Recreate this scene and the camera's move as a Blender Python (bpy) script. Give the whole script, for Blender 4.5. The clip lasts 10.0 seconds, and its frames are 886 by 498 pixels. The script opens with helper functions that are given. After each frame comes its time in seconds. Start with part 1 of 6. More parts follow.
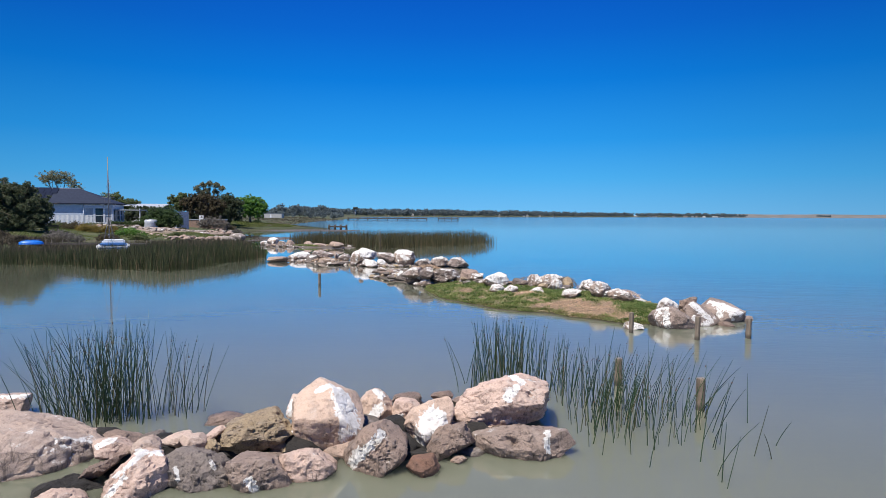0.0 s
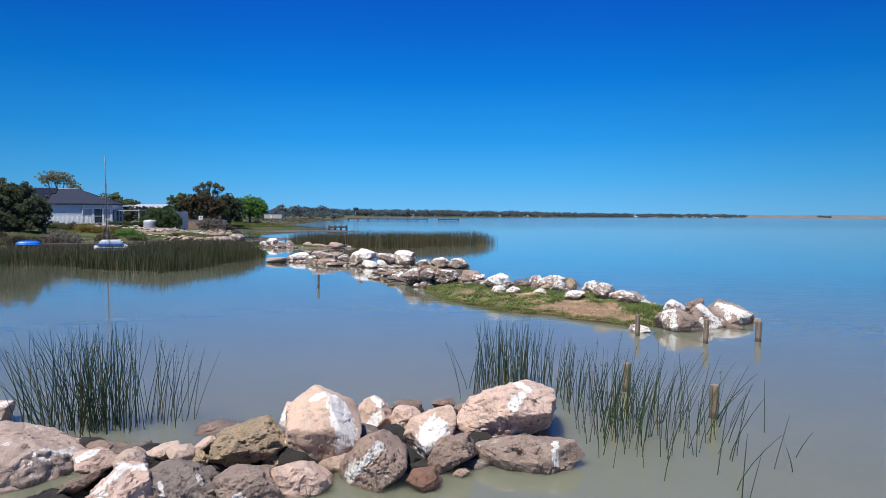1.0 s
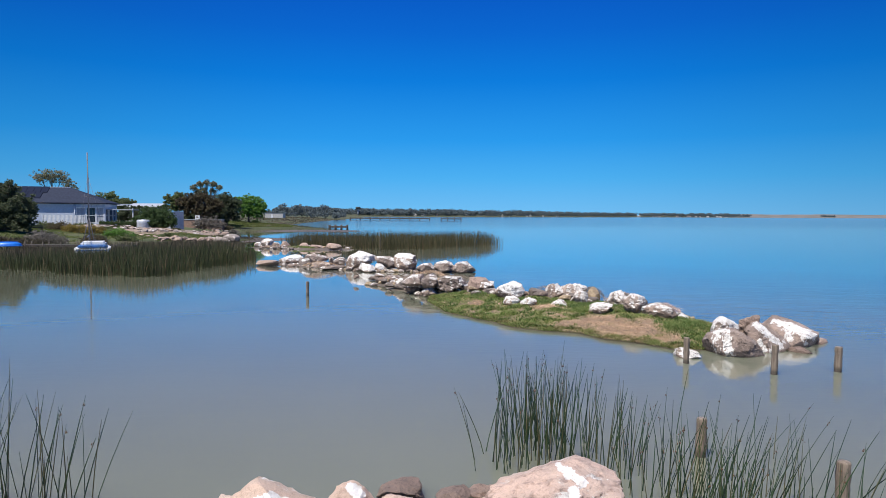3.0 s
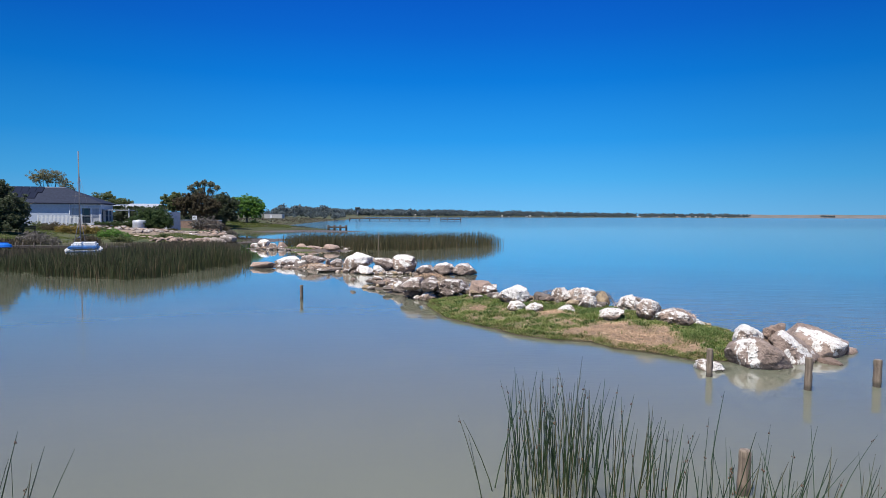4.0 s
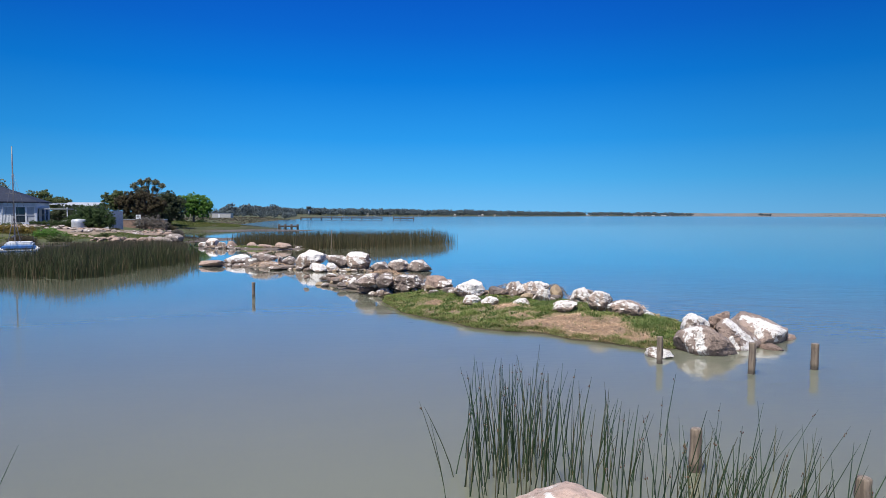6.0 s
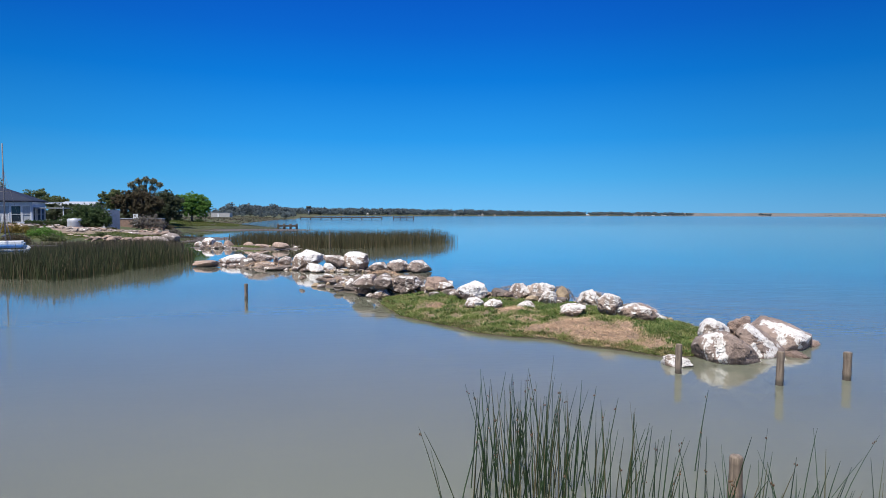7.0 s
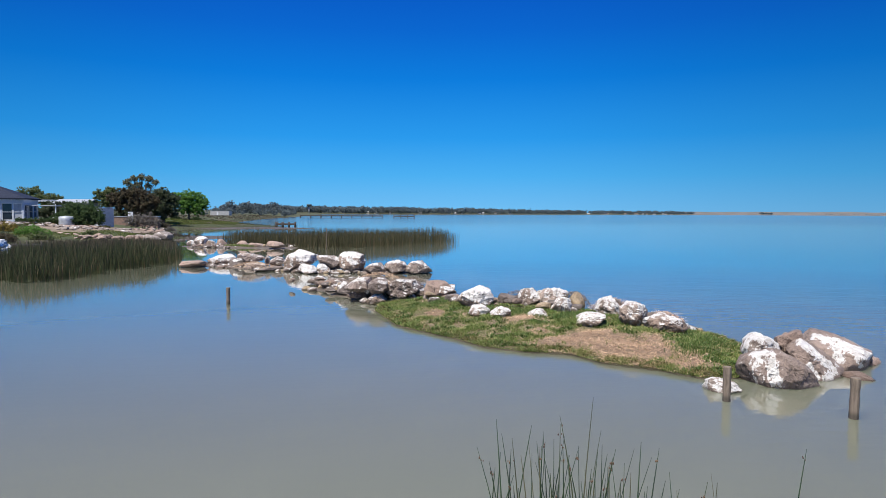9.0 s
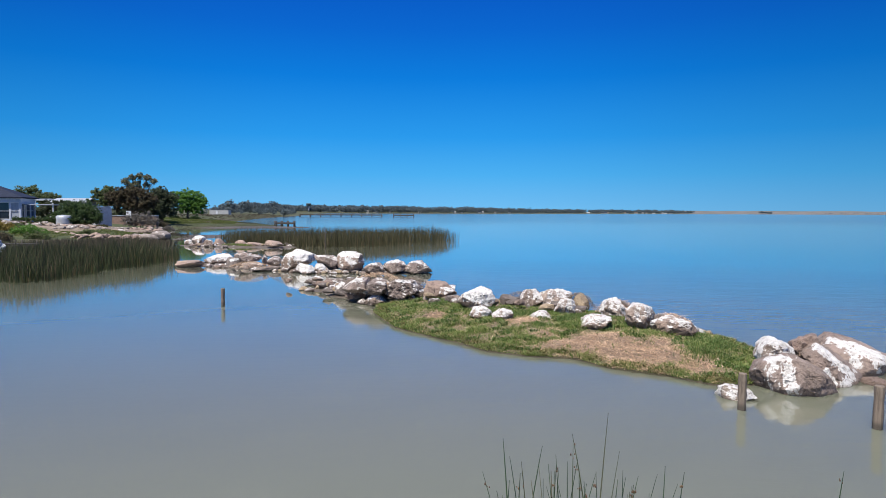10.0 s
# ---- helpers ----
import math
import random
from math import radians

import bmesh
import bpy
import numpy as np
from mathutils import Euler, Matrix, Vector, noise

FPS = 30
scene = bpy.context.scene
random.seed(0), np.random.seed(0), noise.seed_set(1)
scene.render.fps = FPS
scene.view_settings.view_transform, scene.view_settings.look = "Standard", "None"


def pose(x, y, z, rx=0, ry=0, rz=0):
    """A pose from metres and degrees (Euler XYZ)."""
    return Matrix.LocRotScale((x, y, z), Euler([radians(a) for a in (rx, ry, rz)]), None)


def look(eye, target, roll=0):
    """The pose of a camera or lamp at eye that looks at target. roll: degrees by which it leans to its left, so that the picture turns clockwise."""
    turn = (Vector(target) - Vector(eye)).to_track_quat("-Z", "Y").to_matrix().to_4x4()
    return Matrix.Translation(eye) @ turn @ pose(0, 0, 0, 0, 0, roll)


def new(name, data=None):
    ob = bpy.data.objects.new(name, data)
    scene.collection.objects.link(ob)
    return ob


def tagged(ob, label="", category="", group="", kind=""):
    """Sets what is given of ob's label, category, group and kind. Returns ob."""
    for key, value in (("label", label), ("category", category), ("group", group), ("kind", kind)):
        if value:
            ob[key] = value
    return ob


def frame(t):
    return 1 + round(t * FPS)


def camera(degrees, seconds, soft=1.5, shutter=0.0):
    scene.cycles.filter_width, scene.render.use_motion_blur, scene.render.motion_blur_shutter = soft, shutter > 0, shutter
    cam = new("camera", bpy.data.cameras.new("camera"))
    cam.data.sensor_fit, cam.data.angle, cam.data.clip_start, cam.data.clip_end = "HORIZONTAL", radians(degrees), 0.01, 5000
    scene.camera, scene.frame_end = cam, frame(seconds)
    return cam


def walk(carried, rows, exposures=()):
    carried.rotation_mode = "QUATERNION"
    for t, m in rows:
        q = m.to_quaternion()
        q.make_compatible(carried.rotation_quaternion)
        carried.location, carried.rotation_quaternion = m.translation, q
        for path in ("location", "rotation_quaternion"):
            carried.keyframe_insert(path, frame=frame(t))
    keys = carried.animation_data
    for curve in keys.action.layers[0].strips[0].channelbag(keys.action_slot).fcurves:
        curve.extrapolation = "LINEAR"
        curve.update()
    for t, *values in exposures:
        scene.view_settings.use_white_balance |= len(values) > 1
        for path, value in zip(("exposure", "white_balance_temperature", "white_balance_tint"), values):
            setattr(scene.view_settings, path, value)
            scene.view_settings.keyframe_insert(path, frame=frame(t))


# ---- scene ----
cam = camera(71.9, 10.0, soft=0.85)
PATH = [
    (0, (-0.201, 0.503, 3.472), (-0.191, 2.5, 3.362), 0.3),
    (0.5, (-0.214, 0.682, 3.445), (-0.204, 2.679, 3.336), 0.3),
    (1, (-0.22, 0.984, 3.446), (-0.211, 2.981, 3.338), 0.3),
    (1.5, (-0.219, 1.541, 3.46), (-0.211, 3.538, 3.35), 0.3),
    (2, (-0.237, 2.302, 3.467), (-0.23, 4.299, 3.357), 0.3),
    (2.5, (-0.282, 3.296, 3.481), (-0.275, 5.293, 3.371), 0.3),
    (2.7, (-0.279, 3.659, 3.48), (-0.278, 5.656, 3.37), 0.31),
    (3.8, (-0.315, 5.279, 3.472), (-0.314, 7.276, 3.361), 0.32),
    (4, (-0.318, 5.397, 3.474), (-0.316, 7.394, 3.365), 0.3),
    (4.2, (-0.363, 5.427, 3.477), (-0.345, 7.424, 3.367), 0.26),
    (4.5, (-0.424, 5.312, 3.467), (-0.355, 7.308, 3.358), 0.22),
    (4.7, (-0.446, 5.284, 3.462), (-0.335, 7.278, 3.352), 0.18),
    (5, (-0.457, 5.246, 3.435), (-0.312, 7.237, 3.324), 0.15),
    (5.2, (-0.44, 5.23, 3.415), (-0.286, 7.221, 3.304), 0.14),
    (5.5, (-0.435, 5.274, 3.362), (-0.277, 7.265, 3.25), 0.15),
    (5.7, (-0.424, 5.286, 3.344), (-0.268, 7.276, 3.233), 0.15),
    (6.8, (-0.365, 6.157, 3.275), (-0.209, 8.148, 3.164), 0.19),
    (7, (-0.358, 6.409, 3.276), (-0.202, 8.4, 3.164), 0.2),
    (7.5, (-0.32, 7.077, 3.257), (-0.164, 9.067, 3.144), 0.22),
    (8, (-0.274, 7.668, 3.247), (-0.12, 9.659, 3.131), 0.26),
    (8.5, (-0.24, 8.151, 3.238), (-0.086, 10.141, 3.121), 0.27),
    (9, (-0.215, 8.508, 3.24), (-0.061, 10.499, 3.123), 0.27),
    (9.5, (-0.197, 8.881, 3.234), (-0.043, 10.872, 3.114), 0.27),
    (10, (-0.19, 9.035, 3.236), (-0.035, 11.025, 3.116), 0.27),
]
walk(cam, [(t, look(eye, target, roll)) for t, eye, target, roll in PATH])

# ---- world, sun, exposure ----
SUN_EL, SUN_AZ = 65.0, 222.0   # elevation; heading the light comes from, degrees from +y clockwise
world = bpy.data.worlds.new("world")
scene.world = world
world.use_nodes = True
wn, wl = world.node_tree.nodes, world.node_tree.links
sky = wn.new("ShaderNodeTexSky")
sky.sky_type = "NISHITA"
sky.sun_disc = False
sky.sun_elevation, sky.sun_rotation = radians(SUN_EL), radians(SUN_AZ)
sky.air_density, sky.dust_density, sky.ozone_density, sky.altitude = 1.0, 0.2, 4.0, 0.0
# deep blue, clear summer sky: the sky's own light tinted by height above the horizon
geo = wn.new("ShaderNodeTexCoord")
sep = wn.new("ShaderNodeSeparateXYZ")
wl.new(geo.outputs["Generated"], sep.inputs[0])
tint = wn.new("ShaderNodeValToRGB")
STOPS = ((0.0, (1.5, 4.75, 8.3)), (0.06, (0.6, 3.95, 8.2)), (0.12, (0.16, 2.95, 7.8)), (0.21, (0.0, 1.85, 6.7)), (0.28, (0.0, 1.22, 5.8)), (0.36, (0.0, 0.78, 4.9)), (1.0, (0.25, 1.1, 4.2)))
for i, (at, c) in enumerate(STOPS):
    el = tint.color_ramp.elements[i] if i < 2 else tint.color_ramp.elements.new(at)
    el.position, el.color = at, (*c, 1)
wl.new(sep.outputs["Z"], tint.inputs[0])
blend = wn.new("ShaderNodeMix")
blend.data_type = "RGBA"
blend.inputs[0].default_value = 0.98
wl.new(sky.outputs[0], blend.inputs[6])
wl.new(tint.outputs[0], blend.inputs[7])
# sky colour darkened to both sides, standing in for the lens's edge falloff
side = wn.new("ShaderNodeMath")
side.operation = "ABSOLUTE"
wl.new(sep.outputs["X"], side.inputs[0])
lens_falloff = wn.new("ShaderNodeMapRange")
lens_falloff.interpolation_type = "SMOOTHSTEP"
for socket, value in (("From Min", 0.12), ("From Max", 0.8), ("To Min", 1.0), ("To Max", 0.74)):
    lens_falloff.inputs[socket].default_value = value
wl.new(side.outputs[0], lens_falloff.inputs["Value"])
level = wn.new("ShaderNodeVectorMath")
level.operation = "SCALE"
wl.new(blend.outputs[2], level.inputs[0])
wl.new(lens_falloff.outputs[0], level.inputs["Scale"])
wl.new(level.outputs[0], wn["Background"].inputs["Color"])
wn["Background"].inputs["Strength"].default_value = 0.063

sun = new("sun", bpy.data.lights.new("sun", "SUN"))
sun.data.energy, sun.data.angle, sun.data.color = 4.0, radians(0.53), (1.0, 0.95, 0.87)
a, e = radians(SUN_AZ), radians(SUN_EL)
toward = Vector((math.sin(a) * math.cos(e), math.cos(a) * math.cos(e), math.sin(e)))
sun.matrix_world = look(toward * 50, (0, 0, 0))
scene.view_settings.exposure = 0.79


# ---- materials ----
class Mat:
    """A node material with a Principled surface and short ways to wire it."""

    def __init__(self, name, rough=0.8, metal=0.0):
        self.m = bpy.data.materials.new(name)
        self.m.use_nodes = True
        self.n, self.l = self.m.node_tree.nodes, self.m.node_tree.links
        self.p = self.n["Principled BSDF"]
        self.p.inputs["Roughness"].default_value = rough
        self.p.inputs["Metallic"].default_value = metal
        self.coord = self.n.new("ShaderNodeTexCoord")

    def put(self, value, socket):
        if isinstance(value, bpy.types.NodeSocket):
            self.l.new(value, socket)
        elif isinstance(value, tuple) and len(value) == 3 and socket.type == "RGBA":
            socket.default_value = (*value, 1)
        else:
            socket.default_value = value

    def vec(self, scale=(1, 1, 1), which="Object", rot=(0, 0, 0)):
        mp = self.n.new("ShaderNodeMapping")
        mp.inputs["Scale"].default_value = scale
        mp.inputs["Rotation"].default_value = rot
        self.l.new(self.coord.outputs[which], mp.inputs["Vector"])
        return mp.outputs[0]

    def noise(self, vec, scale, detail=4.0, rough=0.55, warp=0.0):
        t = self.n.new("ShaderNodeTexNoise")
        t.inputs["Scale"].default_value, t.inputs["Detail"].default_value = scale, detail
        t.inputs["Roughness"].default_value, t.inputs["Distortion"].default_value = rough, warp
        self.l.new(vec, t.inputs["Vector"])
        return t.outputs["Fac"]

    def ramp(self, fac, lo, hi, a=0.0, b=1.0):
        r = self.n.new("ShaderNodeMapRange")
        r.interpolation_type = "SMOOTHSTEP"
        for k, v in (("From Min", lo), ("From Max", hi), ("To Min", a), ("To Max", b)):
            self.put(v, r.inputs[k])
        self.put(fac, r.inputs["Value"])
        return r.outputs[0]

    def math(self, op, a, b=0.0):
        m = self.n.new("ShaderNodeMath")
        m.operation = op
        self.put(a, m.inputs[0])
        self.put(b, m.inputs[1])
        return m.outputs[0]

    def mix(self, fac, a, b, blend="MIX"):
        m = self.n.new("ShaderNodeMix")
        m.data_type, m.blend_type = "RGBA", blend
        self.put(fac, m.inputs[0])
        self.put(a, m.inputs[6])
        self.put(b, m.inputs[7])
        return m.outputs[2]

    def bump(self, height, strength, dist, normal=None):
        b = self.n.new("ShaderNodeBump")
        b.inputs["Strength"].default_value, b.inputs["Distance"].default_value = strength, dist
        self.l.new(height, b.inputs["Height"])
        if normal is not None:
            self.l.new(normal, b.inputs["Normal"])
        self.l.new(b.outputs[0], self.p.inputs["Normal"])
        return b.outputs[0]

    def random(self, island=False):
        if island:
            g = self.n.new("ShaderNodeNewGeometry")
            return g.outputs["Random Per Island"]
        return self.n.new("ShaderNodeObjectInfo").outputs["Random"]

    def normal_z(self):
        g = self.n.new("ShaderNodeNewGeometry")
        s = self.n.new("ShaderNodeSeparateXYZ")
        self.l.new(g.outputs["Normal"], s.inputs[0])
        return s.outputs["Z"]

    def place_z(self):
        g = self.n.new("ShaderNodeNewGeometry")
        s = self.n.new("ShaderNodeSeparateXYZ")
        self.l.new(g.outputs["Position"], s.inputs[0])
        return s.outputs["Z"]

    def colour(self, c):
        self.put(c, self.p.inputs["Base Color"])
        return self


def plain(name, c, rough=0.6, metal=0.0, vary=0.12, scale=3.0):
    """Paint or metal with faint dirt at two scales."""
    k = Mat(name, rough, metal)
    v = k.vec()
    n = k.math("ADD", k.math("MULTIPLY", k.noise(v, scale), 0.6), k.math("MULTIPLY", k.noise(v, scale * 14, 3), 0.4))
    dark = tuple(x * (1 - 2.4 * vary) for x in c)
    k.colour(k.mix(k.ramp(n, 0.35, 0.65), dark, c))
    return k.m


def rock_material(name, c1, c2, c3, white, streak=0.5, wet=True, top=0.34, patchy=1.0, pitted=0.35, blotch=1.7):
    """Weathered stone: blotches, pits, grain, bird lime on the upper faces and in runs down the sides."""
    k = Mat(name, 0.88)
    v = k.vec()
    big, mid = k.noise(v, 1.6, 5, 0.6, 0.6), k.noise(v, 7, 6, 0.65, 0.3)
    fine, grit = k.noise(v, 34, 5, 0.7), k.noise(v, 120, 3, 0.7)
    c = k.mix(k.ramp(big, 0.36, 0.62), c1, c2)
    c = k.mix(k.ramp(mid, 0.5, 0.7, 0.0, 0.75), c, c3)
    c = k.mix(k.ramp(fine, 0.54, 0.68, 0.0, 0.2 + 0.6 * pitted), c, tuple(x * 0.4 for x in c3))
    crack = k.n.new("ShaderNodeTexVoronoi")
    crack.feature = "DISTANCE_TO_EDGE"
    crack.inputs["Scale"].default_value = 1.3
    warped = k.n.new("ShaderNodeVectorMath")
    k.l.new(v, warped.inputs[0])
    bend = k.n.new("ShaderNodeTexNoise")
    bend.inputs["Scale"].default_value, bend.inputs["Detail"].default_value = 3.0, 5.0
    k.l.new(v, bend.inputs["Vector"])
    k.l.new(bend.outputs["Color"], warped.inputs[1])
    k.l.new(warped.outputs[0], crack.inputs["Vector"])
    gap = k.ramp(crack.outputs["Distance"], 0.0, 0.022, 1.0, 0.0)
    gap = k.math("MULTIPLY", gap, k.ramp(big, 0.46, 0.58))
    c = k.mix(k.math("MULTIPLY", gap, 0.35), c, tuple(x * 0.3 for x in c3))
    c = k.mix(k.ramp(grit, 0.5, 0.66, 0.0, 0.4), c, tuple(min(1, x * 1.25) for x in c1))
    c = k.mix(k.ramp(grit, 0.34, 0.47, 0.4, 0.0), c, tuple(x * 0.5 for x in c3))
    tone = k.ramp(k.random(), 0.0, 1.0, 0.84, 1.2)
    bright = k.n.new("ShaderNodeHueSaturation")
    k.put(c, bright.inputs["Color"])
    k.put(tone, bright.inputs["Value"])
    c = bright.outputs[0]
    # bird lime: thick on tops, thin runs on the sides
    runs = k.noise(k.vec((2.3, 2.3, 0.16)), 1.4, 5, 0.6, 0.4)
    drips = k.noise(k.vec((14, 14, 0.7)), 1.4, 4, 0.6, 0.3)
    runs = k.math("ADD", k.math("MULTIPLY", runs, 1.0), k.math("MULTIPLY", k.math("SUBTRACT", drips, 0.5), 0.35))
    patch = k.noise(v, blotch, 6, 0.62, 0.8)
    up = k.ramp(k.normal_z(), -0.2, 0.9)
    score = k.math("ADD", k.math("ADD", k.math("MULTIPLY", patch, patchy), (1 - patchy) * 0.5), k.math("MULTIPLY", up, top))
    score = k.math("ADD", score, k.math("MULTIPLY", k.math("SUBTRACT", runs, 0.5), streak))
    score = k.math("ADD", score, k.math("MULTIPLY", k.math("SUBTRACT", fine, 0.5), 0.35))
    spill = k.n.new("ShaderNodeAttribute")
    spill.attribute_name = "lime"
    ragged = k.math("ADD", spill.outputs["Fac"], k.math("ADD", k.math("MULTIPLY", k.math("SUBTRACT", fine, 0.5), 1.1), k.math("MULTIPLY", k.math("SUBTRACT", drips, 0.5), 1.7)))
    score = k.math("ADD", score, k.math("MULTIPLY", k.ramp(ragged, 0.35, 1.05), 0.66))
    wash = k.ramp(score, 0.8 - white, 1.12 - white, 0.0, 0.4)
    c = k.mix(wash, c, (0.5, 0.43, 0.38))
    lime = k.ramp(score, 1.02 - white, 1.12 - white, 0.0, 0.93)
    c = k.mix(lime, c, k.mix(k.ramp(mid, 0.4, 0.7), (0.8, 0.78, 0.75), (0.62, 0.58, 0.53)))
    stain = k.math("MULTIPLY", k.ramp(drips, 0.53, 0.64), k.math("MULTIPLY", k.ramp(patch, 0.42, 0.6), k.ramp(k.normal_z(), 0.35, 0.75, 1.0, 0.0)))
    c = k.mix(k.math("MULTIPLY", stain, 0.7), c, tuple(x * 0.3 for x in c3))
    if wet:
        low = k.ramp(k.math("ADD", k.place_z(), k.math("MULTIPLY", mid, 0.06)), 0.03, 0.09, 1.0, 0.0)
        c = k.mix(k.math("MULTIPLY", low, 0.6), c, k.mix(1.0, c, (0.42, 0.37, 0.3), "MULTIPLY"))
        k.put(k.math("SUBTRACT", 0.88, k.math("MULTIPLY", low, 0.5)), k.p.inputs["Roughness"])
    k.colour(c)
    pock = k.n.new("ShaderNodeTexVoronoi")
    pock.inputs["Scale"].default_value = 17.0
    k.l.new(warped.outputs[0], pock.inputs["Vector"])
    hole = k.math("MULTIPLY", k.ramp(pock.outputs["Distance"], 0.12, 0.3, 1.0, 0.0), k.ramp(mid, 0.42, 0.56))
    c = k.mix(k.math("MULTIPLY", hole, 0.15 + 0.6 * pitted), c, tuple(x * 0.3 for x in c3))
    k.colour(c)
    h = k.math("ADD", k.math("MULTIPLY", fine, 0.55), k.math("ADD", k.math("MULTIPLY", grit, 0.3), k.math("MULTIPLY", mid, 0.6)))
    h = k.math("SUBTRACT", h, k.math("ADD", k.math("MULTIPLY", hole, 0.08 + pitted), k.math("MULTIPLY", gap, 0.3)))
    k.bump(h, 1.0, 0.03 + 0.05 * pitted)
    return k.m


ROCK = {
    "tan": rock_material("rock_tan", (0.384, 0.284, 0.232), (0.296, 0.214, 0.172), (0.152, 0.108, 0.0864), 0.13, top=0.25),
    "pale": rock_material("rock_pale", (0.565, 0.429, 0.347), (0.474, 0.356, 0.292), (0.301, 0.219, 0.178), 0.13, 0.7, top=0.26, pitted=0.18),
    "blush": rock_material("rock_blush", (0.502, 0.365, 0.296), (0.401, 0.287, 0.233), (0.201, 0.141, 0.114), 0.12, 0.5, top=0.3, pitted=0.14),
    "sand": rock_material("rock_sand", (0.565, 0.410, 0.315), (0.474, 0.337, 0.251), (0.274, 0.192, 0.146), 0.14, 0.5, top=0.3, pitted=0.15),
    "rugged": rock_material("rock_rugged", (0.550, 0.419, 0.263), (0.430, 0.322, 0.209), (0.168, 0.126, 0.083), 0.1, top=0.25, pitted=0.9),
    "brown": rock_material("rock_brown", (0.403, 0.292, 0.230), (0.293, 0.211, 0.167), (0.122, 0.090, 0.072), 0.1, top=0.28, pitted=0.7),
    "clay": rock_material("rock_clay", (0.4, 0.3, 0.245), (0.32, 0.235, 0.19), (0.16, 0.117, 0.095), 0.1, top=0.28, pitted=0.5),
    "umber": rock_material("rock_umber", (0.270, 0.193, 0.154), (0.200, 0.143, 0.114), (0.110, 0.081, 0.065), 0.04, top=0.25, pitted=0.5),
    "rust": rock_material("rock_rust", (0.24, 0.128, 0.084), (0.176, 0.1, 0.068), (0.096, 0.06, 0.044), -0.1, pitted=0.5),
    "grey": rock_material("rock_grey", (0.272, 0.228, 0.2), (0.208, 0.176, 0.156), (0.12, 0.1, 0.088), 0.2, top=0.25),
    "dark": rock_material("rock_dark", (0.16, 0.128, 0.108), (0.112, 0.092, 0.08), (0.06, 0.0496, 0.044), 0.16, top=0.25),
    "dome": rock_material("rock_dome", (0.36, 0.275, 0.228), (0.25, 0.188, 0.155), (0.10, 0.075, 0.062), 0.06, 1.6, top=0.2, patchy=0.9, pitted=0.5, blotch=3.0),
    # shade of the gaps between boulders, put into the stone colour as near-black
    "wet": rock_material("rock_gap_shade", (0.0272, 0.0232, 0.02), (0.0192, 0.0168, 0.0144), (0.0104, 0.0096, 0.0088), -0.1, top=0.1),
    "speck": rock_material("rock_speckled", (0.264, 0.216, 0.185), (0.176, 0.145, 0.128), (0.075, 0.062, 0.055), 0.14, top=0.25, pitted=0.8),
    "marled": rock_material("rock_marled", (0.37, 0.29, 0.245), (0.19, 0.145, 0.12), (0.055, 0.041, 0.034), 0.2, 1.3, top=0.3, pitted=0.9, blotch=4.0),
    "guano": rock_material("rock_whitened", (0.42, 0.33, 0.265), (0.32, 0.24, 0.19), (0.12, 0.09, 0.072), 0.45, 1.4, top=0.24, pitted=0.6, blotch=3.2),
    "guano2": rock_material("rock_half_whitened", (0.32, 0.235, 0.18), (0.22, 0.16, 0.125), (0.09, 0.066, 0.054), 0.35, 1.6, top=0.26, pitted=0.6, blotch=3.4),
}


def water_material():
    """Silty water: light scattered back from the suspended silt under a mirror-like, gently rippled surface."""
    k = Mat("lake_water", 0.6)
    k.p.subsurface_method = "BURLEY"
    k.p.inputs["Subsurface Weight"].default_value = 1.0
    k.p.inputs["Subsurface Radius"].default_value = (1.0, 1.0, 1.0)
    k.p.inputs["Subsurface Scale"].default_value = 0.5
    k.p.inputs["Specular IOR Level"].default_value = 0.0
    v = k.vec()
    silt = k.noise(v, 0.05, 4, 0.55, 0.5)
    k.colour(k.mix(k.ramp(silt, 0.3, 0.7), (0.131, 0.138, 0.099), (0.150, 0.156, 0.111)))
    swell = k.noise(k.vec((0.35, 1.1, 1), rot=(0, 0, radians(12))), 1.0, 3, 0.5, 0.3)
    ripple = k.noise(k.vec((1.4, 3.6, 1), rot=(0, 0, radians(-8))), 1.3, 3, 0.5, 0.2)
    east = k.n.new("ShaderNodeSeparateXYZ")
    k.l.new(v, east.inputs[0])
    calm = k.math("MULTIPLY", k.ramp(k.noise(v, 0.035, 2), 0.42, 0.6, 0.35, 1.5), k.ramp(east.outputs["X"], -28.0, 16.0, 0.22, 1.1))
    calm = k.math("MULTIPLY", calm, k.ramp(east.outputs["Y"], 14.0, 60.0, 1.0, 0.12))
    h = k.math("MULTIPLY", k.math("ADD", swell, k.math("MULTIPLY", ripple, 0.55)), calm)
    rippled = k.bump(h, 0.2, 0.05)
    shine = k.n.new("ShaderNodeBsdfGlossy")
    shine.inputs["Color"].default_value = (1.0, 1.0, 1.0, 1.0)
    k.put(k.ramp(east.outputs["Y"], 70.0, 300.0, 0.04, 0.1), shine.inputs["Roughness"])
    k.l.new(rippled, shine.inputs["Normal"])
    fresnel = k.n.new("ShaderNodeFresnel")
    fresnel.inputs["IOR"].default_value = 1.33
    k.l.new(rippled, fresnel.inputs["Normal"])
    film = k.n.new("ShaderNodeMixShader")
    k.l.new(k.math("MINIMUM", k.math("MULTIPLY", fresnel.outputs[0], 1.36), 0.86), film.inputs[0])
    k.l.new(k.p.outputs[0], film.inputs[1])
    k.l.new(shine.outputs[0], film.inputs[2])
    k.l.new(film.outputs[0], k.n["Material Output"].inputs["Surface"])
    return k.m


WATER = water_material()


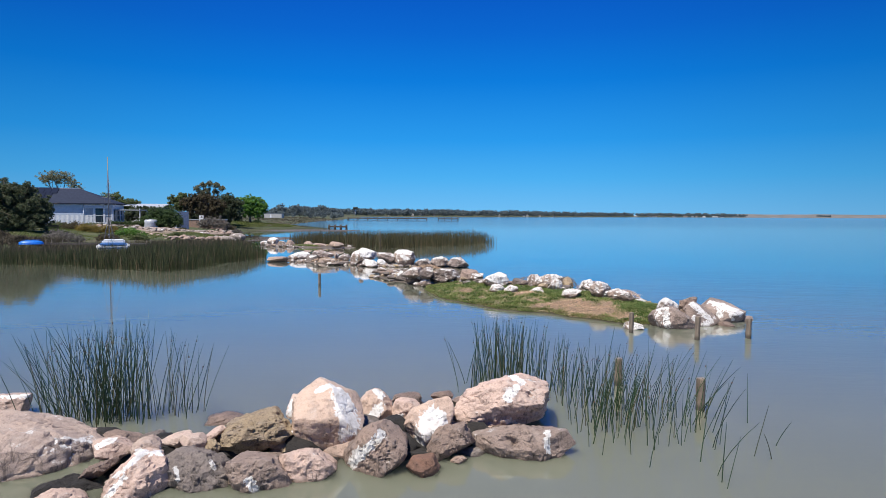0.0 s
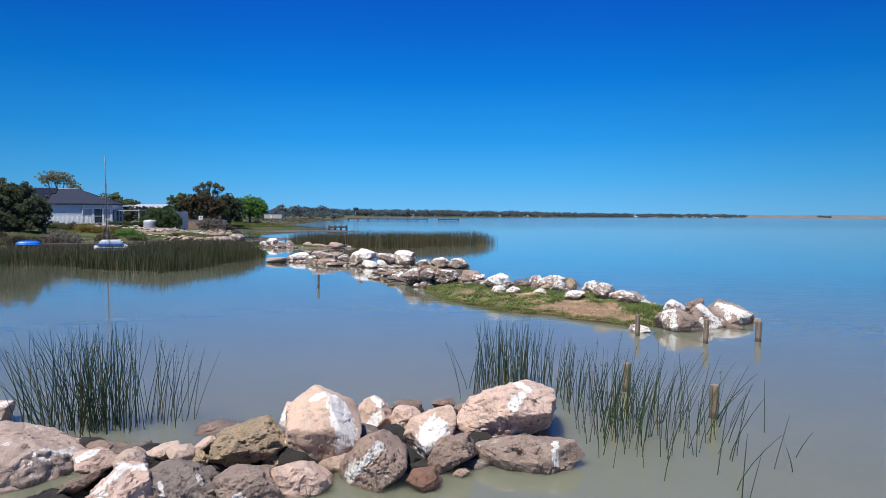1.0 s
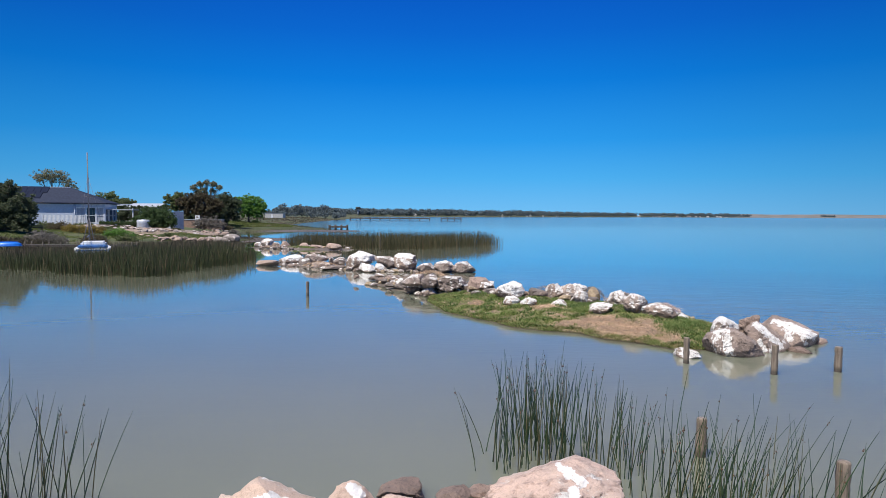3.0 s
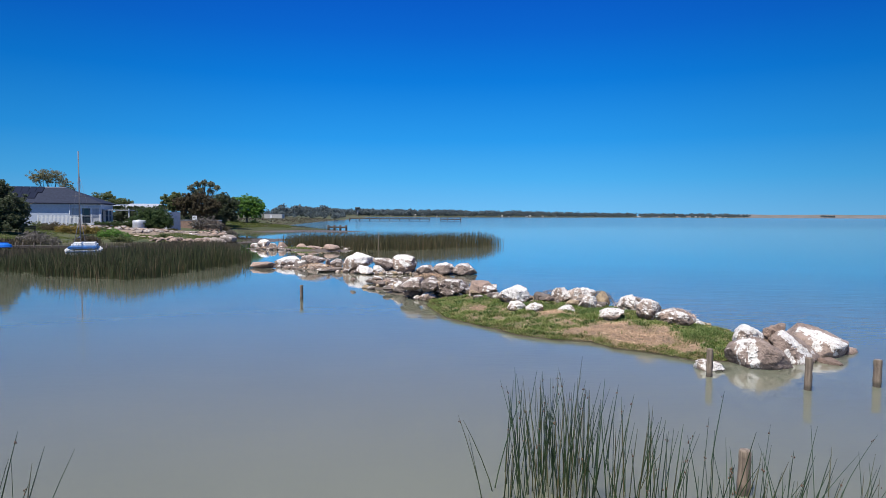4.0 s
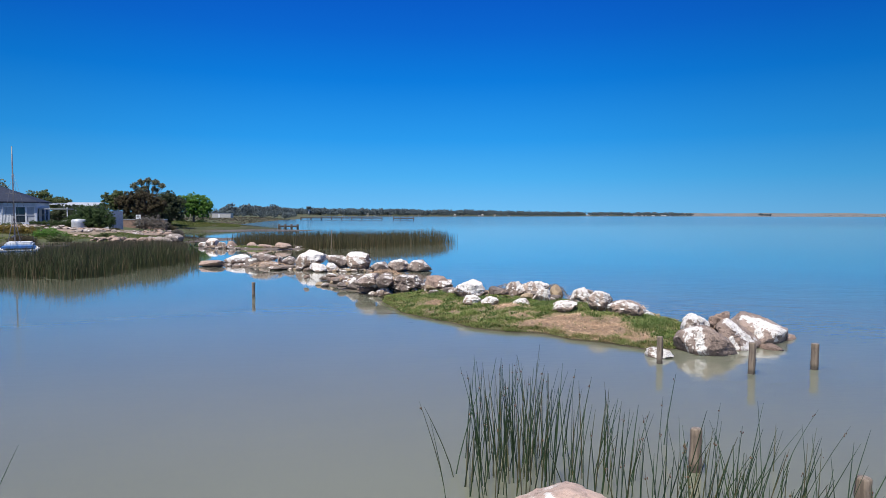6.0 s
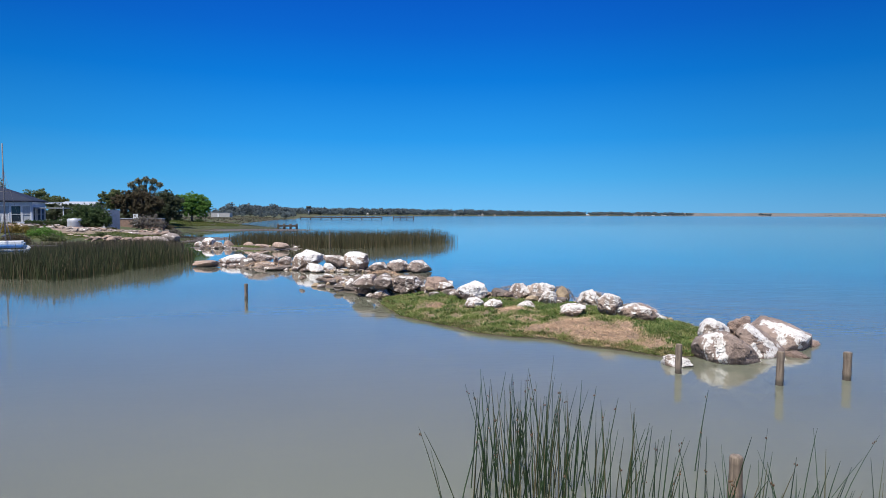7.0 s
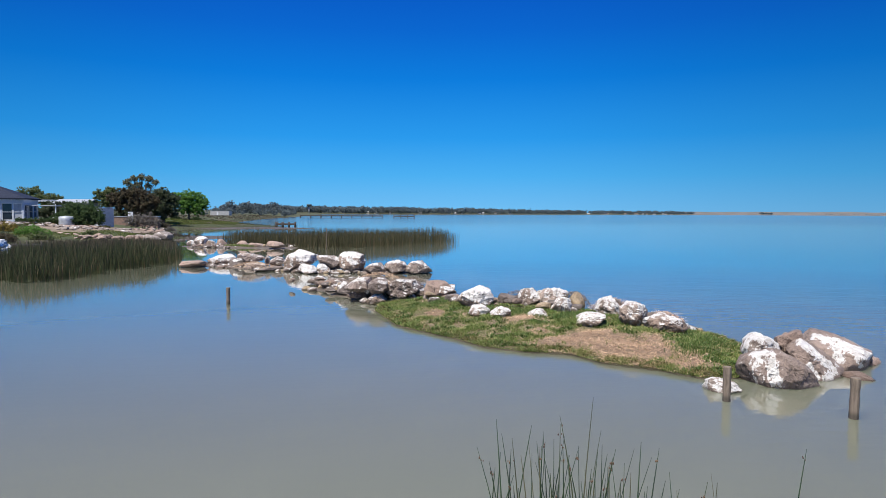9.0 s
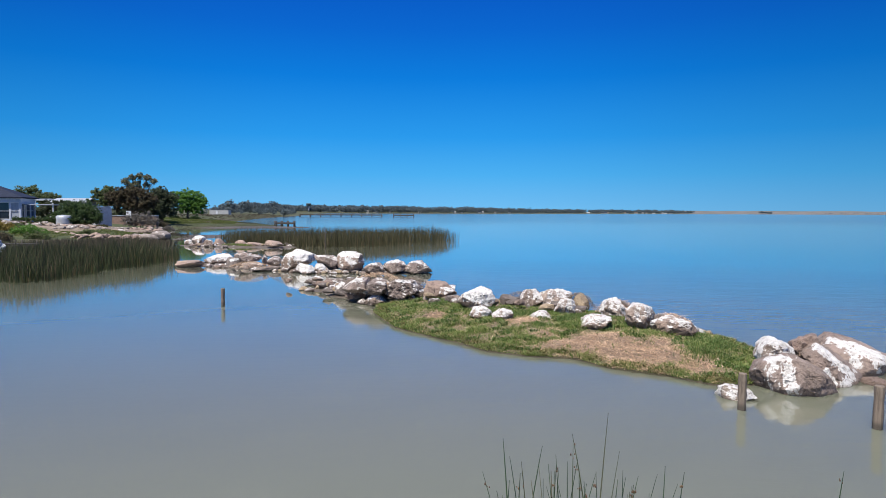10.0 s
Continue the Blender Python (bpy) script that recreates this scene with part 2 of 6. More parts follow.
def soil_material():
    """Lawn, scrub and bare earth in patches."""
    k = Mat("grassland", 0.95)
    v = k.vec()
    a, b, c = k.noise(v, 0.06, 5, 0.6, 0.5), k.noise(v, 0.5, 5, 0.6), k.noise(v, 6, 4, 0.7)
    g = k.mix(k.ramp(b, 0.35, 0.65), (0.036, 0.05, 0.016), (0.066, 0.074, 0.026))
    g = k.mix(k.ramp(a, 0.48, 0.62), g, (0.1, 0.08, 0.05))
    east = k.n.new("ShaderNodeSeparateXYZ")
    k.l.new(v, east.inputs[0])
    # dune sand in the far east, its colour greyed to stand for distance haze
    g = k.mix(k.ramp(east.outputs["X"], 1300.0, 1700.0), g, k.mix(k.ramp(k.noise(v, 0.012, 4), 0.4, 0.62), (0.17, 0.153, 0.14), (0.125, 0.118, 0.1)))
    k.colour(k.mix(k.ramp(c, 0.4, 0.75, 0.0, 0.5), g, (0.045, 0.055, 0.02)))
    k.bump(c, 0.8, 0.08)
    return k.m


def island_material():
    k = Mat("island_soil", 0.95)
    v = k.vec()
    a, b, c = k.noise(v, 0.42, 4, 0.55, 0.4), k.noise(v, 3.0, 5, 0.65), k.noise(v, 26, 4, 0.7)
    s = k.mix(k.ramp(b, 0.35, 0.65), (0.24, 0.17, 0.12), (0.15, 0.11, 0.078))
    s = k.mix(k.ramp(c, 0.45, 0.7, 0.0, 0.7), s, (0.36, 0.285, 0.21))
    s = k.mix(k.ramp(a, 0.52, 0.6, 0.0, 0.75), s, (0.13, 0.13, 0.045))
    low = k.ramp(k.math("ADD", k.place_z(), k.math("MULTIPLY", b, 0.08)), 0.07, 0.16, 1.0, 0.0)
    s = k.mix(k.math("MULTIPLY", low, 0.9), s, (0.05, 0.045, 0.025))
    k.colour(s)
    k.bump(k.math("ADD", b, k.math("MULTIPLY", c, 0.6)), 1.0, 0.05)
    return k.m


def blade_material(name, a, b, c, rough=0.6, trans=0.3):
    """Leaves and stems, each of its own shade; light shines through a little."""
    k = Mat(name, rough)
    r = k.random(True)
    col = k.mix(k.ramp(r, 0.0, 0.6), a, b)
    col = k.mix(k.ramp(r, 0.72, 0.95), col, c)
    k.colour(col)
    k.p.inputs["Specular IOR Level"].default_value = 0.25
    if trans:
        t = k.n.new("ShaderNodeBsdfTranslucent")
        mixer = k.n.new("ShaderNodeMixShader")
        k.put(col, t.inputs["Color"])
        mixer.inputs[0].default_value = trans
        k.l.new(k.p.outputs[0], mixer.inputs[1])
        k.l.new(t.outputs[0], mixer.inputs[2])
        k.l.new(mixer.outputs[0], k.n["Material Output"].inputs["Surface"])
    return k.m


def wood_material(name, a, b, scale=1.0):
    k = Mat(name, 0.85)
    grain = k.noise(k.vec((26 * scale, 26 * scale, 1.6 * scale)), 1.0, 5, 0.65, 0.6)
    spots = k.noise(k.vec(), 5 * scale, 4, 0.6)
    c = k.mix(k.ramp(grain, 0.35, 0.65), a, b)
    c = k.mix(k.ramp(spots, 0.52, 0.68, 0.0, 0.6), c, tuple(x * 0.5 for x in a))
    low = k.ramp(k.place_z(), 0.05, 0.16, 1.0, 0.0)
    c = k.mix(k.math("MULTIPLY", low, 0.7), c, (0.03, 0.028, 0.02))
    k.colour(c)
    k.bump(grain, 0.8, 0.01)
    return k.m


SOIL, ISLAND = soil_material(), island_material()
MUD = plain("wet_mud", (0.13, 0.105, 0.08), 0.6, scale=2.0, vary=0.2)
REED = blade_material("reed_green", (0.02, 0.04, 0.018), (0.035, 0.066, 0.024), (0.1, 0.09, 0.042), 0.5, 0.15)
REED_FAR = blade_material("reed_bed", (0.058, 0.064, 0.031), (0.095, 0.09, 0.044), (0.18, 0.135, 0.078), 0.7, 0.3)
REED_SHORE = blade_material("reed_shore", (0.04, 0.056, 0.024), (0.068, 0.08, 0.034), (0.16, 0.12, 0.072), 0.7, 0.25)
SEED = blade_material("reed_seed", (0.1, 0.06, 0.035), (0.13, 0.08, 0.045), (0.17, 0.11, 0.06), 0.8, 0.0)
GRASS = blade_material("grass_green", (0.120, 0.186, 0.042), (0.198, 0.270, 0.072), (0.432, 0.396, 0.180), 0.6, 0.35)
STRAW = blade_material("grass_dry", (0.245, 0.157, 0.101), (0.634, 0.433, 0.278), (0.950, 0.721, 0.505), 0.8, 0.1)
HERB = blade_material("herb_green", (0.072, 0.130, 0.033), (0.124, 0.195, 0.052), (0.260, 0.273, 0.104), 0.5, 0.3)
LAWN = blade_material("lawn", (0.094, 0.138, 0.030), (0.144, 0.181, 0.045), (0.250, 0.225, 0.088), 0.7, 0.3)
LEAF_DARK = blade_material("leaf_dark", (0.061, 0.084, 0.049), (0.101, 0.128, 0.068), (0.162, 0.155, 0.101), 0.6, 0.5)
LEAF_OLIVE = blade_material("leaf_olive", (0.112, 0.156, 0.062), (0.175, 0.219, 0.090), (0.250, 0.237, 0.125), 0.6, 0.5)
LEAF_RUST = blade_material("leaf_rust", (0.088, 0.084, 0.050), (0.132, 0.112, 0.068), (0.200, 0.140, 0.088), 0.6, 0.5)
LEAF_BRIGHT = blade_material("leaf_bright", (0.103, 0.218, 0.040), (0.149, 0.299, 0.057), (0.207, 0.345, 0.092), 0.6, 0.4)
LEAF_GUM = blade_material("leaf_gum", (0.156, 0.168, 0.102), (0.216, 0.222, 0.132), (0.288, 0.240, 0.156), 0.6, 0.4)
LEAF_BUSH = blade_material("leaf_bush", (0.050, 0.092, 0.034), (0.080, 0.128, 0.048), (0.115, 0.165, 0.068), 0.6, 0.5)
LEAF_GREY = blade_material("leaf_grey", (0.156, 0.143, 0.124), (0.208, 0.189, 0.163), (0.130, 0.111, 0.091), 0.8, 0.1)
SCRUB = blade_material("scrub", (0.075, 0.083, 0.032), (0.115, 0.115, 0.044), (0.196, 0.149, 0.063), 0.8, 0.3)
# distance haze is put into this leaf colour as pale blue-grey
HAZED_WOOD = blade_material("hazed_wood", (0.12, 0.15, 0.16), (0.13, 0.165, 0.17), (0.15, 0.175, 0.17), 1.0, 0.45)
BARK = wood_material("bark", (0.2, 0.15, 0.11), (0.12, 0.09, 0.07), 0.4)
POST_WOOD = wood_material("weathered_wood", (0.21, 0.165, 0.125), (0.11, 0.085, 0.064))
PLANK = wood_material("jetty_wood", (0.075, 0.064, 0.056), (0.045, 0.038, 0.033), 0.3)
CLAD = plain("wall_paint", (0.528, 0.588, 0.690), 0.6, vary=0.06)
TRIM = plain("white_trim", (0.8, 0.81, 0.82), 0.45)
ROOF = plain("dark_roof_steel", (0.026, 0.034, 0.06), 0.8)
ROOF.node_tree.nodes["Principled BSDF"].inputs["Specular IOR Level"].default_value = 0.15
PANEL = plain("solar_cell", (0.01, 0.014, 0.03), 0.3)
PANEL.node_tree.nodes["Principled BSDF"].inputs["Specular IOR Level"].default_value = 0.2
GLASS = plain("window_glass", (0.03, 0.04, 0.05), 0.05)
BLUE_GLASS = plain("curtained_glass", (0.09, 0.13, 0.2), 0.12)
BLIND = plain("blind", (0.45, 0.48, 0.52), 0.7)
SHED_STEEL = plain("shed_steel", (0.5, 0.53, 0.56), 0.6)
STEEL = plain("galvanised", (0.52, 0.55, 0.58), 0.45, 0.3)
MAST = plain("mast_metal", (0.13, 0.13, 0.15), 0.5, 0.2)
BLUE = plain("blue_plastic", (0.01, 0.16, 0.62), 0.4)
HULL = plain("white_hull", (0.8, 0.8, 0.78), 0.35)
NAVY = plain("blue_stripe", (0.05, 0.16, 0.4), 0.4)
BRICK = plain("brick_wall", (0.3, 0.2, 0.15), 0.9)
EARTH = plain("bare_earth", (0.264, 0.204, 0.150), 0.95, vary=0.2, scale=0.8)
PALE_BLD = plain("pale_building", (0.5, 0.49, 0.47), 0.7)


# ---- building blocks ----
def mesh_from(name, bm, material):
    me = bpy.data.meshes.new(name)
    bm.to_mesh(me)
    bm.free()
    if material:
        me.materials.append(material)
    return me


def part(name, bm, material, parent=None, label=""):
    ob = new(name, mesh_from(name, bm, material))
    if parent is not None:
        ob.parent = parent
    return tagged(ob, label)


def thing(name, x, y, z, rz=0.0, label="", category="", group="", kind=""):
    ob = new(name)
    ob.empty_display_size = 0.2
    ob.matrix_world = pose(x, y, z, 0, 0, rz)
    return tagged(ob, label, category, group, kind)


def block(bm, x, y, z, sx, sy, sz, bevel=0.0):
    """A box with its centre at x, y, z, edges rounded by bevel."""
    made = bmesh.ops.create_cube(bm, size=1.0, matrix=Matrix.Translation((x, y, z)) @ Matrix.Diagonal((sx, sy, sz, 1)))
    if bevel:
        edges = {e for v in made["verts"] for e in v.link_edges}
        bmesh.ops.bevel(bm, geom=list(edges), offset=bevel, segments=2, affect="EDGES")
    return bm


def box(x, y, z, sx, sy, sz, bevel=0.0):
    return block(bmesh.new(), x, y, z, sx, sy, sz, bevel)


def tube(bm, points, radii, sides=6, cap=True):
    """A tapered round bar along points."""
    rings = []
    for i, p in enumerate(points):
        p = Vector(p)
        d = (Vector(points[min(i + 1, len(points) - 1)]) - Vector(points[max(i - 1, 0)])).normalized()
        u = d.orthogonal().normalized()
        w = d.cross(u)
        r = radii[i]
        rings.append([bm.verts.new(p + r * (math.cos(a) * u + math.sin(a) * w)) for a in np.arange(sides) * 2 * math.pi / sides])
    for a, b in zip(rings, rings[1:]):
        for i in range(sides):
            bm.faces.new((a[i], a[(i + 1) % sides], b[(i + 1) % sides], b[i])).smooth = True
    if cap:
        bm.faces.new(rings[0][::-1])
        bm.faces.new(rings[-1])
    return bm


def raw_mesh(name, verts, faces, material, smooth=False):
    me = bpy.data.meshes.new(name)
    me.from_pydata(np.asarray(verts).tolist(), [], np.asarray(faces).tolist() if not isinstance(faces, list) else faces)
    me.materials.append(material)
    if smooth:
        me.polygons.foreach_set("use_smooth", [True] * len(me.polygons))
    return me


def inside(poly, px, py):
    """Which of the points lie in the polygon, and how far each is from its edge."""
    poly = np.asarray(poly, float)
    hit, dist = np.zeros(px.shape, bool), np.full(px.shape, 1e9)
    for (x0, y0), (x1, y1) in zip(poly, np.roll(poly, -1, 0)):
        cross = ((y0 > py) != (y1 > py)) & (px < (x1 - x0) * (py - y0) / (y1 - y0 + 1e-12) + x0)
        hit ^= cross
        dx, dy = x1 - x0, y1 - y0
        s = np.clip(((px - x0) * dx + (py - y0) * dy) / (dx * dx + dy * dy + 1e-12), 0, 1)
        dist = np.minimum(dist, np.hypot(px - x0 - s * dx, py - y0 - s * dy))
    return hit, dist


def smooth(v, lo, hi):
    s = np.clip((v - lo) / (hi - lo), 0, 1)
    return s * s * (3 - 2 * s)


def waves(x, y, size, seed):
    """Soft random relief without a texture, about -1 to 1."""
    rng = np.random.default_rng(seed)
    out = 0
    for _ in range(6):
        k, ph, w = rng.uniform(0.5, 2.0) / size, rng.uniform(0, 6.28), rng.uniform(0, 6.28)
        out = out + np.sin((x * math.cos(w) + y * math.sin(w)) * k * 6.28 + ph)
    return out / 3


def scatter(poly, count, rng):
    poly = np.asarray(poly, float)
    lo, hi = poly.min(0), poly.max(0)
    xs, ys = np.empty(0), np.empty(0)
    while len(xs) < count:
        p = rng.uniform(lo, hi, (count * 2, 2))
        ok, _ = inside(poly, p[:, 0], p[:, 1])
        xs, ys = np.append(xs, p[ok, 0]), np.append(ys, p[ok, 1])
    return xs[:count], ys[:count]


def blades(name, x, y, z, height, width, lean, material, rng, label, category):
    """Many bent, tapering leaves standing at x, y, z."""
    n = len(x)
    turn, way = rng.uniform(0, 6.28, n), rng.uniform(0, 6.28, n)
    tilt = np.abs(rng.normal(0, lean, n)) * height
    wx, wy = np.cos(turn) * width / 2, np.sin(turn) * width / 2
    dx, dy = np.cos(way) * tilt, np.sin(way) * tilt
    rows = []
    for s, wide, bend in ((0, 1.0, 0.0), (0.5, 0.8, 0.3), (1.0, 0.0, 1.0)):
        cx, cy, cz = x + dx * bend, y + dy * bend, z + height * s * (1 - 0.1 * bend)
        if wide:
            rows += [np.stack((cx - wx * wide, cy - wy * wide, cz), 1), np.stack((cx + wx * wide, cy + wy * wide, cz), 1)]
        else:
            rows.append(np.stack((cx, cy, cz), 1))
    verts = np.stack(rows, 1).reshape(-1, 3)
    base = np.arange(n)[:, None] * 5
    quads = (base + np.array([0, 1, 3, 2])).tolist()
    tris = (base + np.array([2, 3, 4])).tolist()
    ob = new(name, raw_mesh(name, verts, quads + tris, material))
    return tagged(ob, label, category, kind="stuff")


# ---- ground and water ----
SHORE = [(-900, -40), (-120, 10), (-70, 34), (-50, 46), (-41, 54), (-36, 63), (-32, 74), (-26, 80), (-24.5, 84), (-28, 92), (-35, 104),
         (-39, 116), (-39, 130), (-31, 142), (-27, 149), (-34, 160), (-50, 195), (-58, 260), (-66, 330), (-70, 400), (-76, 500),
         (-95, 700), (-125, 1000), (-130, 1250), (80, 1450), (360, 1850), (800, 2500), (1300, 2950), (2200, 3480), (3600, 3600), (6500, 3700),
         (6500, 6500), (-6500, 6500), (-6500, -40)]


def land_height(x, y):
    hit, d = inside(SHORE, x, y)
    d = np.where(hit, d, -d)
    up = 0.75 * (1 - np.exp(-np.maximum(d, 0) / 4)) + 0.78 * smooth(d, 4, 20)
    up = up + 0.12 * waves(x, y, 9, 3) * smooth(d, 0, 6)
    far = smooth(y, 900, 1500)
    up = up + far * smooth(d, 20, 300) * (5 + 2 * waves(x, y, 400, 5))
    up = up + smooth(x, 1300, 2200) * smooth(d, 10, 420) * (14 + 4 * waves(x, y, 700, 8))
    return np.where(d > 0, up, np.maximum(-0.9, d * 0.09 - 0.02))


def ground_at(x, y):
    return float(land_height(np.array([x], float), np.array([y], float))[0])


def sheet(name, xs, ys, height, material):
    gx, gy = np.meshgrid(xs, ys)
    gz = height(gx, gy)
    verts = np.stack((gx.ravel(), gy.ravel(), gz.ravel()), 1)
    w = len(xs)
    i = (np.arange(len(ys) - 1)[:, None] * w + np.arange(w - 1)).ravel()
    ob = new(name, raw_mesh(name, verts, np.stack((i, i + 1, i + w + 1, i + w), 1), material, True))
    return ob


xs = np.concatenate((np.linspace(-6400, -400, 16), np.linspace(-380, -130, 12), np.arange(-126, 12, 2.0), np.linspace(20, 6400, 90)))
ys = np.concatenate((np.linspace(-600, 0, 6), np.arange(10, 260, 2.0), np.linspace(270, 900, 40), np.linspace(930, 4200, 70), np.linspace(4300, 6400, 6)))
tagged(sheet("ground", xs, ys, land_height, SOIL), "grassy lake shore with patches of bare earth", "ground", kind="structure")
lake = raw_mesh("water", [(-6400, -600, 0), (6400, -600, 0), (6400, 6400, 0), (-6400, 6400, 0)], [(0, 1, 2, 3)], WATER)
tagged(new("water", lake), "calm silty grey-green lake water", "water", kind="structure")

ISLE = [(-0.9, 28.6), (-0.2, 26.0), (0.5, 25.0), (1.3, 24.0), (1.9, 23.0), (2.8, 22.4), (3.8, 22.1), (4.2, 21.3), (5.2, 20.6), (5.8, 19.95), (6.5, 19.9), (7.2, 20.1),
        (7.9, 20.9), (8.3, 22.0), (8.3, 23.6), (7.8, 25.4), (6.6, 27.2), (5.2, 28.7), (3.2, 29.4), (1.9, 30.4), (0.6, 31.0), (-0.6, 31.2)]


def isle_height(x, y):
    hit, d = inside(ISLE, x, y)
    d = np.where(hit, d, -d)
    return np.where(d > 0, 0.34 * smooth(d, -0.3, 2.2) + 0.05 * waves(x, y, 1.3, 2) * smooth(d, 0, 1) + 0.02, np.maximum(-0.5, d * 0.35 + 0.0))


isle = sheet("ground_island", np.arange(-2.2, 11.5, 0.14), np.arange(18.6, 32.6, 0.14), isle_height, ISLAND)
tagged(isle, "low grassy spit of sandy soil in the lake", "ground", kind="structure")


def bank(name, cx, cy, length, width, turn, top, seed, label):
    """A low tongue of stony mud."""
    c, s = math.cos(radians(turn)), math.sin(radians(turn))

    def rise(x, y):
        u, v = (x - cx) * c + (y - cy) * s, -(x - cx) * s + (y - cy) * c
        r = np.hypot(u / (length / 2), v / (width / 2)) + 0.16 * waves(x, y, 1.6, seed)
        return np.maximum(-0.4, top * (1.2 - 1.6 * r * r))
    half = length / 2 + 1.5
    ob = sheet(name, np.arange(cx - half, cx + half, 0.3), np.arange(cy - half * 0.7, cy + half * 0.7, 0.3), rise, MUD)
    return tagged(ob, label, "ground", kind="structure")


bank("ground_spit_1", -1.2, 33.6, 6.5, 4.2, -50, 0.2, 11, "stony mud bank under heaped rocks")
bank("ground_spit_2", -7.4, 44.4, 11.5, 2.2, -29, 0.08, 12, "low stony mud bank under flat rocks")
bank("ground_spit_3", -14.5, 66.5, 13.0, 3.5, -14, 0.18, 13, "low grassy mud bank")
bank("ground_flat", -33.0, 136.0, 34.0, 20.0, -8, 0.1, 15, "bare brown mud flat at the water's edge")
bank("ground_mud", -28.0, 86.0, 20.0, 13.0, 60, 0.12, 16, "bare brown mud at the shore's edge")
bank("ground_spit_4", -0.8, 41.6, 4.6, 1.6, -3, 0.08, 14, "low stony mud bank beside the rocks")


# ---- boulders ----
DETAIL = {"near": 5, "mid": 4, "far": 3, "small": 2}
ROCK_WORDS = {
    "tan": "pinkish tan weathered boulder on the water's edge", "pale": "pale pinkish boulder with faint lime streaks",
    "blush": "pinkish tan weathered boulder of the breakwater", "sand": "orange-tan boulder with runs of white bird lime",
    "rugged": "rugged yellow-brown pitted boulder", "brown": "brown pitted boulder at the waterline", "clay": "pinkish brown pitted boulder lying in the water", "umber": "dull grey-brown rock low in the water",
    "rust": "small rust-brown wet rock in the shallows", "grey": "grey weathered rock among the boulders", "dark": "dark grey-brown shaded boulder",
    "wet": "small fill stone between boulders, near-black for gap shade", "dome": "brown boulder with broad white lime runs",
    "speck": "dark grey boulder speckled with white lime", "guano": "boulder thickly whitened with bird lime",
    "marled": "dark brown broken rock splashed with bird lime",
    "guano2": "brown boulder half whitened with bird lime",
}


def facet_radius(p, normals, offsets, edge):
    """How far the flat-sided stone reaches along each direction; edge: how crisp its edges are."""
    lean = np.maximum(p @ normals.T, 0.0) / offsets
    return (lean ** edge).sum(1) ** (-1.0 / edge)


def chipped(p, normals, offsets, edge, rng, count=16):
    """The same with its corners and ridges knocked off by small extra facets."""
    d = rng.normal(size=(count, 3))
    d /= np.linalg.norm(d, axis=1)[:, None]
    reach = facet_radius(d, normals, offsets, edge)
    d2 = d + rng.normal(0, 0.22, d.shape)
    d2 /= np.linalg.norm(d2, axis=1)[:, None]
    off = reach * (d * d2).sum(1) * rng.uniform(0.9, 1.0, count)
    return facet_radius(p, np.concatenate((normals, d2)), np.concatenate((offsets, off)), edge)


RELIEF = {"rugged": (2.2, -1), "brown": (1.7, -1), "clay": (1.5, 1), "speck": (1.7, 1), "blush": (1.3, 1), "umber": (1.3, 1), "dome": (1.2, 1), "guano": (1.5, 1), "guano2": (1.6, 1), "marled": (2.0, 1)}


def weather(q, size, rough, shift, fine, crease=1):
    """Dents, ledges and grain of the surface at q, in metres outwards; crease 1: clefts between lumps, -1: pits between ridges."""
    n1 = noise.noise(q * (1.3 / size) + shift)
    n2 = noise.noise(q * (3.4 / size) + shift)
    n3 = noise.noise(q * (8.0 / size) + shift + Vector((n2, n1, n2)) * 0.4)
    add = size * (0.05 * n1 + (0.03 * n2 + crease * 0.05 * abs(n3)) * rough)
    near, _ = noise.voronoi(q * (1.7 / size) + shift + Vector((n2, n3, n1)) * 0.25)
    add -= size * 0.028 * math.exp(-(near[1] - near[0]) / 0.04)
    if fine:
        add += rough * (0.010 * noise.noise(q * 11.0 + shift) + crease * 0.016 * abs(noise.noise(q * 19.0 + shift)))
    return add


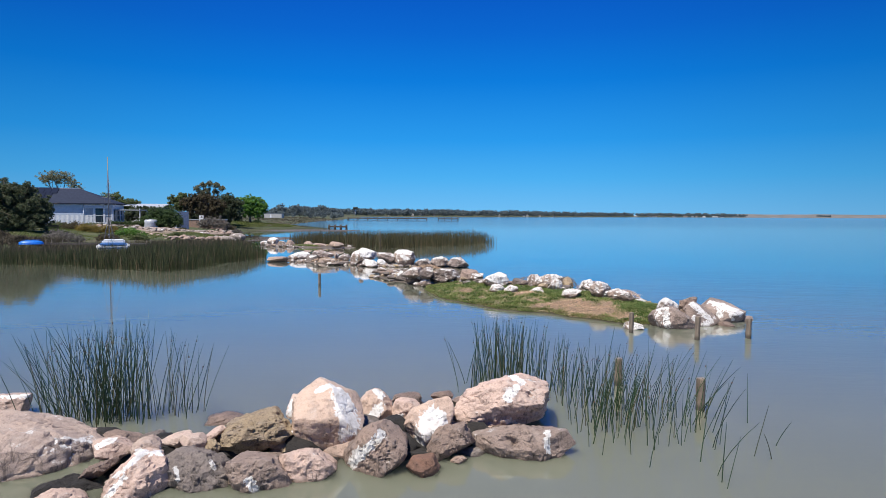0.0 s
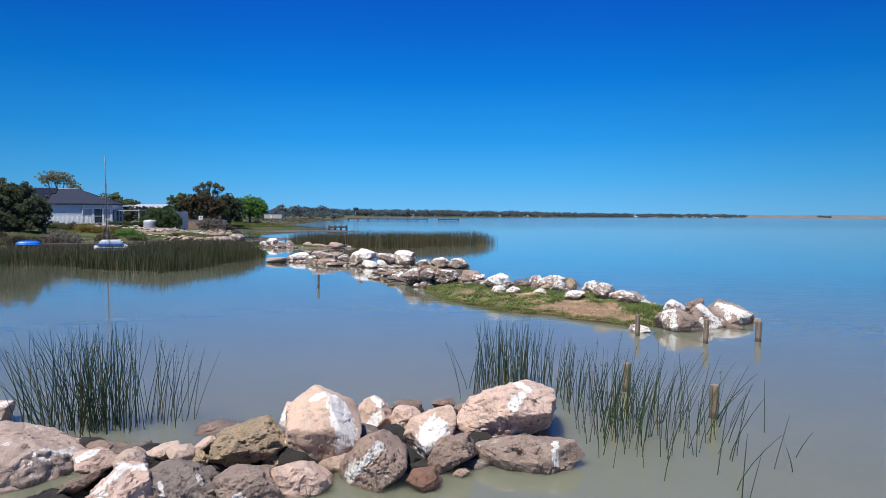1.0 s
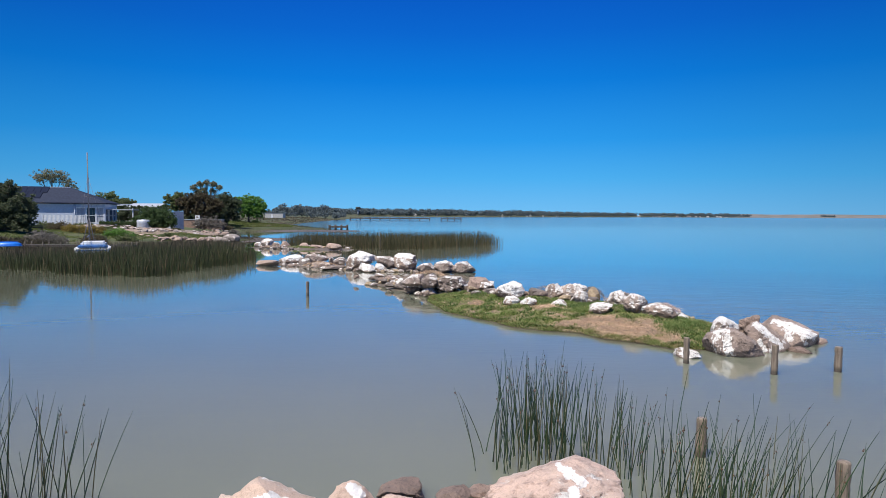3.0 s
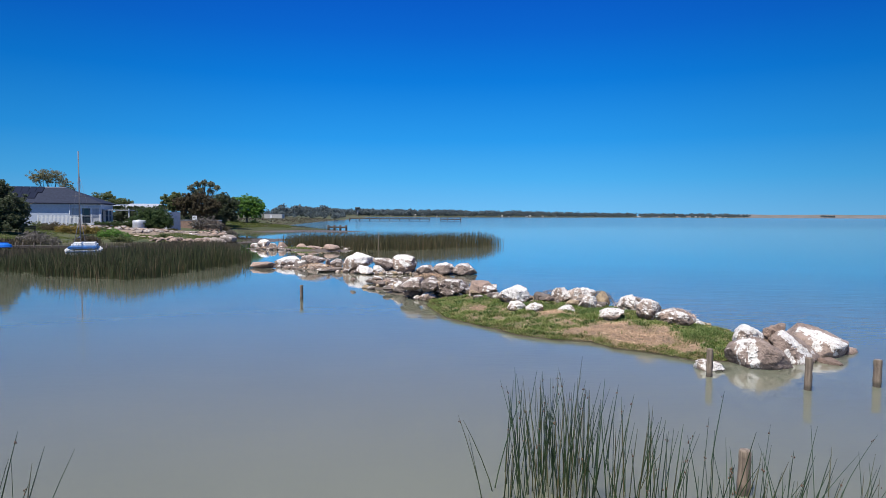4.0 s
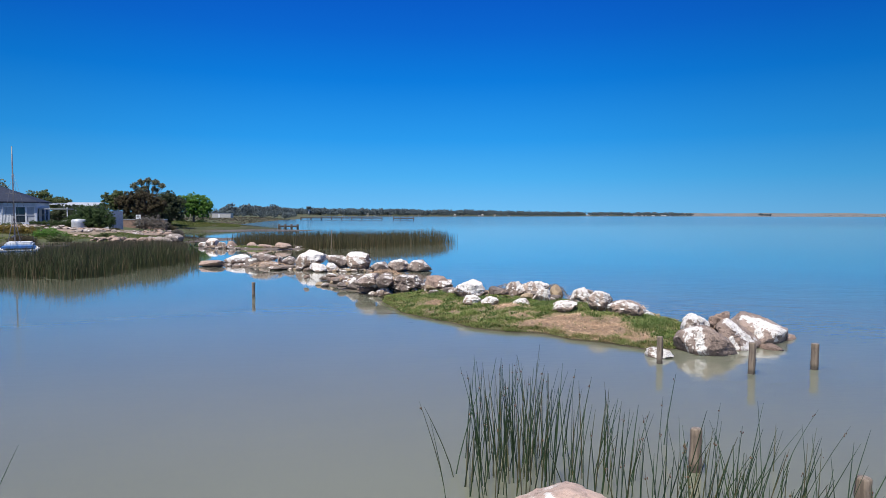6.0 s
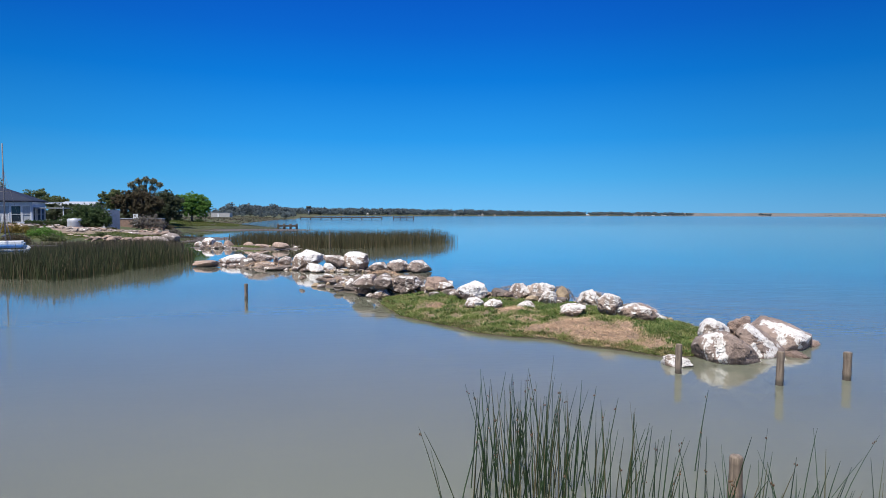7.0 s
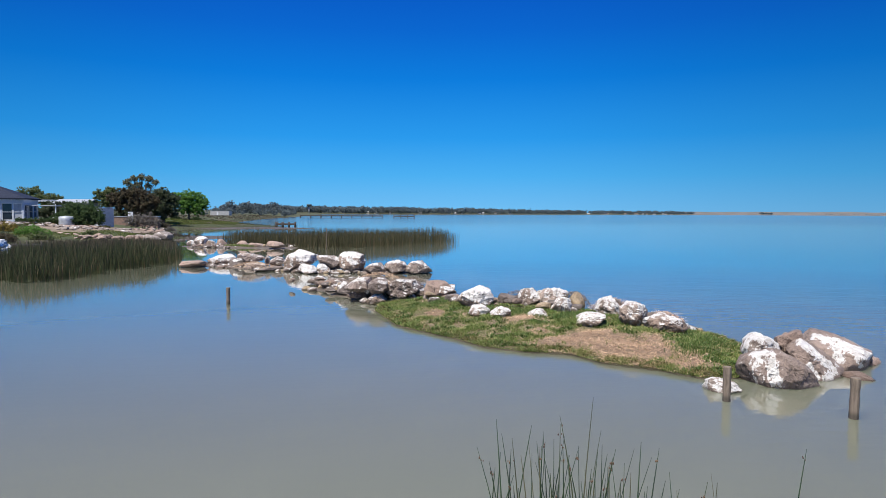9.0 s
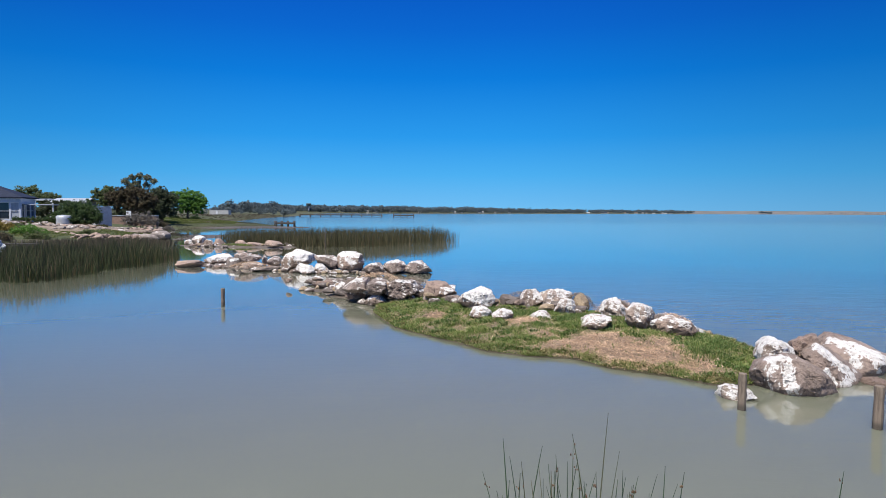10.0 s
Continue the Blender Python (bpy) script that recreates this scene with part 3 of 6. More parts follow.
def rock_shape(seed, detail, w, deep, height, taper, peak, kind, under=0.0, edge=50.0):
    """A broken, weathered stone cut by planes, chipped and roughened; its mesh and the places of its points."""
    rng = np.random.default_rng(1000 + seed)
    bm = bmesh.new()
    bmesh.ops.create_icosphere(bm, subdivisions=DETAIL[detail], radius=1.0)
    p = np.array([v.co[:] for v in bm.verts])
    dirs = np.concatenate((np.array([(1, 0, 0), (-1, 0, 0), (0, 1, 0), (0, -1, 0), (0, 0, 1), (0, 0, -1)]) + rng.normal(0, 0.4, (6, 3)), rng.normal(size=(5, 3))))
    dirs /= np.linalg.norm(dirs, axis=1)[:, None]
    off = np.concatenate((rng.uniform(0.5, 0.8, 6), rng.uniform(0.62, 0.9, 5)))
    r = chipped(p, dirs, off, edge, rng)
    shift = Vector(rng.uniform(-50, 50, 3))
    rough, crease = RELIEF.get(kind, (1.0, 1))
    rough *= rng.uniform(0.8, 1.2)
    for v, k in zip(bm.verts, r):
        q = v.co * float(k)
        v.co = q + v.co * weather(q, 0.75, rough, shift, False, crease)
    p = np.array([v.co[:] for v in bm.verts])
    a = rng.uniform(0, 6.28)
    ca, sa = math.cos(a), math.sin(a)
    p[:, :2] = p[:, :2] @ np.array([[ca, sa], [-sa, ca]])
    lo, hi = p.min(0), p.max(0)
    p = (p - lo) / (hi - lo) - (0.5, 0.5, 0)
    taper = rng.uniform(0.0, 0.35) if taper is None else taper
    p[:, :2] *= (1 - taper * (p[:, 2:] - 0.35))
    p[:, 0] += peak * (p[:, 2] - 0.35)
    p[:, :2] *= 1 - under * smooth(0.5 - p[:, 2:], 0, 0.5)
    p[:, :2] /= np.ptp(p[:, :2], axis=0)
    return bm, p * (w * 1.1, w * deep * 1.1, height * 1.02)


def cut_stone(x, y, z, turn, lean, deep, kind, seed, group, faces, lime=(), dents=(), edge=60, back=12, front=0.62):
    """A stone with its middle at x, y, z. Its flat sides are given round an axis that points away at turn degrees and sinks by lean: for each
    its angle (0 right, 90 up) and its distance from the middle. deep: half its depth; back, front: how far its front lies back and stands out; lime: runs of bird
    lime (from, to, half width); dents: hollows (place, radius, depth)."""
    rng = np.random.default_rng(5000 + seed)
    bm = bmesh.new()
    bmesh.ops.create_icosphere(bm, subdivisions=6 if deep > 0.8 else 5, radius=1.0)
    p = np.array([v.co[:] for v in bm.verts])
    tr, ln = radians(turn), radians(lean)
    right = np.array((math.cos(tr), math.sin(tr), 0.0))
    away = np.array((-math.sin(tr) * math.cos(ln), math.cos(tr) * math.cos(ln), -math.sin(ln)))
    up = np.cross(right, away)
    normals, offsets = [], []
    size = float(np.mean([f[1] for f in faces]))
    for ang, off in faces:
        c = radians(ang)
        t = rng.uniform(0.05, 0.45) if math.sin(c) > 0.2 else rng.uniform(-0.2, 0.15)
        normals.append(math.cos(t) * (math.cos(c) * right + math.sin(c) * up) - math.sin(t) * away)
        offsets.append(max(off * math.cos(t) - 0.3 * min(deep, size) * abs(math.sin(t)), 0.6 * off))
    b = radians(back)
    normals += [math.sin(b) * up - math.cos(b) * away, away]
    offsets += [deep * front, deep * 0.8]
    for g in rng.uniform(0, 6.283, 1) + np.arange(4) * 1.571:
        k = rng.uniform(0.45, 0.85)
        normals.append(math.sin(k) * (math.cos(g) * right + math.sin(g) * up) - math.cos(k) * away)
        offsets.append(deep * rng.uniform(0.72, 0.95))
    normals, offsets = np.array(normals), np.array(offsets)
    r = chipped(p, normals, offsets, edge, rng, 9 if group != BREAKWATER else 22 if deep > 0.8 else 13)
    shift = Vector(rng.uniform(-50, 50, 3))
    rough, crease = RELIEF.get(kind, (0.8, 1))
    rough *= rng.uniform(0.8, 1.2) * (1.25 if group == SPIT else 1.0)
    for v, k in zip(bm.verts, r):
        q = v.co * float(k)
        v.co = q + v.co * weather(q, size, rough, shift, True, crease)
    p = np.array([v.co[:] for v in bm.verts])
    # stretch the roughened stone back to the size that its sides give
    an = np.linspace(0, 6.283, 181)
    ring = np.min([off / np.maximum(np.cos(an - radians(ang)), 1e-3) for ang, off in faces], 0)
    fit = []
    for c, lo, hi in ((p @ right, (ring * np.cos(an)).min(), (ring * np.cos(an)).max()), (p @ up, (ring * np.sin(an)).min(), (ring * np.sin(an)).max()), (p @ away, -deep, deep)):
        fit.append(lo + (c - c.min()) * (hi - lo) / np.ptp(c))
    u, v2, q = fit
    p = u[:, None] * right + v2[:, None] * up + q[:, None] * away
    for du, dv, rad, dep in dents:
        fall = np.exp(-((u - du) ** 2 + (v2 - dv) ** 2) / (0.55 * rad) ** 2) * (q < 0.2 * deep)
        p = p + away * (dep * fall)[:, None]
    for v, c in zip(bm.verts, p):
        v.co = c
    for f in bm.faces:
        f.smooth = True
    me = mesh_from("boulder", bm, ROCK[kind])
    me.set_sharp_from_angle(angle=radians(30))
    white = np.zeros(len(p))
    for u0, v0, u1, v1, half in lime:
        du, dv = u1 - u0, v1 - v0
        s = np.clip(((u - u0) * du + (v2 - v0) * dv) / (du * du + dv * dv + 1e-9), 0, 1)
        far = np.hypot(u - u0 - s * du, v2 - v0 - s * dv) + 0.25 * half * waves(u, v2, 0.12, seed)
        white = np.maximum(white, smooth(1.6 * half - far, 0, 1.1 * half) * (q < 0.25 * deep))
    me.attributes.new("lime", "FLOAT", "POINT").data.foreach_set("value", white.astype(np.float32))
    ob = new("boulder", me)
    ob.location = (x, y, z)
    return tagged(ob, ROCK_WORDS[kind], "rock", group)


def boulder(x, y, z0, z1, w, kind, seed, detail="mid", group="boulders on the spit", deep=0.85, taper=None, peak=0.0, under=0.0):
    """A stone w wide, from below z0 up to z1. taper: how much narrower the top is than the foot; peak: sideways shift of the top; under: how far the foot is cut back."""
    bottom = min(z0 - 0.12, z1 - 0.3 * w)
    bm, p = rock_shape(seed, detail, w, deep, z1 - bottom, taper, peak, kind, under)
    for v, c in zip(bm.verts, p):
        v.co = c
    for f in bm.faces:
        f.smooth = True
    me = mesh_from("boulder", bm, ROCK[kind])
    me.set_sharp_from_angle(angle=radians(32))
    ob = new("boulder", me)
    ob.location = (x, y, bottom)
    return tagged(ob, ROCK_WORDS[kind], "rock", group)


def rubble(name, stones, kind, label):
    """Many small stones joined; stones: x, y, top, width, seed."""
    verts, faces, n = [], [], 0
    for x, y, top, w, seed in stones:
        bm, p = rock_shape(seed, "small", w, 0.85, max(0.5 * w, 0.2), None, 0.0, kind)
        bm.verts.index_update()
        faces += [[v.index + n for v in f.verts] for f in bm.faces]
        verts.append(p + (x, y, top - max(0.5 * w, 0.2)))
        n += len(p)
        bm.free()
    ob = new(name, raw_mesh(name, np.concatenate(verts), faces, ROCK[kind]))
    return tagged(ob, label, "stones", kind="stuff")


# boulders of the foreground breakwater
BREAKWATER, TIP, SPIT = "boulders of the foreground breakwater", "boulders at the tip of the spit", "boulders along the spit"
cut_stone(-7.64, 10.80, 0.21, 36, 14, 0.3, "blush", 201, BREAKWATER, ((88, 0.18), (85, 0.17), (29, 0.4), (-20, 0.4), (-97, 0.19), (-108, 0.19), (179, 0.42)), lime=((-0.04, 0.18, 0.38, 0.09, 0.06),))
cut_stone(-6.26, 8.90, -0.06, 36, 19, 0.85, "pale", 202, BREAKWATER, ((111, 0.94), (85, 0.79), (70, 0.73), (67, 0.73), (53, 0.86), (13, 1.34), (-40, 1.19), (-72, 0.77), (-73, 0.76), (-106, 0.82), (-153, 0.87), (174, 0.99)), dents=((0.48, 0.28, 0.1, 0.04), (0.42, 0.42, 0.08, 0.03)), back=38, front=0.95)
cut_stone(-5.62, 9.65, 0.11, 31, 18, 0.35, "blush", 203, BREAKWATER, ((101, 0.22), (68, 0.14), (49, 0.17), (-64, 0.23), (-112, 0.15), (-160, 0.22)))
cut_stone(-5.02, 9.60, 0.09, 28, 18, 0.35, "umber", 204, BREAKWATER, ((92, 0.14), (65, 0.14), (-39, 0.23), (-97, 0.13), (-163, 0.21)))
cut_stone(-4.72, 8.80, 0.22, 29, 19, 0.3, "blush", 205, BREAKWATER, ((125, 0.21), (69, 0.14), (62, 0.15), (-49, 0.21), (-69, 0.18), (-105, 0.15), (-170, 0.22)), lime=((-0.16, 0.07, 0.02, 0.13, 0.04),))
cut_stone(-4.67, 8.40, 0.10, 30, 20, 0.3, "umber", 206, BREAKWATER, ((141, 0.16), (103, 0.08), (51, 0.23), (-35, 0.17), (-79, 0.08), (-135, 0.21)))
cut_stone(-4.14, 8.60, 0.35, 26, 19, 0.22, "pale", 207, BREAKWATER, ((132, 0.16), (90, 0.14), (46, 0.15), (8, 0.17), (-94, 0.12), (-157, 0.18)), lime=((-0.1, -0.06, 0.14, -0.1, 0.05),))
cut_stone(-4.05, 8.10, 0.03, 27, 22, 0.45, "blush", 208, BREAKWATER, ((138, 0.3), (155, 0.31), (117, 0.4), (79, 0.45), (33, 0.49), (10, 0.45), (-33, 0.39), (-64, 0.36), (-102, 0.4), (-176, 0.47)), lime=((0.04, 0.39, 0.3, 0.33, 0.04), (0.07, 0.36, -0.22, 0.14, 0.03), (-0.13, 0.12, -0.32, -0.09, 0.04)))
cut_stone(-4.70, 7.60, 0.00, 32, 22, 0.3, "blush", 209, BREAKWATER, ((106, 0.24), (74, 0.19), (52, 0.22), (-2, 0.31), (-104, 0.16), (179, 0.31)))
cut_stone(-3.32, 8.40, -0.03, 22, 22, 0.45, "speck", 210, BREAKWATER, ((128, 0.59), (85, 0.44), (64, 0.38), (34, 0.4), (-5, 0.48), (-41, 0.54), (-99, 0.42), (-154, 0.36), (-167, 0.39)), lime=((-0.31, 0.18, -0.29, 0.04, 0.03), (0.1, 0.21, 0.14, 0.12, 0.03)), dents=((-0.33, -0.16, 0.19, 0.12),))
cut_stone(-4.08, 9.30, 0.17, 24, 19, 0.2, "pale", 211, BREAKWATER, ((106, 0.09), (98, 0.09), (40, 0.25), (-57, 0.11), (-76, 0.09), (-131, 0.2), (-176, 0.23)))
cut_stone(-3.67, 9.00, 0.25, 22, 19, 0.2, "pale", 212, BREAKWATER, ((145, 0.15), (95, 0.12), (46, 0.16), (-12, 0.16), (-61, 0.14), (-101, 0.12), (-127, 0.14)))
cut_stone(-3.55, 9.50, 0.20, 20, 19, 0.18, "blush", 213, BREAKWATER, ((115, 0.05), (112, 0.05), (15, 0.16), (-64, 0.05), (-134, 0.15)))
cut_stone(-3.38, 8.95, 0.21, 21, 20, 0.15, "rugged", 214, BREAKWATER, ((136, 0.1), (102, 0.1), (32, 0.1), (-11, 0.12), (-103, 0.08), (-118, 0.09)))
cut_stone(-3.80, 10.75, -0.05, 19, 18, 0.35, "umber", 215, BREAKWATER, ((116, 0.17), (102, 0.13), (68, 0.25), (-27, 0.36), (-84, 0.12), (-113, 0.27)))
cut_stone(-2.96, 9.40, 0.26, 17, 19, 0.45, "rugged", 216, BREAKWATER, ((133, 0.37), (109, 0.25), (110, 0.25), (81, 0.39), (64, 0.47), (-12, 0.55), (-49, 0.32), (-60, 0.29), (-83, 0.28), (-128, 0.51), (-174, 0.53)))
cut_stone(-2.44, 10.30, 0.35, 13, 17, 0.3, "pale", 217, BREAKWATER, ((141, 0.2), (95, 0.21), (47, 0.24), (-25, 0.2), (-107, 0.2), (-165, 0.24)), lime=((-0.08, 0.14, -0.13, -0.08, 0.1),))
cut_stone(-2.53, 9.30, 0.07, 15, 20, 0.18, "rugged", 218, BREAKWATER, ((159, 0.13), (85, 0.14), (43, 0.12), (-21, 0.16), (-98, 0.11)))
cut_stone(-2.37, 9.55, 0.10, 13, 20, 0.2, "speck", 219, BREAKWATER, ((161, 0.18), (102, 0.22), (51, 0.2), (-11, 0.19), (-82, 0.2), (-156, 0.19)), lime=((-0.09, 0.1, 0.06, 0.13, 0.05),))
cut_stone(-2.58, 8.35, 0.08, 17, 23, 0.4, "clay", 220, BREAKWATER, ((94, 0.32), (74, 0.27), (39, 0.32), (14, 0.38), (-50, 0.41), (-80, 0.31), (-114, 0.31), (-162, 0.3), (-153, 0.28)), lime=((-0.11, -0.07, -0.03, -0.2, 0.06),))
cut_stone(-1.97, 8.60, 0.08, 12, 22, 0.35, "blush", 221, BREAKWATER, ((100, 0.23), (92, 0.23), (52, 0.32), (12, 0.4), (-49, 0.31), (-72, 0.24), (-102, 0.25), (-167, 0.35)))
cut_stone(-1.82, 9.60, 0.45, 10, 18, 0.42, "sand", 222, BREAKWATER, ((144, 0.51), (126, 0.49), (104, 0.54), (63, 0.59), (30, 0.53), (5, 0.49), (-22, 0.47), (-29, 0.48), (-52, 0.6), (-123, 0.48), (-128, 0.45), (-143, 0.47)), lime=((0.16, 0.38, 0.25, -0.19, 0.16), (0.17, -0.22, 0.18, -0.51, 0.07), (0.02, 0.45, 0.21, 0.44, 0.08), (-0.23, 0.36, 0.02, 0.45, 0.04)), back=25)
cut_stone(-1.29, 10.70, 0.21, 6, 18, 0.32, "sand", 223, BREAKWATER, ((126, 0.31), (113, 0.31), (70, 0.32), (33, 0.29), (-9, 0.29), (-55, 0.27), (-84, 0.32), (-167, 0.26), (-174, 0.25)), lime=((0.08, 0.0, -0.13, -0.25, 0.08), (0.02, 0.28, 0.11, 0.2, 0.06)))
cut_stone(-0.77, 10.75, 0.17, 3, 18, 0.3, "blush", 224, BREAKWATER, ((155, 0.24), (102, 0.19), (67, 0.22), (-5, 0.26), (-77, 0.18), (-109, 0.22), (-172, 0.26)), lime=((-0.18, -0.12, -0.06, -0.1, 0.03),))
cut_stone(-0.79, 11.40, 0.15, 3, 17, 0.3, "umber", 225, BREAKWATER, ((147, 0.24), (89, 0.13), (64, 0.12), (-28, 0.28), (-96, 0.1), (-147, 0.22)))
cut_stone(-0.14, 10.70, 0.41, -0, 17, 0.2, "umber", 226, BREAKWATER, ((126, 0.11), (100, 0.09), (46, 0.14), (-22, 0.16), (-90, 0.08), (-129, 0.15)))
cut_stone(0.21, 11.60, 0.06, -2, 17, 0.3, "umber", 227, BREAKWATER, ((120, 0.09), (91, 0.08), (0, 0.21), (-80, 0.06), (-139, 0.2)))
cut_stone(-1.04, 8.80, 0.19, 6, 21, 0.4, "brown", 228, BREAKWATER, ((148, 0.33), (130, 0.33), (106, 0.37), (71, 0.52), (4, 0.44), (-22, 0.38), (-51, 0.35), (-74, 0.34), (-94, 0.4), (-156, 0.53)), lime=((0.04, 0.23, -0.29, -0.08, 0.07), (-0.27, 0.01, -0.38, -0.17, 0.09)))
cut_stone(-0.36, 9.75, 0.25, 1, 19, 0.4, "sand", 229, BREAKWATER, ((156, 0.3), (130, 0.33), (95, 0.41), (69, 0.49), (5, 0.41), (-38, 0.28), (-44, 0.29), (-95, 0.45), (-140, 0.48), (-167, 0.43)), lime=((0.03, 0.1, -0.11, -0.23, 0.15), (0.19, 0.14, 0.21, -0.03, 0.08), (-0.16, -0.27, -0.2, -0.36, 0.05)), back=25)
cut_stone(-0.04, 9.25, 0.17, -1, 21, 0.32, "brown", 230, BREAKWATER, ((158, 0.27), (131, 0.24), (82, 0.29), (46, 0.33), (-8, 0.37), (-66, 0.18), (-54, 0.18), (-89, 0.3), (-156, 0.38)))
cut_stone(0.82, 10.60, 0.24, -6, 18, 0.85, "blush", 231, BREAKWATER, ((135, 0.52), (125, 0.46), (130, 0.46), (103, 0.59), (65, 0.7), (40, 0.71), (63, 0.6), (21, 0.88), (-26, 0.76), (-59, 0.51), (-67, 0.46), (-85, 0.43), (-62, 0.29), (-104, 0.68), (-157, 0.94)), lime=((0.25, 0.32, 0.12, 0.16, 0.07), (0.17, -0.22, 0.28, -0.29, 0.07), (0.18, 0.52, 0.37, 0.41, 0.05)), dents=((0.47, 0.23, 0.08, 0.08), (0.56, -0.04, 0.07, 0.06), (-0.19, -0.23, 0.09, 0.05)), back=42, front=0.8)
cut_stone(1.00, 10.00, 0.11, -7, 19, 0.4, "umber", 232, BREAKWATER, ((136, 0.26), (95, 0.09), (109, 0.05), (17, 0.5), (-65, 0.14), (-82, 0.11)))
cut_stone(1.09, 9.35, 0.06, -8, 21, 0.42, "clay", 233, BREAKWATER, ((120, 0.42), (104, 0.29), (99, 0.28), (78, 0.39), (35, 0.59), (22, 0.64), (-41, 0.6), (-83, 0.28), (-92, 0.27), (-101, 0.31), (-145, 0.71)), lime=((0.29, 0.2, 0.31, -0.05, 0.05),), dents=((-0.19, 0.03, 0.12, 0.16), (-0.27, 0.09, 0.08, 0.08), (0.44, -0.0, 0.07, 0.03)), back=30)
cut_stone(-0.41, 8.60, 0.10, 1, 23, 0.2, "rust", 234, BREAKWATER, ((148, 0.18), (96, 0.15), (55, 0.19), (-32, 0.17), (-58, 0.16), (-118, 0.16)))
cut_stone(0.08, 8.95, 0.03, -2, 22, 0.1, "brown", 235, BREAKWATER, ((144, 0.08), (98, 0.05), (47, 0.09), (-49, 0.07), (-102, 0.06)))
# added fill stones; their near-black colour stands for shade in the gaps
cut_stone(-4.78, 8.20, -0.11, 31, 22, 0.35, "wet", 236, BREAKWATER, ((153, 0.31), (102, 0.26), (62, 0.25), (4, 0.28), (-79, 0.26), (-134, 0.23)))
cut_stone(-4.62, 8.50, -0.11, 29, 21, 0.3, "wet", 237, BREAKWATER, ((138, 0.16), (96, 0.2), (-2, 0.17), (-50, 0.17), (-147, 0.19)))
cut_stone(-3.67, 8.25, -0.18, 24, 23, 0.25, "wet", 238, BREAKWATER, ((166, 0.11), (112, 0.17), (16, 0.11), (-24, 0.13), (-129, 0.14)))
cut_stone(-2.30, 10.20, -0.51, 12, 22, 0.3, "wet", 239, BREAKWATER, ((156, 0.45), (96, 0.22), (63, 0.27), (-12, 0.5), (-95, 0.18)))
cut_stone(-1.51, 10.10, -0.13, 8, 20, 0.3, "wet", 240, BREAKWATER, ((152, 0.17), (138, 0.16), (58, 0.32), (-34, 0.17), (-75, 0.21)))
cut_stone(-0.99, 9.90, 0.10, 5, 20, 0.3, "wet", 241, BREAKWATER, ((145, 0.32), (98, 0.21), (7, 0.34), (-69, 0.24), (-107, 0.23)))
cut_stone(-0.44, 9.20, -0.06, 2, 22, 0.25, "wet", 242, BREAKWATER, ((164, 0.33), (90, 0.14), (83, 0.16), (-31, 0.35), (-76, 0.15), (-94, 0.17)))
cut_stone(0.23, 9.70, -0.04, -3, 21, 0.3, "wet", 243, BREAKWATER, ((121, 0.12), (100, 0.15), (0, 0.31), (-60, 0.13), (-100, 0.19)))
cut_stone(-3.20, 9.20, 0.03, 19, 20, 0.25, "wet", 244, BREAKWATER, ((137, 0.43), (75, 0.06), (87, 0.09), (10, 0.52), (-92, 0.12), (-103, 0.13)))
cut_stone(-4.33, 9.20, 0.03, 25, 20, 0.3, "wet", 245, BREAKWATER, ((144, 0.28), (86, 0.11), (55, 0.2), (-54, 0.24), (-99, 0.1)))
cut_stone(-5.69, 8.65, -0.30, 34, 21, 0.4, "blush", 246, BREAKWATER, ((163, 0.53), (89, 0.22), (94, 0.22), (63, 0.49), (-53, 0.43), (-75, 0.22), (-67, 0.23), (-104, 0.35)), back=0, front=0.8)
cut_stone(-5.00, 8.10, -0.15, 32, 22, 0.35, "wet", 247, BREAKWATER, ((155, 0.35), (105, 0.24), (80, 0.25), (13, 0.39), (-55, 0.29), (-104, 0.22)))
# boulders at the tip of the spit
cut_stone(7.06, 19.65, 0.19, -33, 13, 0.5, "dome", 248, TIP, ((175, 0.66), (147, 0.64), (96, 0.48), (58, 0.37), (50, 0.38), (43, 0.43), (-79, 0.44), (-91, 0.35), (-107, 0.37)), lime=((-0.29, 0.32, -0.23, -0.15, 0.12), (-0.05, 0.28, 0.07, -0.24, 0.14), (-0.2, 0.37, -0.03, 0.34, 0.08)))
cut_stone(8.20, 20.10, 0.24, -35, 12, 0.5, "dome", 249, TIP, ((132, 0.57), (112, 0.53), (53, 0.3), (45, 0.28), (50, 0.25), (-26, 0.58), (-61, 0.52), (-95, 0.41), (-128, 0.31), (-146, 0.34)), lime=((-0.21, 0.39, 0.15, 0.13, 0.1), (0.2, 0.09, 0.46, -0.1, 0.1), (0.31, -0.16, 0.17, -0.37, 0.11), (-0.09, -0.04, 0.07, -0.27, 0.07)))
cut_stone(9.34, 20.90, 0.24, -37, 11, 0.55, "dome", 250, TIP, ((135, 0.83), (79, 0.49), (65, 0.37), (77, 0.37), (31, 0.57), (2, 0.63), (-48, 0.67), (-92, 0.55), (-136, 0.43), (-148, 0.47)), lime=((-0.42, 0.46, 0.12, 0.21, 0.19), (0.23, 0.16, 0.49, 0.07, 0.18), (-0.53, 0.45, -0.2, 0.38, 0.13), (0.12, 0.23, 0.45, 0.16, 0.15), (0.3, 0.02, 0.39, -0.19, 0.07), (-0.09, 0.18, 0.03, -0.11, 0.12)))
cut_stone(10.16, 20.90, -0.04, -39, 11, 0.3, "brown", 251, TIP, ((87, 0.2), (29, 0.15), (-61, 0.16), (-175, 0.13)))
cut_stone(9.01, 19.90, -0.05, -38, 12, 0.3, "umber", 252, TIP, ((103, 0.18), (77, 0.17), (41, 0.26), (-73, 0.16), (-93, 0.17), (178, 0.29)))
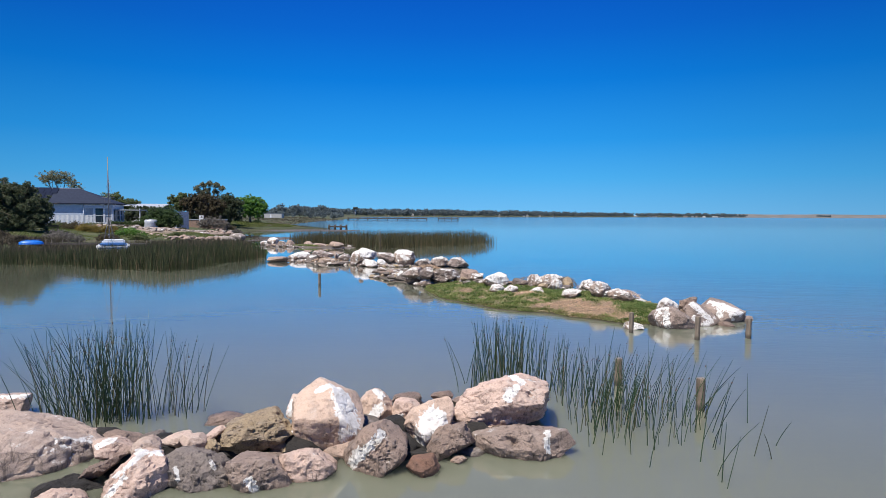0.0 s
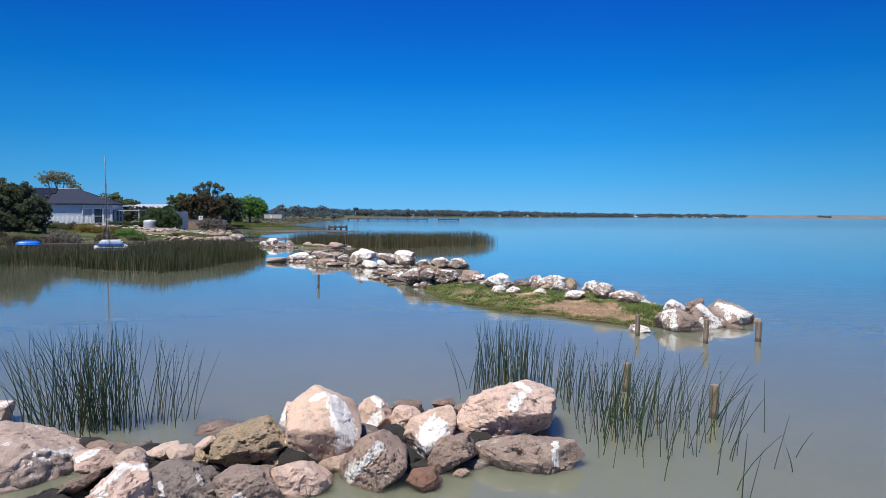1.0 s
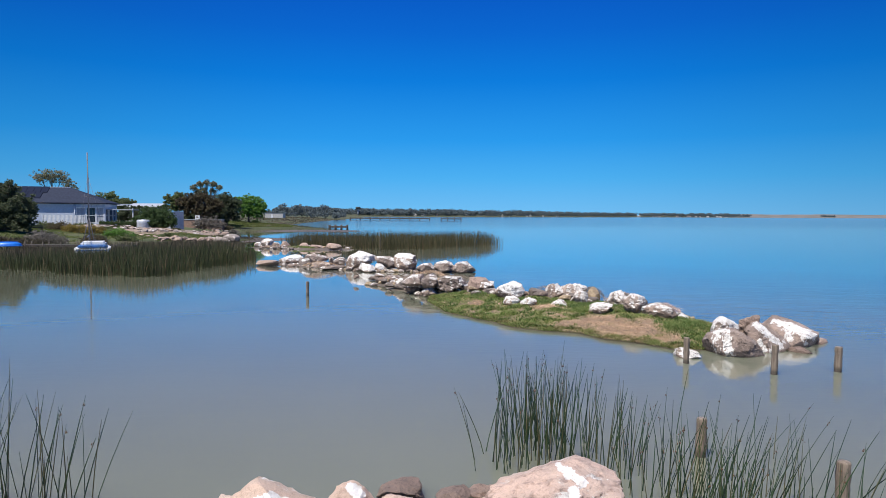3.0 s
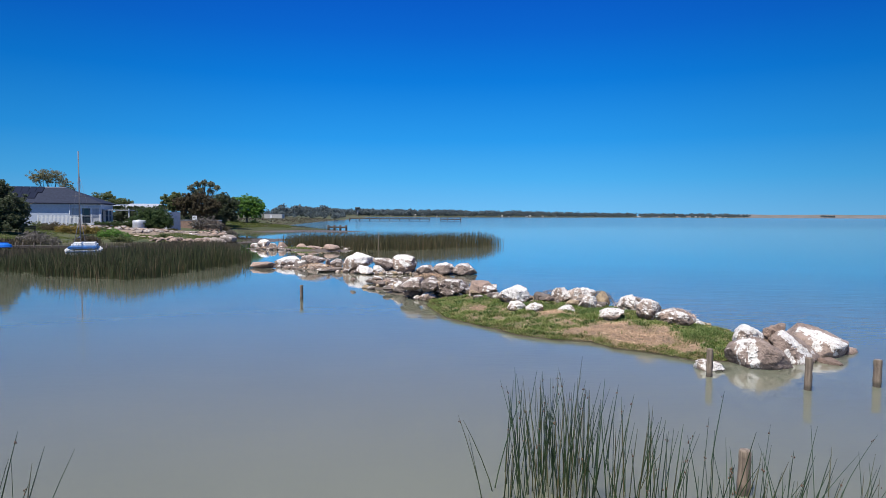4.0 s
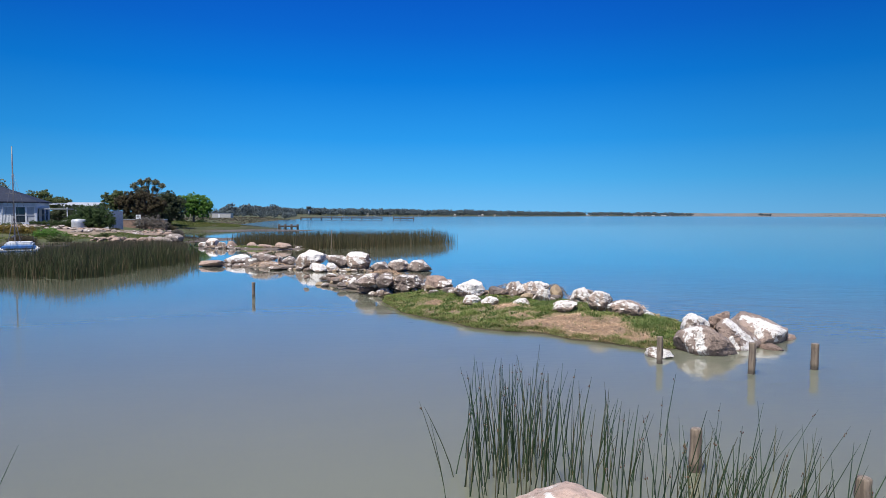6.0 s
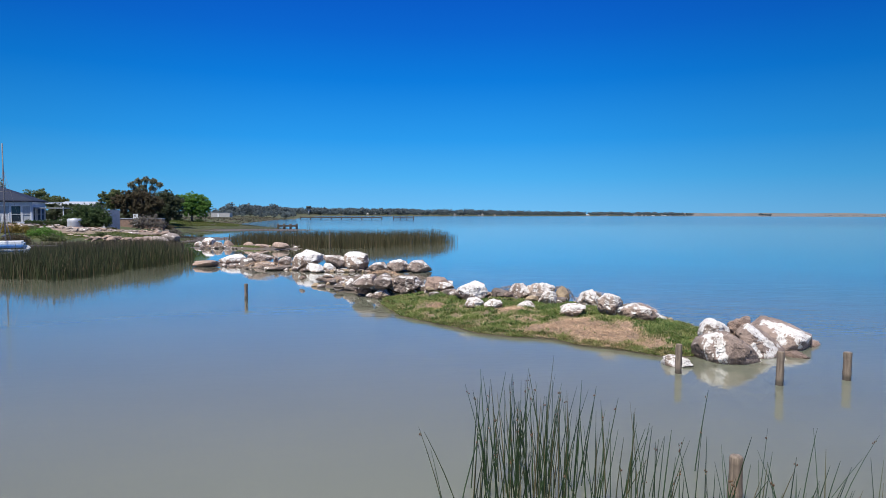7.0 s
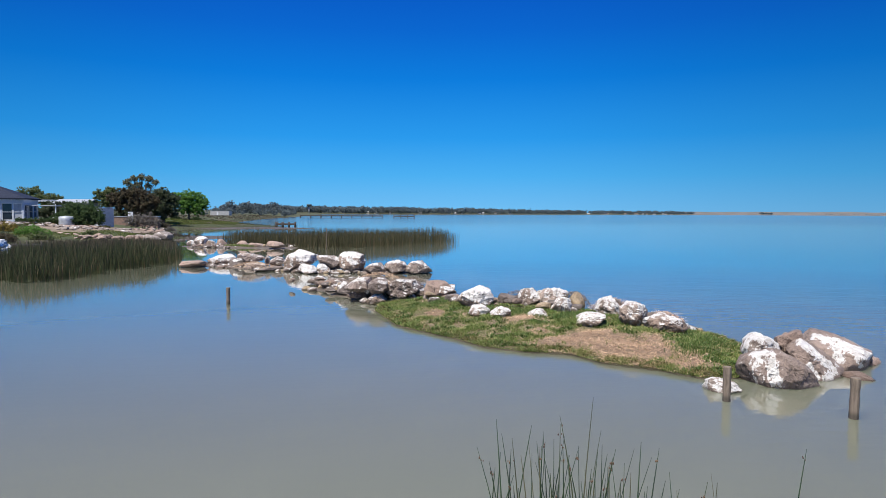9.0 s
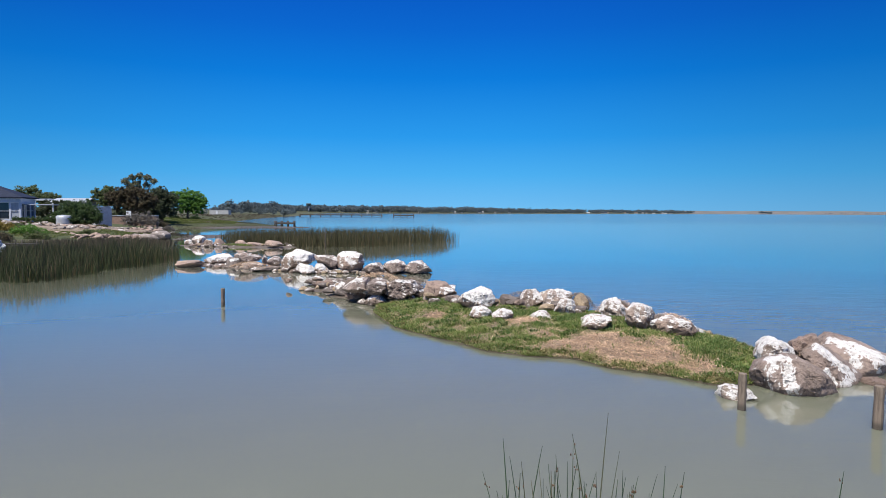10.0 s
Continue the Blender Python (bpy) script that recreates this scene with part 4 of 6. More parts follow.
cut_stone(7.28, 20.40, 0.49, -32, 11, 0.4, "guano", 253, TIP, ((168, 0.35), (135, 0.32), (99, 0.31), (45, 0.37), (3, 0.35), (-80, 0.27), (-128, 0.41)), lime=((-0.11, 0.23, 0.16, 0.25, 0.09),))
cut_stone(8.08, 20.70, 0.43, -34, 11, 0.4, "brown", 254, TIP, ((125, 0.33), (67, 0.39), (-5, 0.23), (-83, 0.38), (-171, 0.25)))
cut_stone(5.80, 19.25, 0.05, -29, 14, 0.25, "guano", 255, TIP, ((147, 0.27), (109, 0.18), (77, 0.15), (47, 0.2), (-73, 0.17), (-99, 0.14), (-136, 0.25)))
# whitened boulders on the back of the spit
cut_stone(2.28, 27.30, 0.63, -8, 8, 0.5, "guano", 256, SPIT, ((154, 0.5), (109, 0.36), (71, 0.39), (24, 0.51), (-28, 0.51), (-89, 0.32), (-142, 0.52)), lime=((-0.21, 0.16, 0.24, 0.08, 0.25),))
cut_stone(2.22, 25.90, 0.43, -8, 9, 0.3, "guano", 257, SPIT, ((138, 0.22), (101, 0.16), (24, 0.26), (-74, 0.16), (-112, 0.2)))
cut_stone(2.71, 25.40, 0.43, -10, 9, 0.3, "guano", 258, SPIT, ((134, 0.19), (73, 0.18), (29, 0.23), (-82, 0.14), (-155, 0.27)))
cut_stone(4.04, 27.60, 0.57, -12, 8, 0.4, "guano2", 259, SPIT, ((150, 0.3), (97, 0.3), (34, 0.34), (-40, 0.3), (-110, 0.29)))
cut_stone(4.73, 27.50, 0.58, -14, 8, 0.5, "guano", 260, SPIT, ((148, 0.44), (96, 0.31), (68, 0.33), (12, 0.5), (-69, 0.31), (-118, 0.34)))
cut_stone(4.69, 26.20, 0.50, -15, 8, 0.35, "guano", 261, SPIT, ((147, 0.22), (105, 0.23), (20, 0.25), (-73, 0.2), (-110, 0.26)))
cut_stone(3.79, 25.40, 0.40, -13, 9, 0.3, "guano", 262, SPIT, ((125, 0.18), (83, 0.17), (-10, 0.25), (-88, 0.15), (-145, 0.26)))
cut_stone(4.86, 24.20, 0.45, -18, 9, 0.4, "guano", 263, SPIT, ((159, 0.35), (106, 0.19), (79, 0.22), (-32, 0.33), (-78, 0.17), (-98, 0.23)))
cut_stone(5.99, 25.80, 0.55, -20, 8, 0.4, "guano", 264, SPIT, ((155, 0.33), (103, 0.29), (52, 0.33), (-10, 0.36), (-82, 0.27), (-131, 0.36)))
cut_stone(6.03, 24.00, 0.63, -22, 9, 0.45, "guano", 265, SPIT, ((133, 0.35), (84, 0.33), (15, 0.35), (-15, 0.32), (-100, 0.33), (-157, 0.33)))
cut_stone(6.52, 23.20, 0.52, -24, 9, 0.4, "guano2", 266, SPIT, ((161, 0.48), (108, 0.3), (85, 0.25), (42, 0.42), (-50, 0.39), (-86, 0.24), (-114, 0.35)))
cut_stone(1.48, 29.60, 0.52, -5, 7, 0.35, "guano2", 267, SPIT, ((130, 0.27), (97, 0.18), (31, 0.34), (-62, 0.23), (-106, 0.2)))
cut_stone(-12.56, 47.30, 0.10, 18, 4, 0.6, "speck", 268, SPIT, ((103, 0.2), (82, 0.13), (73, 0.17), (-76, 0.2), (-93, 0.13), (-132, 0.34)))
cut_stone(-10.96, 47.30, 0.32, 16, 4, 0.6, "guano2", 269, SPIT, ((114, 0.49), (95, 0.35), (77, 0.39), (35, 0.71), (-62, 0.54), (-86, 0.35), (-103, 0.39), (-152, 0.75)), lime=((-0.62, 0.16, 0.54, 0.16, 0.23),))
cut_stone(-9.39, 45.40, 0.24, 14, 5, 0.6, "speck", 270, SPIT, ((136, 0.43), (104, 0.3), (61, 0.36), (25, 0.53), (-77, 0.3), (-95, 0.27), (-143, 0.55)), lime=((-0.37, 0.14, 0.13, 0.23, 0.08),))
cut_stone(-8.74, 45.40, 0.58, 13, 4, 0.6, "marled", 271, SPIT, ((119, 0.47), (94, 0.29), (66, 0.32), (74, 0.29), (-12, 0.76), (-89, 0.27), (-114, 0.31), (-103, 0.22)))
cut_stone(-8.36, 44.70, 0.18, 13, 5, 0.6, "marled", 272, SPIT, ((118, 0.29), (92, 0.21), (41, 0.41), (-52, 0.37), (-89, 0.2), (-129, 0.39)))
cut_stone(-7.75, 45.10, 0.39, 12, 4, 0.6, "marled", 273, SPIT, ((153, 0.2), (60, 0.31), (-2, 0.16), (-70, 0.31), (-169, 0.17)))
cut_stone(-7.11, 44.80, 0.36, 11, 5, 0.6, "marled", 274, SPIT, ((126, 0.33), (82, 0.32), (2, 0.43), (-80, 0.29), (-105, 0.33), (-173, 0.46)))
cut_stone(-7.15, 43.00, 0.11, 12, 5, 0.6, "speck", 275, SPIT, ((108, 0.25), (91, 0.16), (77, 0.23), (-18, 0.67), (-90, 0.14), (-97, 0.17)))
cut_stone(-5.61, 43.40, 0.58, 9, 4, 0.8, "guano2", 276, SPIT, ((172, 0.85), (147, 0.7), (121, 0.61), (95, 0.59), (70, 0.7), (15, 1.05), (-52, 0.61), (-66, 0.51), (-87, 0.6), (-118, 0.88)), lime=((-0.34, 0.38, 0.63, 0.31, 0.28), (-0.11, 0.07, 0.62, 0.06, 0.15)))
cut_stone(-4.88, 41.50, 0.22, 8, 5, 0.6, "guano", 277, SPIT, ((149, 0.42), (103, 0.27), (58, 0.36), (5, 0.45), (-86, 0.25), (-113, 0.32)), lime=((-0.24, 0.04, 0.28, 0.03, 0.17),))
cut_stone(-4.17, 41.90, 0.24, 7, 5, 0.6, "guano", 278, SPIT, ((158, 0.33), (94, 0.31), (42, 0.29), (-17, 0.4), (-86, 0.26), (-160, 0.35)), lime=((-0.14, 0.1, 0.15, 0.01, 0.15),))
cut_stone(-3.88, 42.10, 0.61, 6, 5, 0.6, "marled", 279, SPIT, ((96, 0.34), (74, 0.29), (6, 0.6), (-69, 0.39), (-103, 0.32), (-154, 0.47)), lime=((-0.45, 0.26, -0.09, 0.26, 0.06),))
cut_stone(-3.57, 42.40, 0.22, 6, 5, 0.6, "marled", 280, SPIT, ((170, 0.31), (115, 0.26), (39, 0.3), (-9, 0.31), (-95, 0.24)))
cut_stone(-2.66, 42.10, 0.55, 4, 5, 0.7, "guano2", 281, SPIT, ((173, 0.7), (164, 0.7), (92, 0.6), (73, 0.61), (20, 0.74), (-23, 0.77), (-83, 0.57), (-113, 0.66)), lime=((-0.42, 0.43, 0.41, 0.37, 0.17), (-0.12, 0.13, 0.23, -0.05, 0.12)))
cut_stone(-1.33, 41.10, 0.26, 2, 5, 0.6, "marled", 282, SPIT, ((149, 0.49), (97, 0.32), (42, 0.44), (-20, 0.52), (-90, 0.31), (-138, 0.46)), lime=((-0.28, 0.23, 0.13, 0.26, 0.06),))
cut_stone(-0.21, 41.30, 0.36, 0, 5, 0.6, "marled", 283, SPIT, ((150, 0.53), (96, 0.37), (60, 0.44), (0, 0.63), (-79, 0.34), (-130, 0.51)), lime=((-0.4, 0.26, 0.19, 0.32, 0.11),))
cut_stone(0.92, 41.30, 0.29, -2, 5, 0.6, "marled", 284, SPIT, ((154, 0.63), (87, 0.4), (68, 0.38), (36, 0.61), (-54, 0.63), (-89, 0.33), (-162, 0.69)), lime=((-0.41, 0.35, 0.25, 0.27, 0.08),))
cut_stone(-2.24, 32.70, 0.23, 5, 7, 0.5, "speck", 285, SPIT, ((161, 0.31), (135, 0.28), (81, 0.32), (17, 0.32), (-47, 0.31), (-93, 0.27), (-136, 0.39)), lime=((-0.19, 0.1, 0.02, 0.25, 0.08),))
cut_stone(-1.43, 31.70, 0.19, 3, 8, 0.5, "guano2", 286, SPIT, ((149, 0.39), (85, 0.22), (65, 0.24), (-10, 0.47), (-80, 0.23), (-98, 0.22), (-139, 0.35)), lime=((-0.25, 0.16, 0.36, 0.02, 0.08),))
cut_stone(-0.86, 30.40, 0.18, 2, 8, 0.5, "guano2", 287, SPIT, ((134, 0.29), (103, 0.25), (34, 0.35), (-12, 0.38), (-89, 0.22), (-141, 0.39)), lime=((-0.31, 0.07, 0.08, 0.18, 0.07),))
cut_stone(-1.57, 31.10, 0.59, 4, 7, 0.6, "marled", 288, SPIT, ((153, 0.44), (114, 0.3), (86, 0.31), (19, 0.46), (-55, 0.35), (-91, 0.28), (-129, 0.42)), lime=((-0.23, 0.14, 0.13, 0.24, 0.06),))
cut_stone(-0.85, 30.50, 0.62, 2, 7, 0.6, "marled", 289, SPIT, ((173, 0.35), (125, 0.34), (82, 0.33), (10, 0.36), (-70, 0.32), (-96, 0.31)))
cut_stone(-0.00, 30.70, 0.51, -0, 7, 0.7, "marled", 290, SPIT, ((168, 0.57), (139, 0.45), (100, 0.36), (83, 0.38), (64, 0.48), (-11, 0.69), (-66, 0.32), (-72, 0.3), (-96, 0.42)), lime=((-0.15, 0.28, 0.32, 0.25, 0.05),))
cut_stone(0.69, 31.10, 0.26, -2, 8, 0.5, "speck", 291, SPIT, ((158, 0.34), (98, 0.18), (43, 0.3), (-38, 0.32), (-94, 0.17)), lime=((-0.24, 0.1, 0.17, 0.15, 0.05),))
cut_stone(1.50, 31.00, 0.40, -4, 7, 0.5, "guano2", 292, SPIT, ((151, 0.4), (109, 0.21), (95, 0.19), (18, 0.45), (-78, 0.19), (-99, 0.23)), lime=((-0.32, 0.08, 0.29, 0.16, 0.08),))
# boulders along the spit
boulder(5.29, 26.60, 0.34, 0.85, 0.49, "rugged", 52, "mid", "boulders along the spit")
boulder(6.80, 24.60, 0.09, 0.56, 0.51, "dark", 56, "mid", "boulders along the spit")
boulder(6.40, 26.00, 0.22, 0.72, 0.43, "dark", 59, "mid", "boulders along the spit")
boulder(1.29, 29.80, 0.42, 0.88, 1.00, "brown", 61, "mid", "boulders along the spit")
boulder(3.38, 28.00, 0.28, 0.65, 0.65, "dark", 62, "mid", "boulders along the spit")
# rocks of the farther spit
boulder(-12.13, 45.50, 0.12, 0.36, 1.38, "brown", 85, "mid", "rocks of the farther spit")
boulder(-18.73, 68.50, 0.12, 0.92, 1.30, "guano", 88, "far", "rocks of the farther spit")
boulder(-17.23, 66.50, -0.14, 0.64, 1.05, "guano2", 89, "far", "rocks of the farther spit")
boulder(-16.58, 67.50, 0.01, 0.70, 0.97, "brown", 90, "far", "rocks of the farther spit")
boulder(-14.53, 67.00, 0.09, 0.58, 1.05, "brown", 91, "far", "rocks of the farther spit")
boulder(-13.01, 66.00, -0.06, 0.45, 1.31, "brown", 92, "far", "rocks of the farther spit")
boulder(-10.96, 64.00, 0.15, 0.69, 1.48, "brown", 93, "far", "rocks of the farther spit")
boulder(-20.09, 70.00, 0.05, 0.48, 1.01, "guano", 94, "far", "rocks of the farther spit")
# rocks on the shore
boulder(-29.06, 80.00, -0.09, 0.68, 1.67, "grey", 95, "far", "rocks on the shore")
boulder(-27.34, 79.00, -0.04, 0.72, 1.83, "grey", 96, "far", "rocks on the shore")
boulder(-26.79, 80.00, 0.04, 1.00, 2.11, "grey", 97, "far", "rocks on the shore")
boulder(-36.56, 84.00, 0.13, 0.80, 0.97, "tan", 98, "far", "rocks on the shore")
boulder(-37.74, 80.00, 0.17, 0.93, 1.39, "tan", 99, "far", "rocks on the shore")
boulder(-36.47, 79.00, 0.21, 0.84, 1.32, "tan", 100, "far", "rocks on the shore")
boulder(-35.51, 79.00, 0.21, 0.84, 0.84, "tan", 101, "far", "rocks on the shore")
boulder(-38.16, 76.00, 0.10, 0.70, 0.85, "tan", 102, "far", "rocks on the shore")
# added dark fill stones deep in the foreground breakwater, gap shade in their colour
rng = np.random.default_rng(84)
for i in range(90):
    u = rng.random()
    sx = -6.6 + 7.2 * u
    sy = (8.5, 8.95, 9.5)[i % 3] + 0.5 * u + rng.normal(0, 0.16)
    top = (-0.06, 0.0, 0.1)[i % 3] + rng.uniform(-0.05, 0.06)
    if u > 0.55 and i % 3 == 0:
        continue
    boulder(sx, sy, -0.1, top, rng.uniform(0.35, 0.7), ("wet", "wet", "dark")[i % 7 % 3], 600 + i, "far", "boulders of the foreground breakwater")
# added stones under the large boulders; the near-black ones paint gap shade
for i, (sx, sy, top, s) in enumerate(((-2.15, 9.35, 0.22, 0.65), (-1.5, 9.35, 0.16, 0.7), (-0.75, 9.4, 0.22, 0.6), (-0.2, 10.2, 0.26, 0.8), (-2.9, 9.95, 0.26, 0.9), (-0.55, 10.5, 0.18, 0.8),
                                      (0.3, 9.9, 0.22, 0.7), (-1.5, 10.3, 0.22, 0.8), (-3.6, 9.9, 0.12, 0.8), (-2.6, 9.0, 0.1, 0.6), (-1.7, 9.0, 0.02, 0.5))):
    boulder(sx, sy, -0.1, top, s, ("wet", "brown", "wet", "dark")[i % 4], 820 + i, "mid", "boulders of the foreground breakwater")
# ---- wooden posts ----
def wooden_post(x, y, height, radius, seed, label, lean=(0.0, 0.0), category="post"):
    """A round weathered log driven into the lake bed, its top worn and slightly domed."""
    rng = np.random.default_rng(seed)
    bm = bmesh.new()
    sides, rings = 20, []
    levels = [-0.5, 0.0, 0.12, 0.25, 0.4, 0.55, 0.7, 0.85, 0.97, 1.0]
    wob = rng.normal(0, 0.05, sides)
    for s in levels:
        zz = s * height if s >= 0 else s
        k = radius * (1 + 0.05 * rng.normal() * (s > 0)) * (0.9 if s == 1.0 else 1.0)
        ring = []
        for i in range(sides):
            an = 6.283 * i / sides
            rr = k * (1 + wob[i] + 0.02 * rng.normal())
            ring.append(bm.verts.new((rr * math.cos(an) + lean[0] * zz, rr * math.sin(an) + lean[1] * zz, zz)))
        rings.append(ring)
    for a, b in zip(rings, rings[1:]):
        for i in range(sides):
            bm.faces.new((a[i], a[(i + 1) % sides], b[(i + 1) % sides], b[i])).smooth = True
    top = bm.verts.new((lean[0] * height, lean[1] * height, height * 1.0 + 0.006))
    for i in range(sides):
        bm.faces.new((rings[-1][i], rings[-1][(i + 1) % sides], top))
    ob = new("wooden_post", mesh_from("wooden_post", bm, POST_WOOD))
    ob.location = (x, y, 0)
    return tagged(ob, label, category, "mooring posts")


wooden_post(5.52, 18.55, 0.61, 0.068, 1, "weathered round wooden post standing in shallow water beside a white rock")
wooden_post(7.07, 17.55, 0.66, 0.07, 2, "weathered round wooden post leaning slightly, standing in the water", (0.015, 0.0))
wooden_post(8.65, 17.8, 0.57, 0.072, 3, "weathered round wooden post standing alone in open water")
wooden_post(3.48, 12.9, 0.56, 0.075, 4, "reddish weathered wooden post among the reeds", (0.03, 0.02))
wooden_post(4.5, 11.3, 0.58, 0.078, 5, "reddish weathered wooden post with a pale sawn top")
wooden_post(-6.13, 30.5, 0.58, 0.065, 6, "thin split dark wooden stake standing in calm water")
wooden_post(-6.43, 64.0, 1.85, 0.035, 7, "thin dark wooden stake among the reeds")


# ---- foreground rushes ----
def rushes(name, stems, rng, label):
    """Round, leafless stems, slightly bowed, some with a brown seed tuft under the tip."""
    bm, tufts = bmesh.new(), bmesh.new()
    for x, y, h, lean, way in stems:
        dx, dy = math.cos(way) * lean * h, math.sin(way) * lean * h
        bow = rng.uniform(1.0, 1.5)
        pts = [(x + dx * s ** bow, y + dy * s ** bow, -0.1 + (h + 0.1) * s * (1 - 0.12 * lean * s)) for s in (0, 0.25, 0.5, 0.75, 0.92, 1.0)]
        r = rng.uniform(0.004, 0.0075)
        tube(bm, pts, [r, r, r * 0.9, r * 0.7, r * 0.45, r * 0.2], 5, False)
        if rng.random() < 0.22:
            c = Vector(pts[4])
            for _ in range(3):
                d = Vector(rng.normal(0, 0.01, 3))
                bmesh.ops.create_icosphere(tufts, subdivisions=1, radius=rng.uniform(0.004, 0.008), matrix=Matrix.Translation(c + d) @ Matrix.Diagonal((1, 1, 1.9, 1)))
    base = thing(name, 0, 0, 0, 0, label, "reeds", kind="stuff")
    part("stems", bm, REED, base)
    part("seed_heads", tufts, SEED, base, "small brown seed tufts")
    return base


def clump(rng, count, cx, cy, sx, sy, h0, h1, lean, drift=0.0):
    """Stems round a centre, fanning outwards; drift leans them all towards +x."""
    out = []
    for _ in range(count):
        u, v = rng.normal(0, sx), rng.normal(0, sy)
        lx, ly = rng.normal(0, lean) + 0.22 * lean * u / sx + drift, rng.normal(0, lean) + 0.15 * lean * v / sy
        h = h0 + (h1 - h0) * rng.beta(2.2, 1.6)
        if rng.random() < 0.18:
            h *= rng.uniform(0.45, 0.8)
        out.append((cx + u, cy + v, h, math.hypot(lx, ly), math.atan2(ly, lx)))
    return out


rng = np.random.default_rng(21)
stems = clump(rng, 80, -6.2, 10.75, 0.3, 0.22, 1.1, 1.75, 0.22, -0.08) + clump(rng, 90, -5.55, 10.7, 0.28, 0.22, 1.2, 1.85, 0.18)
stems += clump(rng, 22, -4.95, 11.0, 0.22, 0.2, 1.0, 1.6, 0.16, 0.05) + clump(rng, 24, -6.6, 10.7, 0.3, 0.2, 0.9, 1.5, 0.25, -0.35) + clump(rng, 4, -4.45, 11.1, 0.1, 0.1, 1.1, 1.3, 0.1, 0.18)
rushes("rush_clump", stems, rng, "tall dark green rushes growing in the shallows behind the boulders")
rng = np.random.default_rng(22)
stems = clump(rng, 120, 1.25, 13.1, 0.3, 0.55, 0.9, 1.45, 0.11, 0.02) + clump(rng, 26, 0.6, 12.7, 0.22, 0.3, 0.8, 1.35, 0.15, -0.03)
stems += clump(rng, 46, 2.1, 12.3, 0.35, 0.6, 0.7, 1.2, 0.16, 0.08)
stems += clump(rng, 84, 2.55, 10.7, 0.28, 0.75, 0.75, 1.25, 0.16, 0.08) + clump(rng, 84, 3.2, 10.9, 0.4, 0.9, 0.7, 1.2, 0.19, 0.16)
stems += clump(rng, 34, 4.0, 11.0, 0.32, 0.9, 0.65, 1.15, 0.22, 0.22) + [(5.0, 10.6, 0.85, 0.03, 3.0), (4.9, 9.6, 0.45, 0.5, -0.6), (4.6, 9.1, 0.5, 0.7, -2.4)]
rushes("rush_clump", stems, rng, "tall green rushes spreading in the water round the wooden posts")


# ---- grass on the spit ----
EDGE_WEED = blade_material("edge_weed", (0.09, 0.1, 0.03), (0.15, 0.145, 0.045), (0.28, 0.235, 0.1), 0.6, 0.2)


def straw_patch(x, y):
    """1 in the trodden bare patch that runs along the spit, 0 outside it."""
    u, v = (x - 4.8) * 0.66 - (y - 22.2) * 0.75, (x - 4.8) * 0.75 + (y - 22.2) * 0.66
    one = 1.15 - np.hypot(u / 2.1, v / 1.05)
    two = 1.0 - np.hypot((x - 3.2) / 0.6, (y - 25.0) / 0.5)
    three = 1.0 - np.hypot((x - 1.0) / 0.45, (y - 26.6) / 0.35)
    return smooth(np.maximum(one, np.maximum(two, three)) + 0.3 * waves(x, y, 1.1, 7) + 0.15 * waves(x, y, 0.35, 8), 0.0, 0.5)


rng = np.random.default_rng(31)
x, y = scatter(ISLE, 190000, rng)
_, d = inside(ISLE, x, y)
edge = 1 - smooth(d, 0.15, 0.6)
green = np.maximum(1 - 0.97 * straw_patch(x, y), 0.4 * edge) * (0.42 + 0.58 * smooth(waves(x, y, 1.5, 4) + 0.7 * waves(x, y, 0.5, 9) + 0.7, 0.0, 0.8))
keep = rng.random(len(x)) < green
x, y = x[keep], y[keep]
tall = 0.35 + 0.65 * smooth(waves(x, y, 1.1, 17) + 0.5 * waves(x, y, 0.4, 19), -0.2, 0.8)
blades("island_grass", x, y, isle_height(x, y) - 0.01, rng.uniform(0.04, 0.15, len(x)) * tall, 0.015, 1.2, GRASS, rng, "short patchy green grass on the spit", "grass")
# broad-leaved herbs in dark green patches
x, y = scatter(ISLE, 60000, rng)
keep = rng.random(len(x)) < (1 - straw_patch(x, y)) * smooth(waves(x, y, 0.9, 21) + 0.5 * waves(x, y, 0.4, 23), 0.15, 0.7)
x, y = x[keep], y[keep]
blades("herbs", x, y, isle_height(x, y) - 0.005, rng.uniform(0.03, 0.12, len(x)), 0.04, 1.1, HERB, rng, "dark green broad-leaved herbs in patches on the spit", "grass")
# straw lies flat, thick in the bare patch and thin elsewhere
x, y = scatter(ISLE, 90000, rng)
keep = rng.random(len(x)) < 0.16 + 0.84 * straw_patch(x, y)
x, y = x[keep], y[keep]
blades("dry_grass", x, y, isle_height(x, y) + rng.uniform(-0.01, 0.025, len(x)), rng.uniform(0.01, 0.04, len(x)), 0.013, 6.0, STRAW, rng, "trampled dry grass and straw", "grass")
# weed hanging over the water's edge
x, y = scatter(ISLE, 60000, rng)
_, d = inside(ISLE, x, y)
keep = (d < 0.38) & (waves(x, y, 0.7, 27) + 0.6 * waves(x, y, 0.25, 29) > -0.35)
x, y = x[keep], y[keep]
blades("edge_weed", x, y, isle_height(x, y), rng.uniform(0.03, 0.11, len(x)), 0.02, 1.6, EDGE_WEED, rng, "olive-brown weed along the water's edge", "grass")
tx, ty = [], []
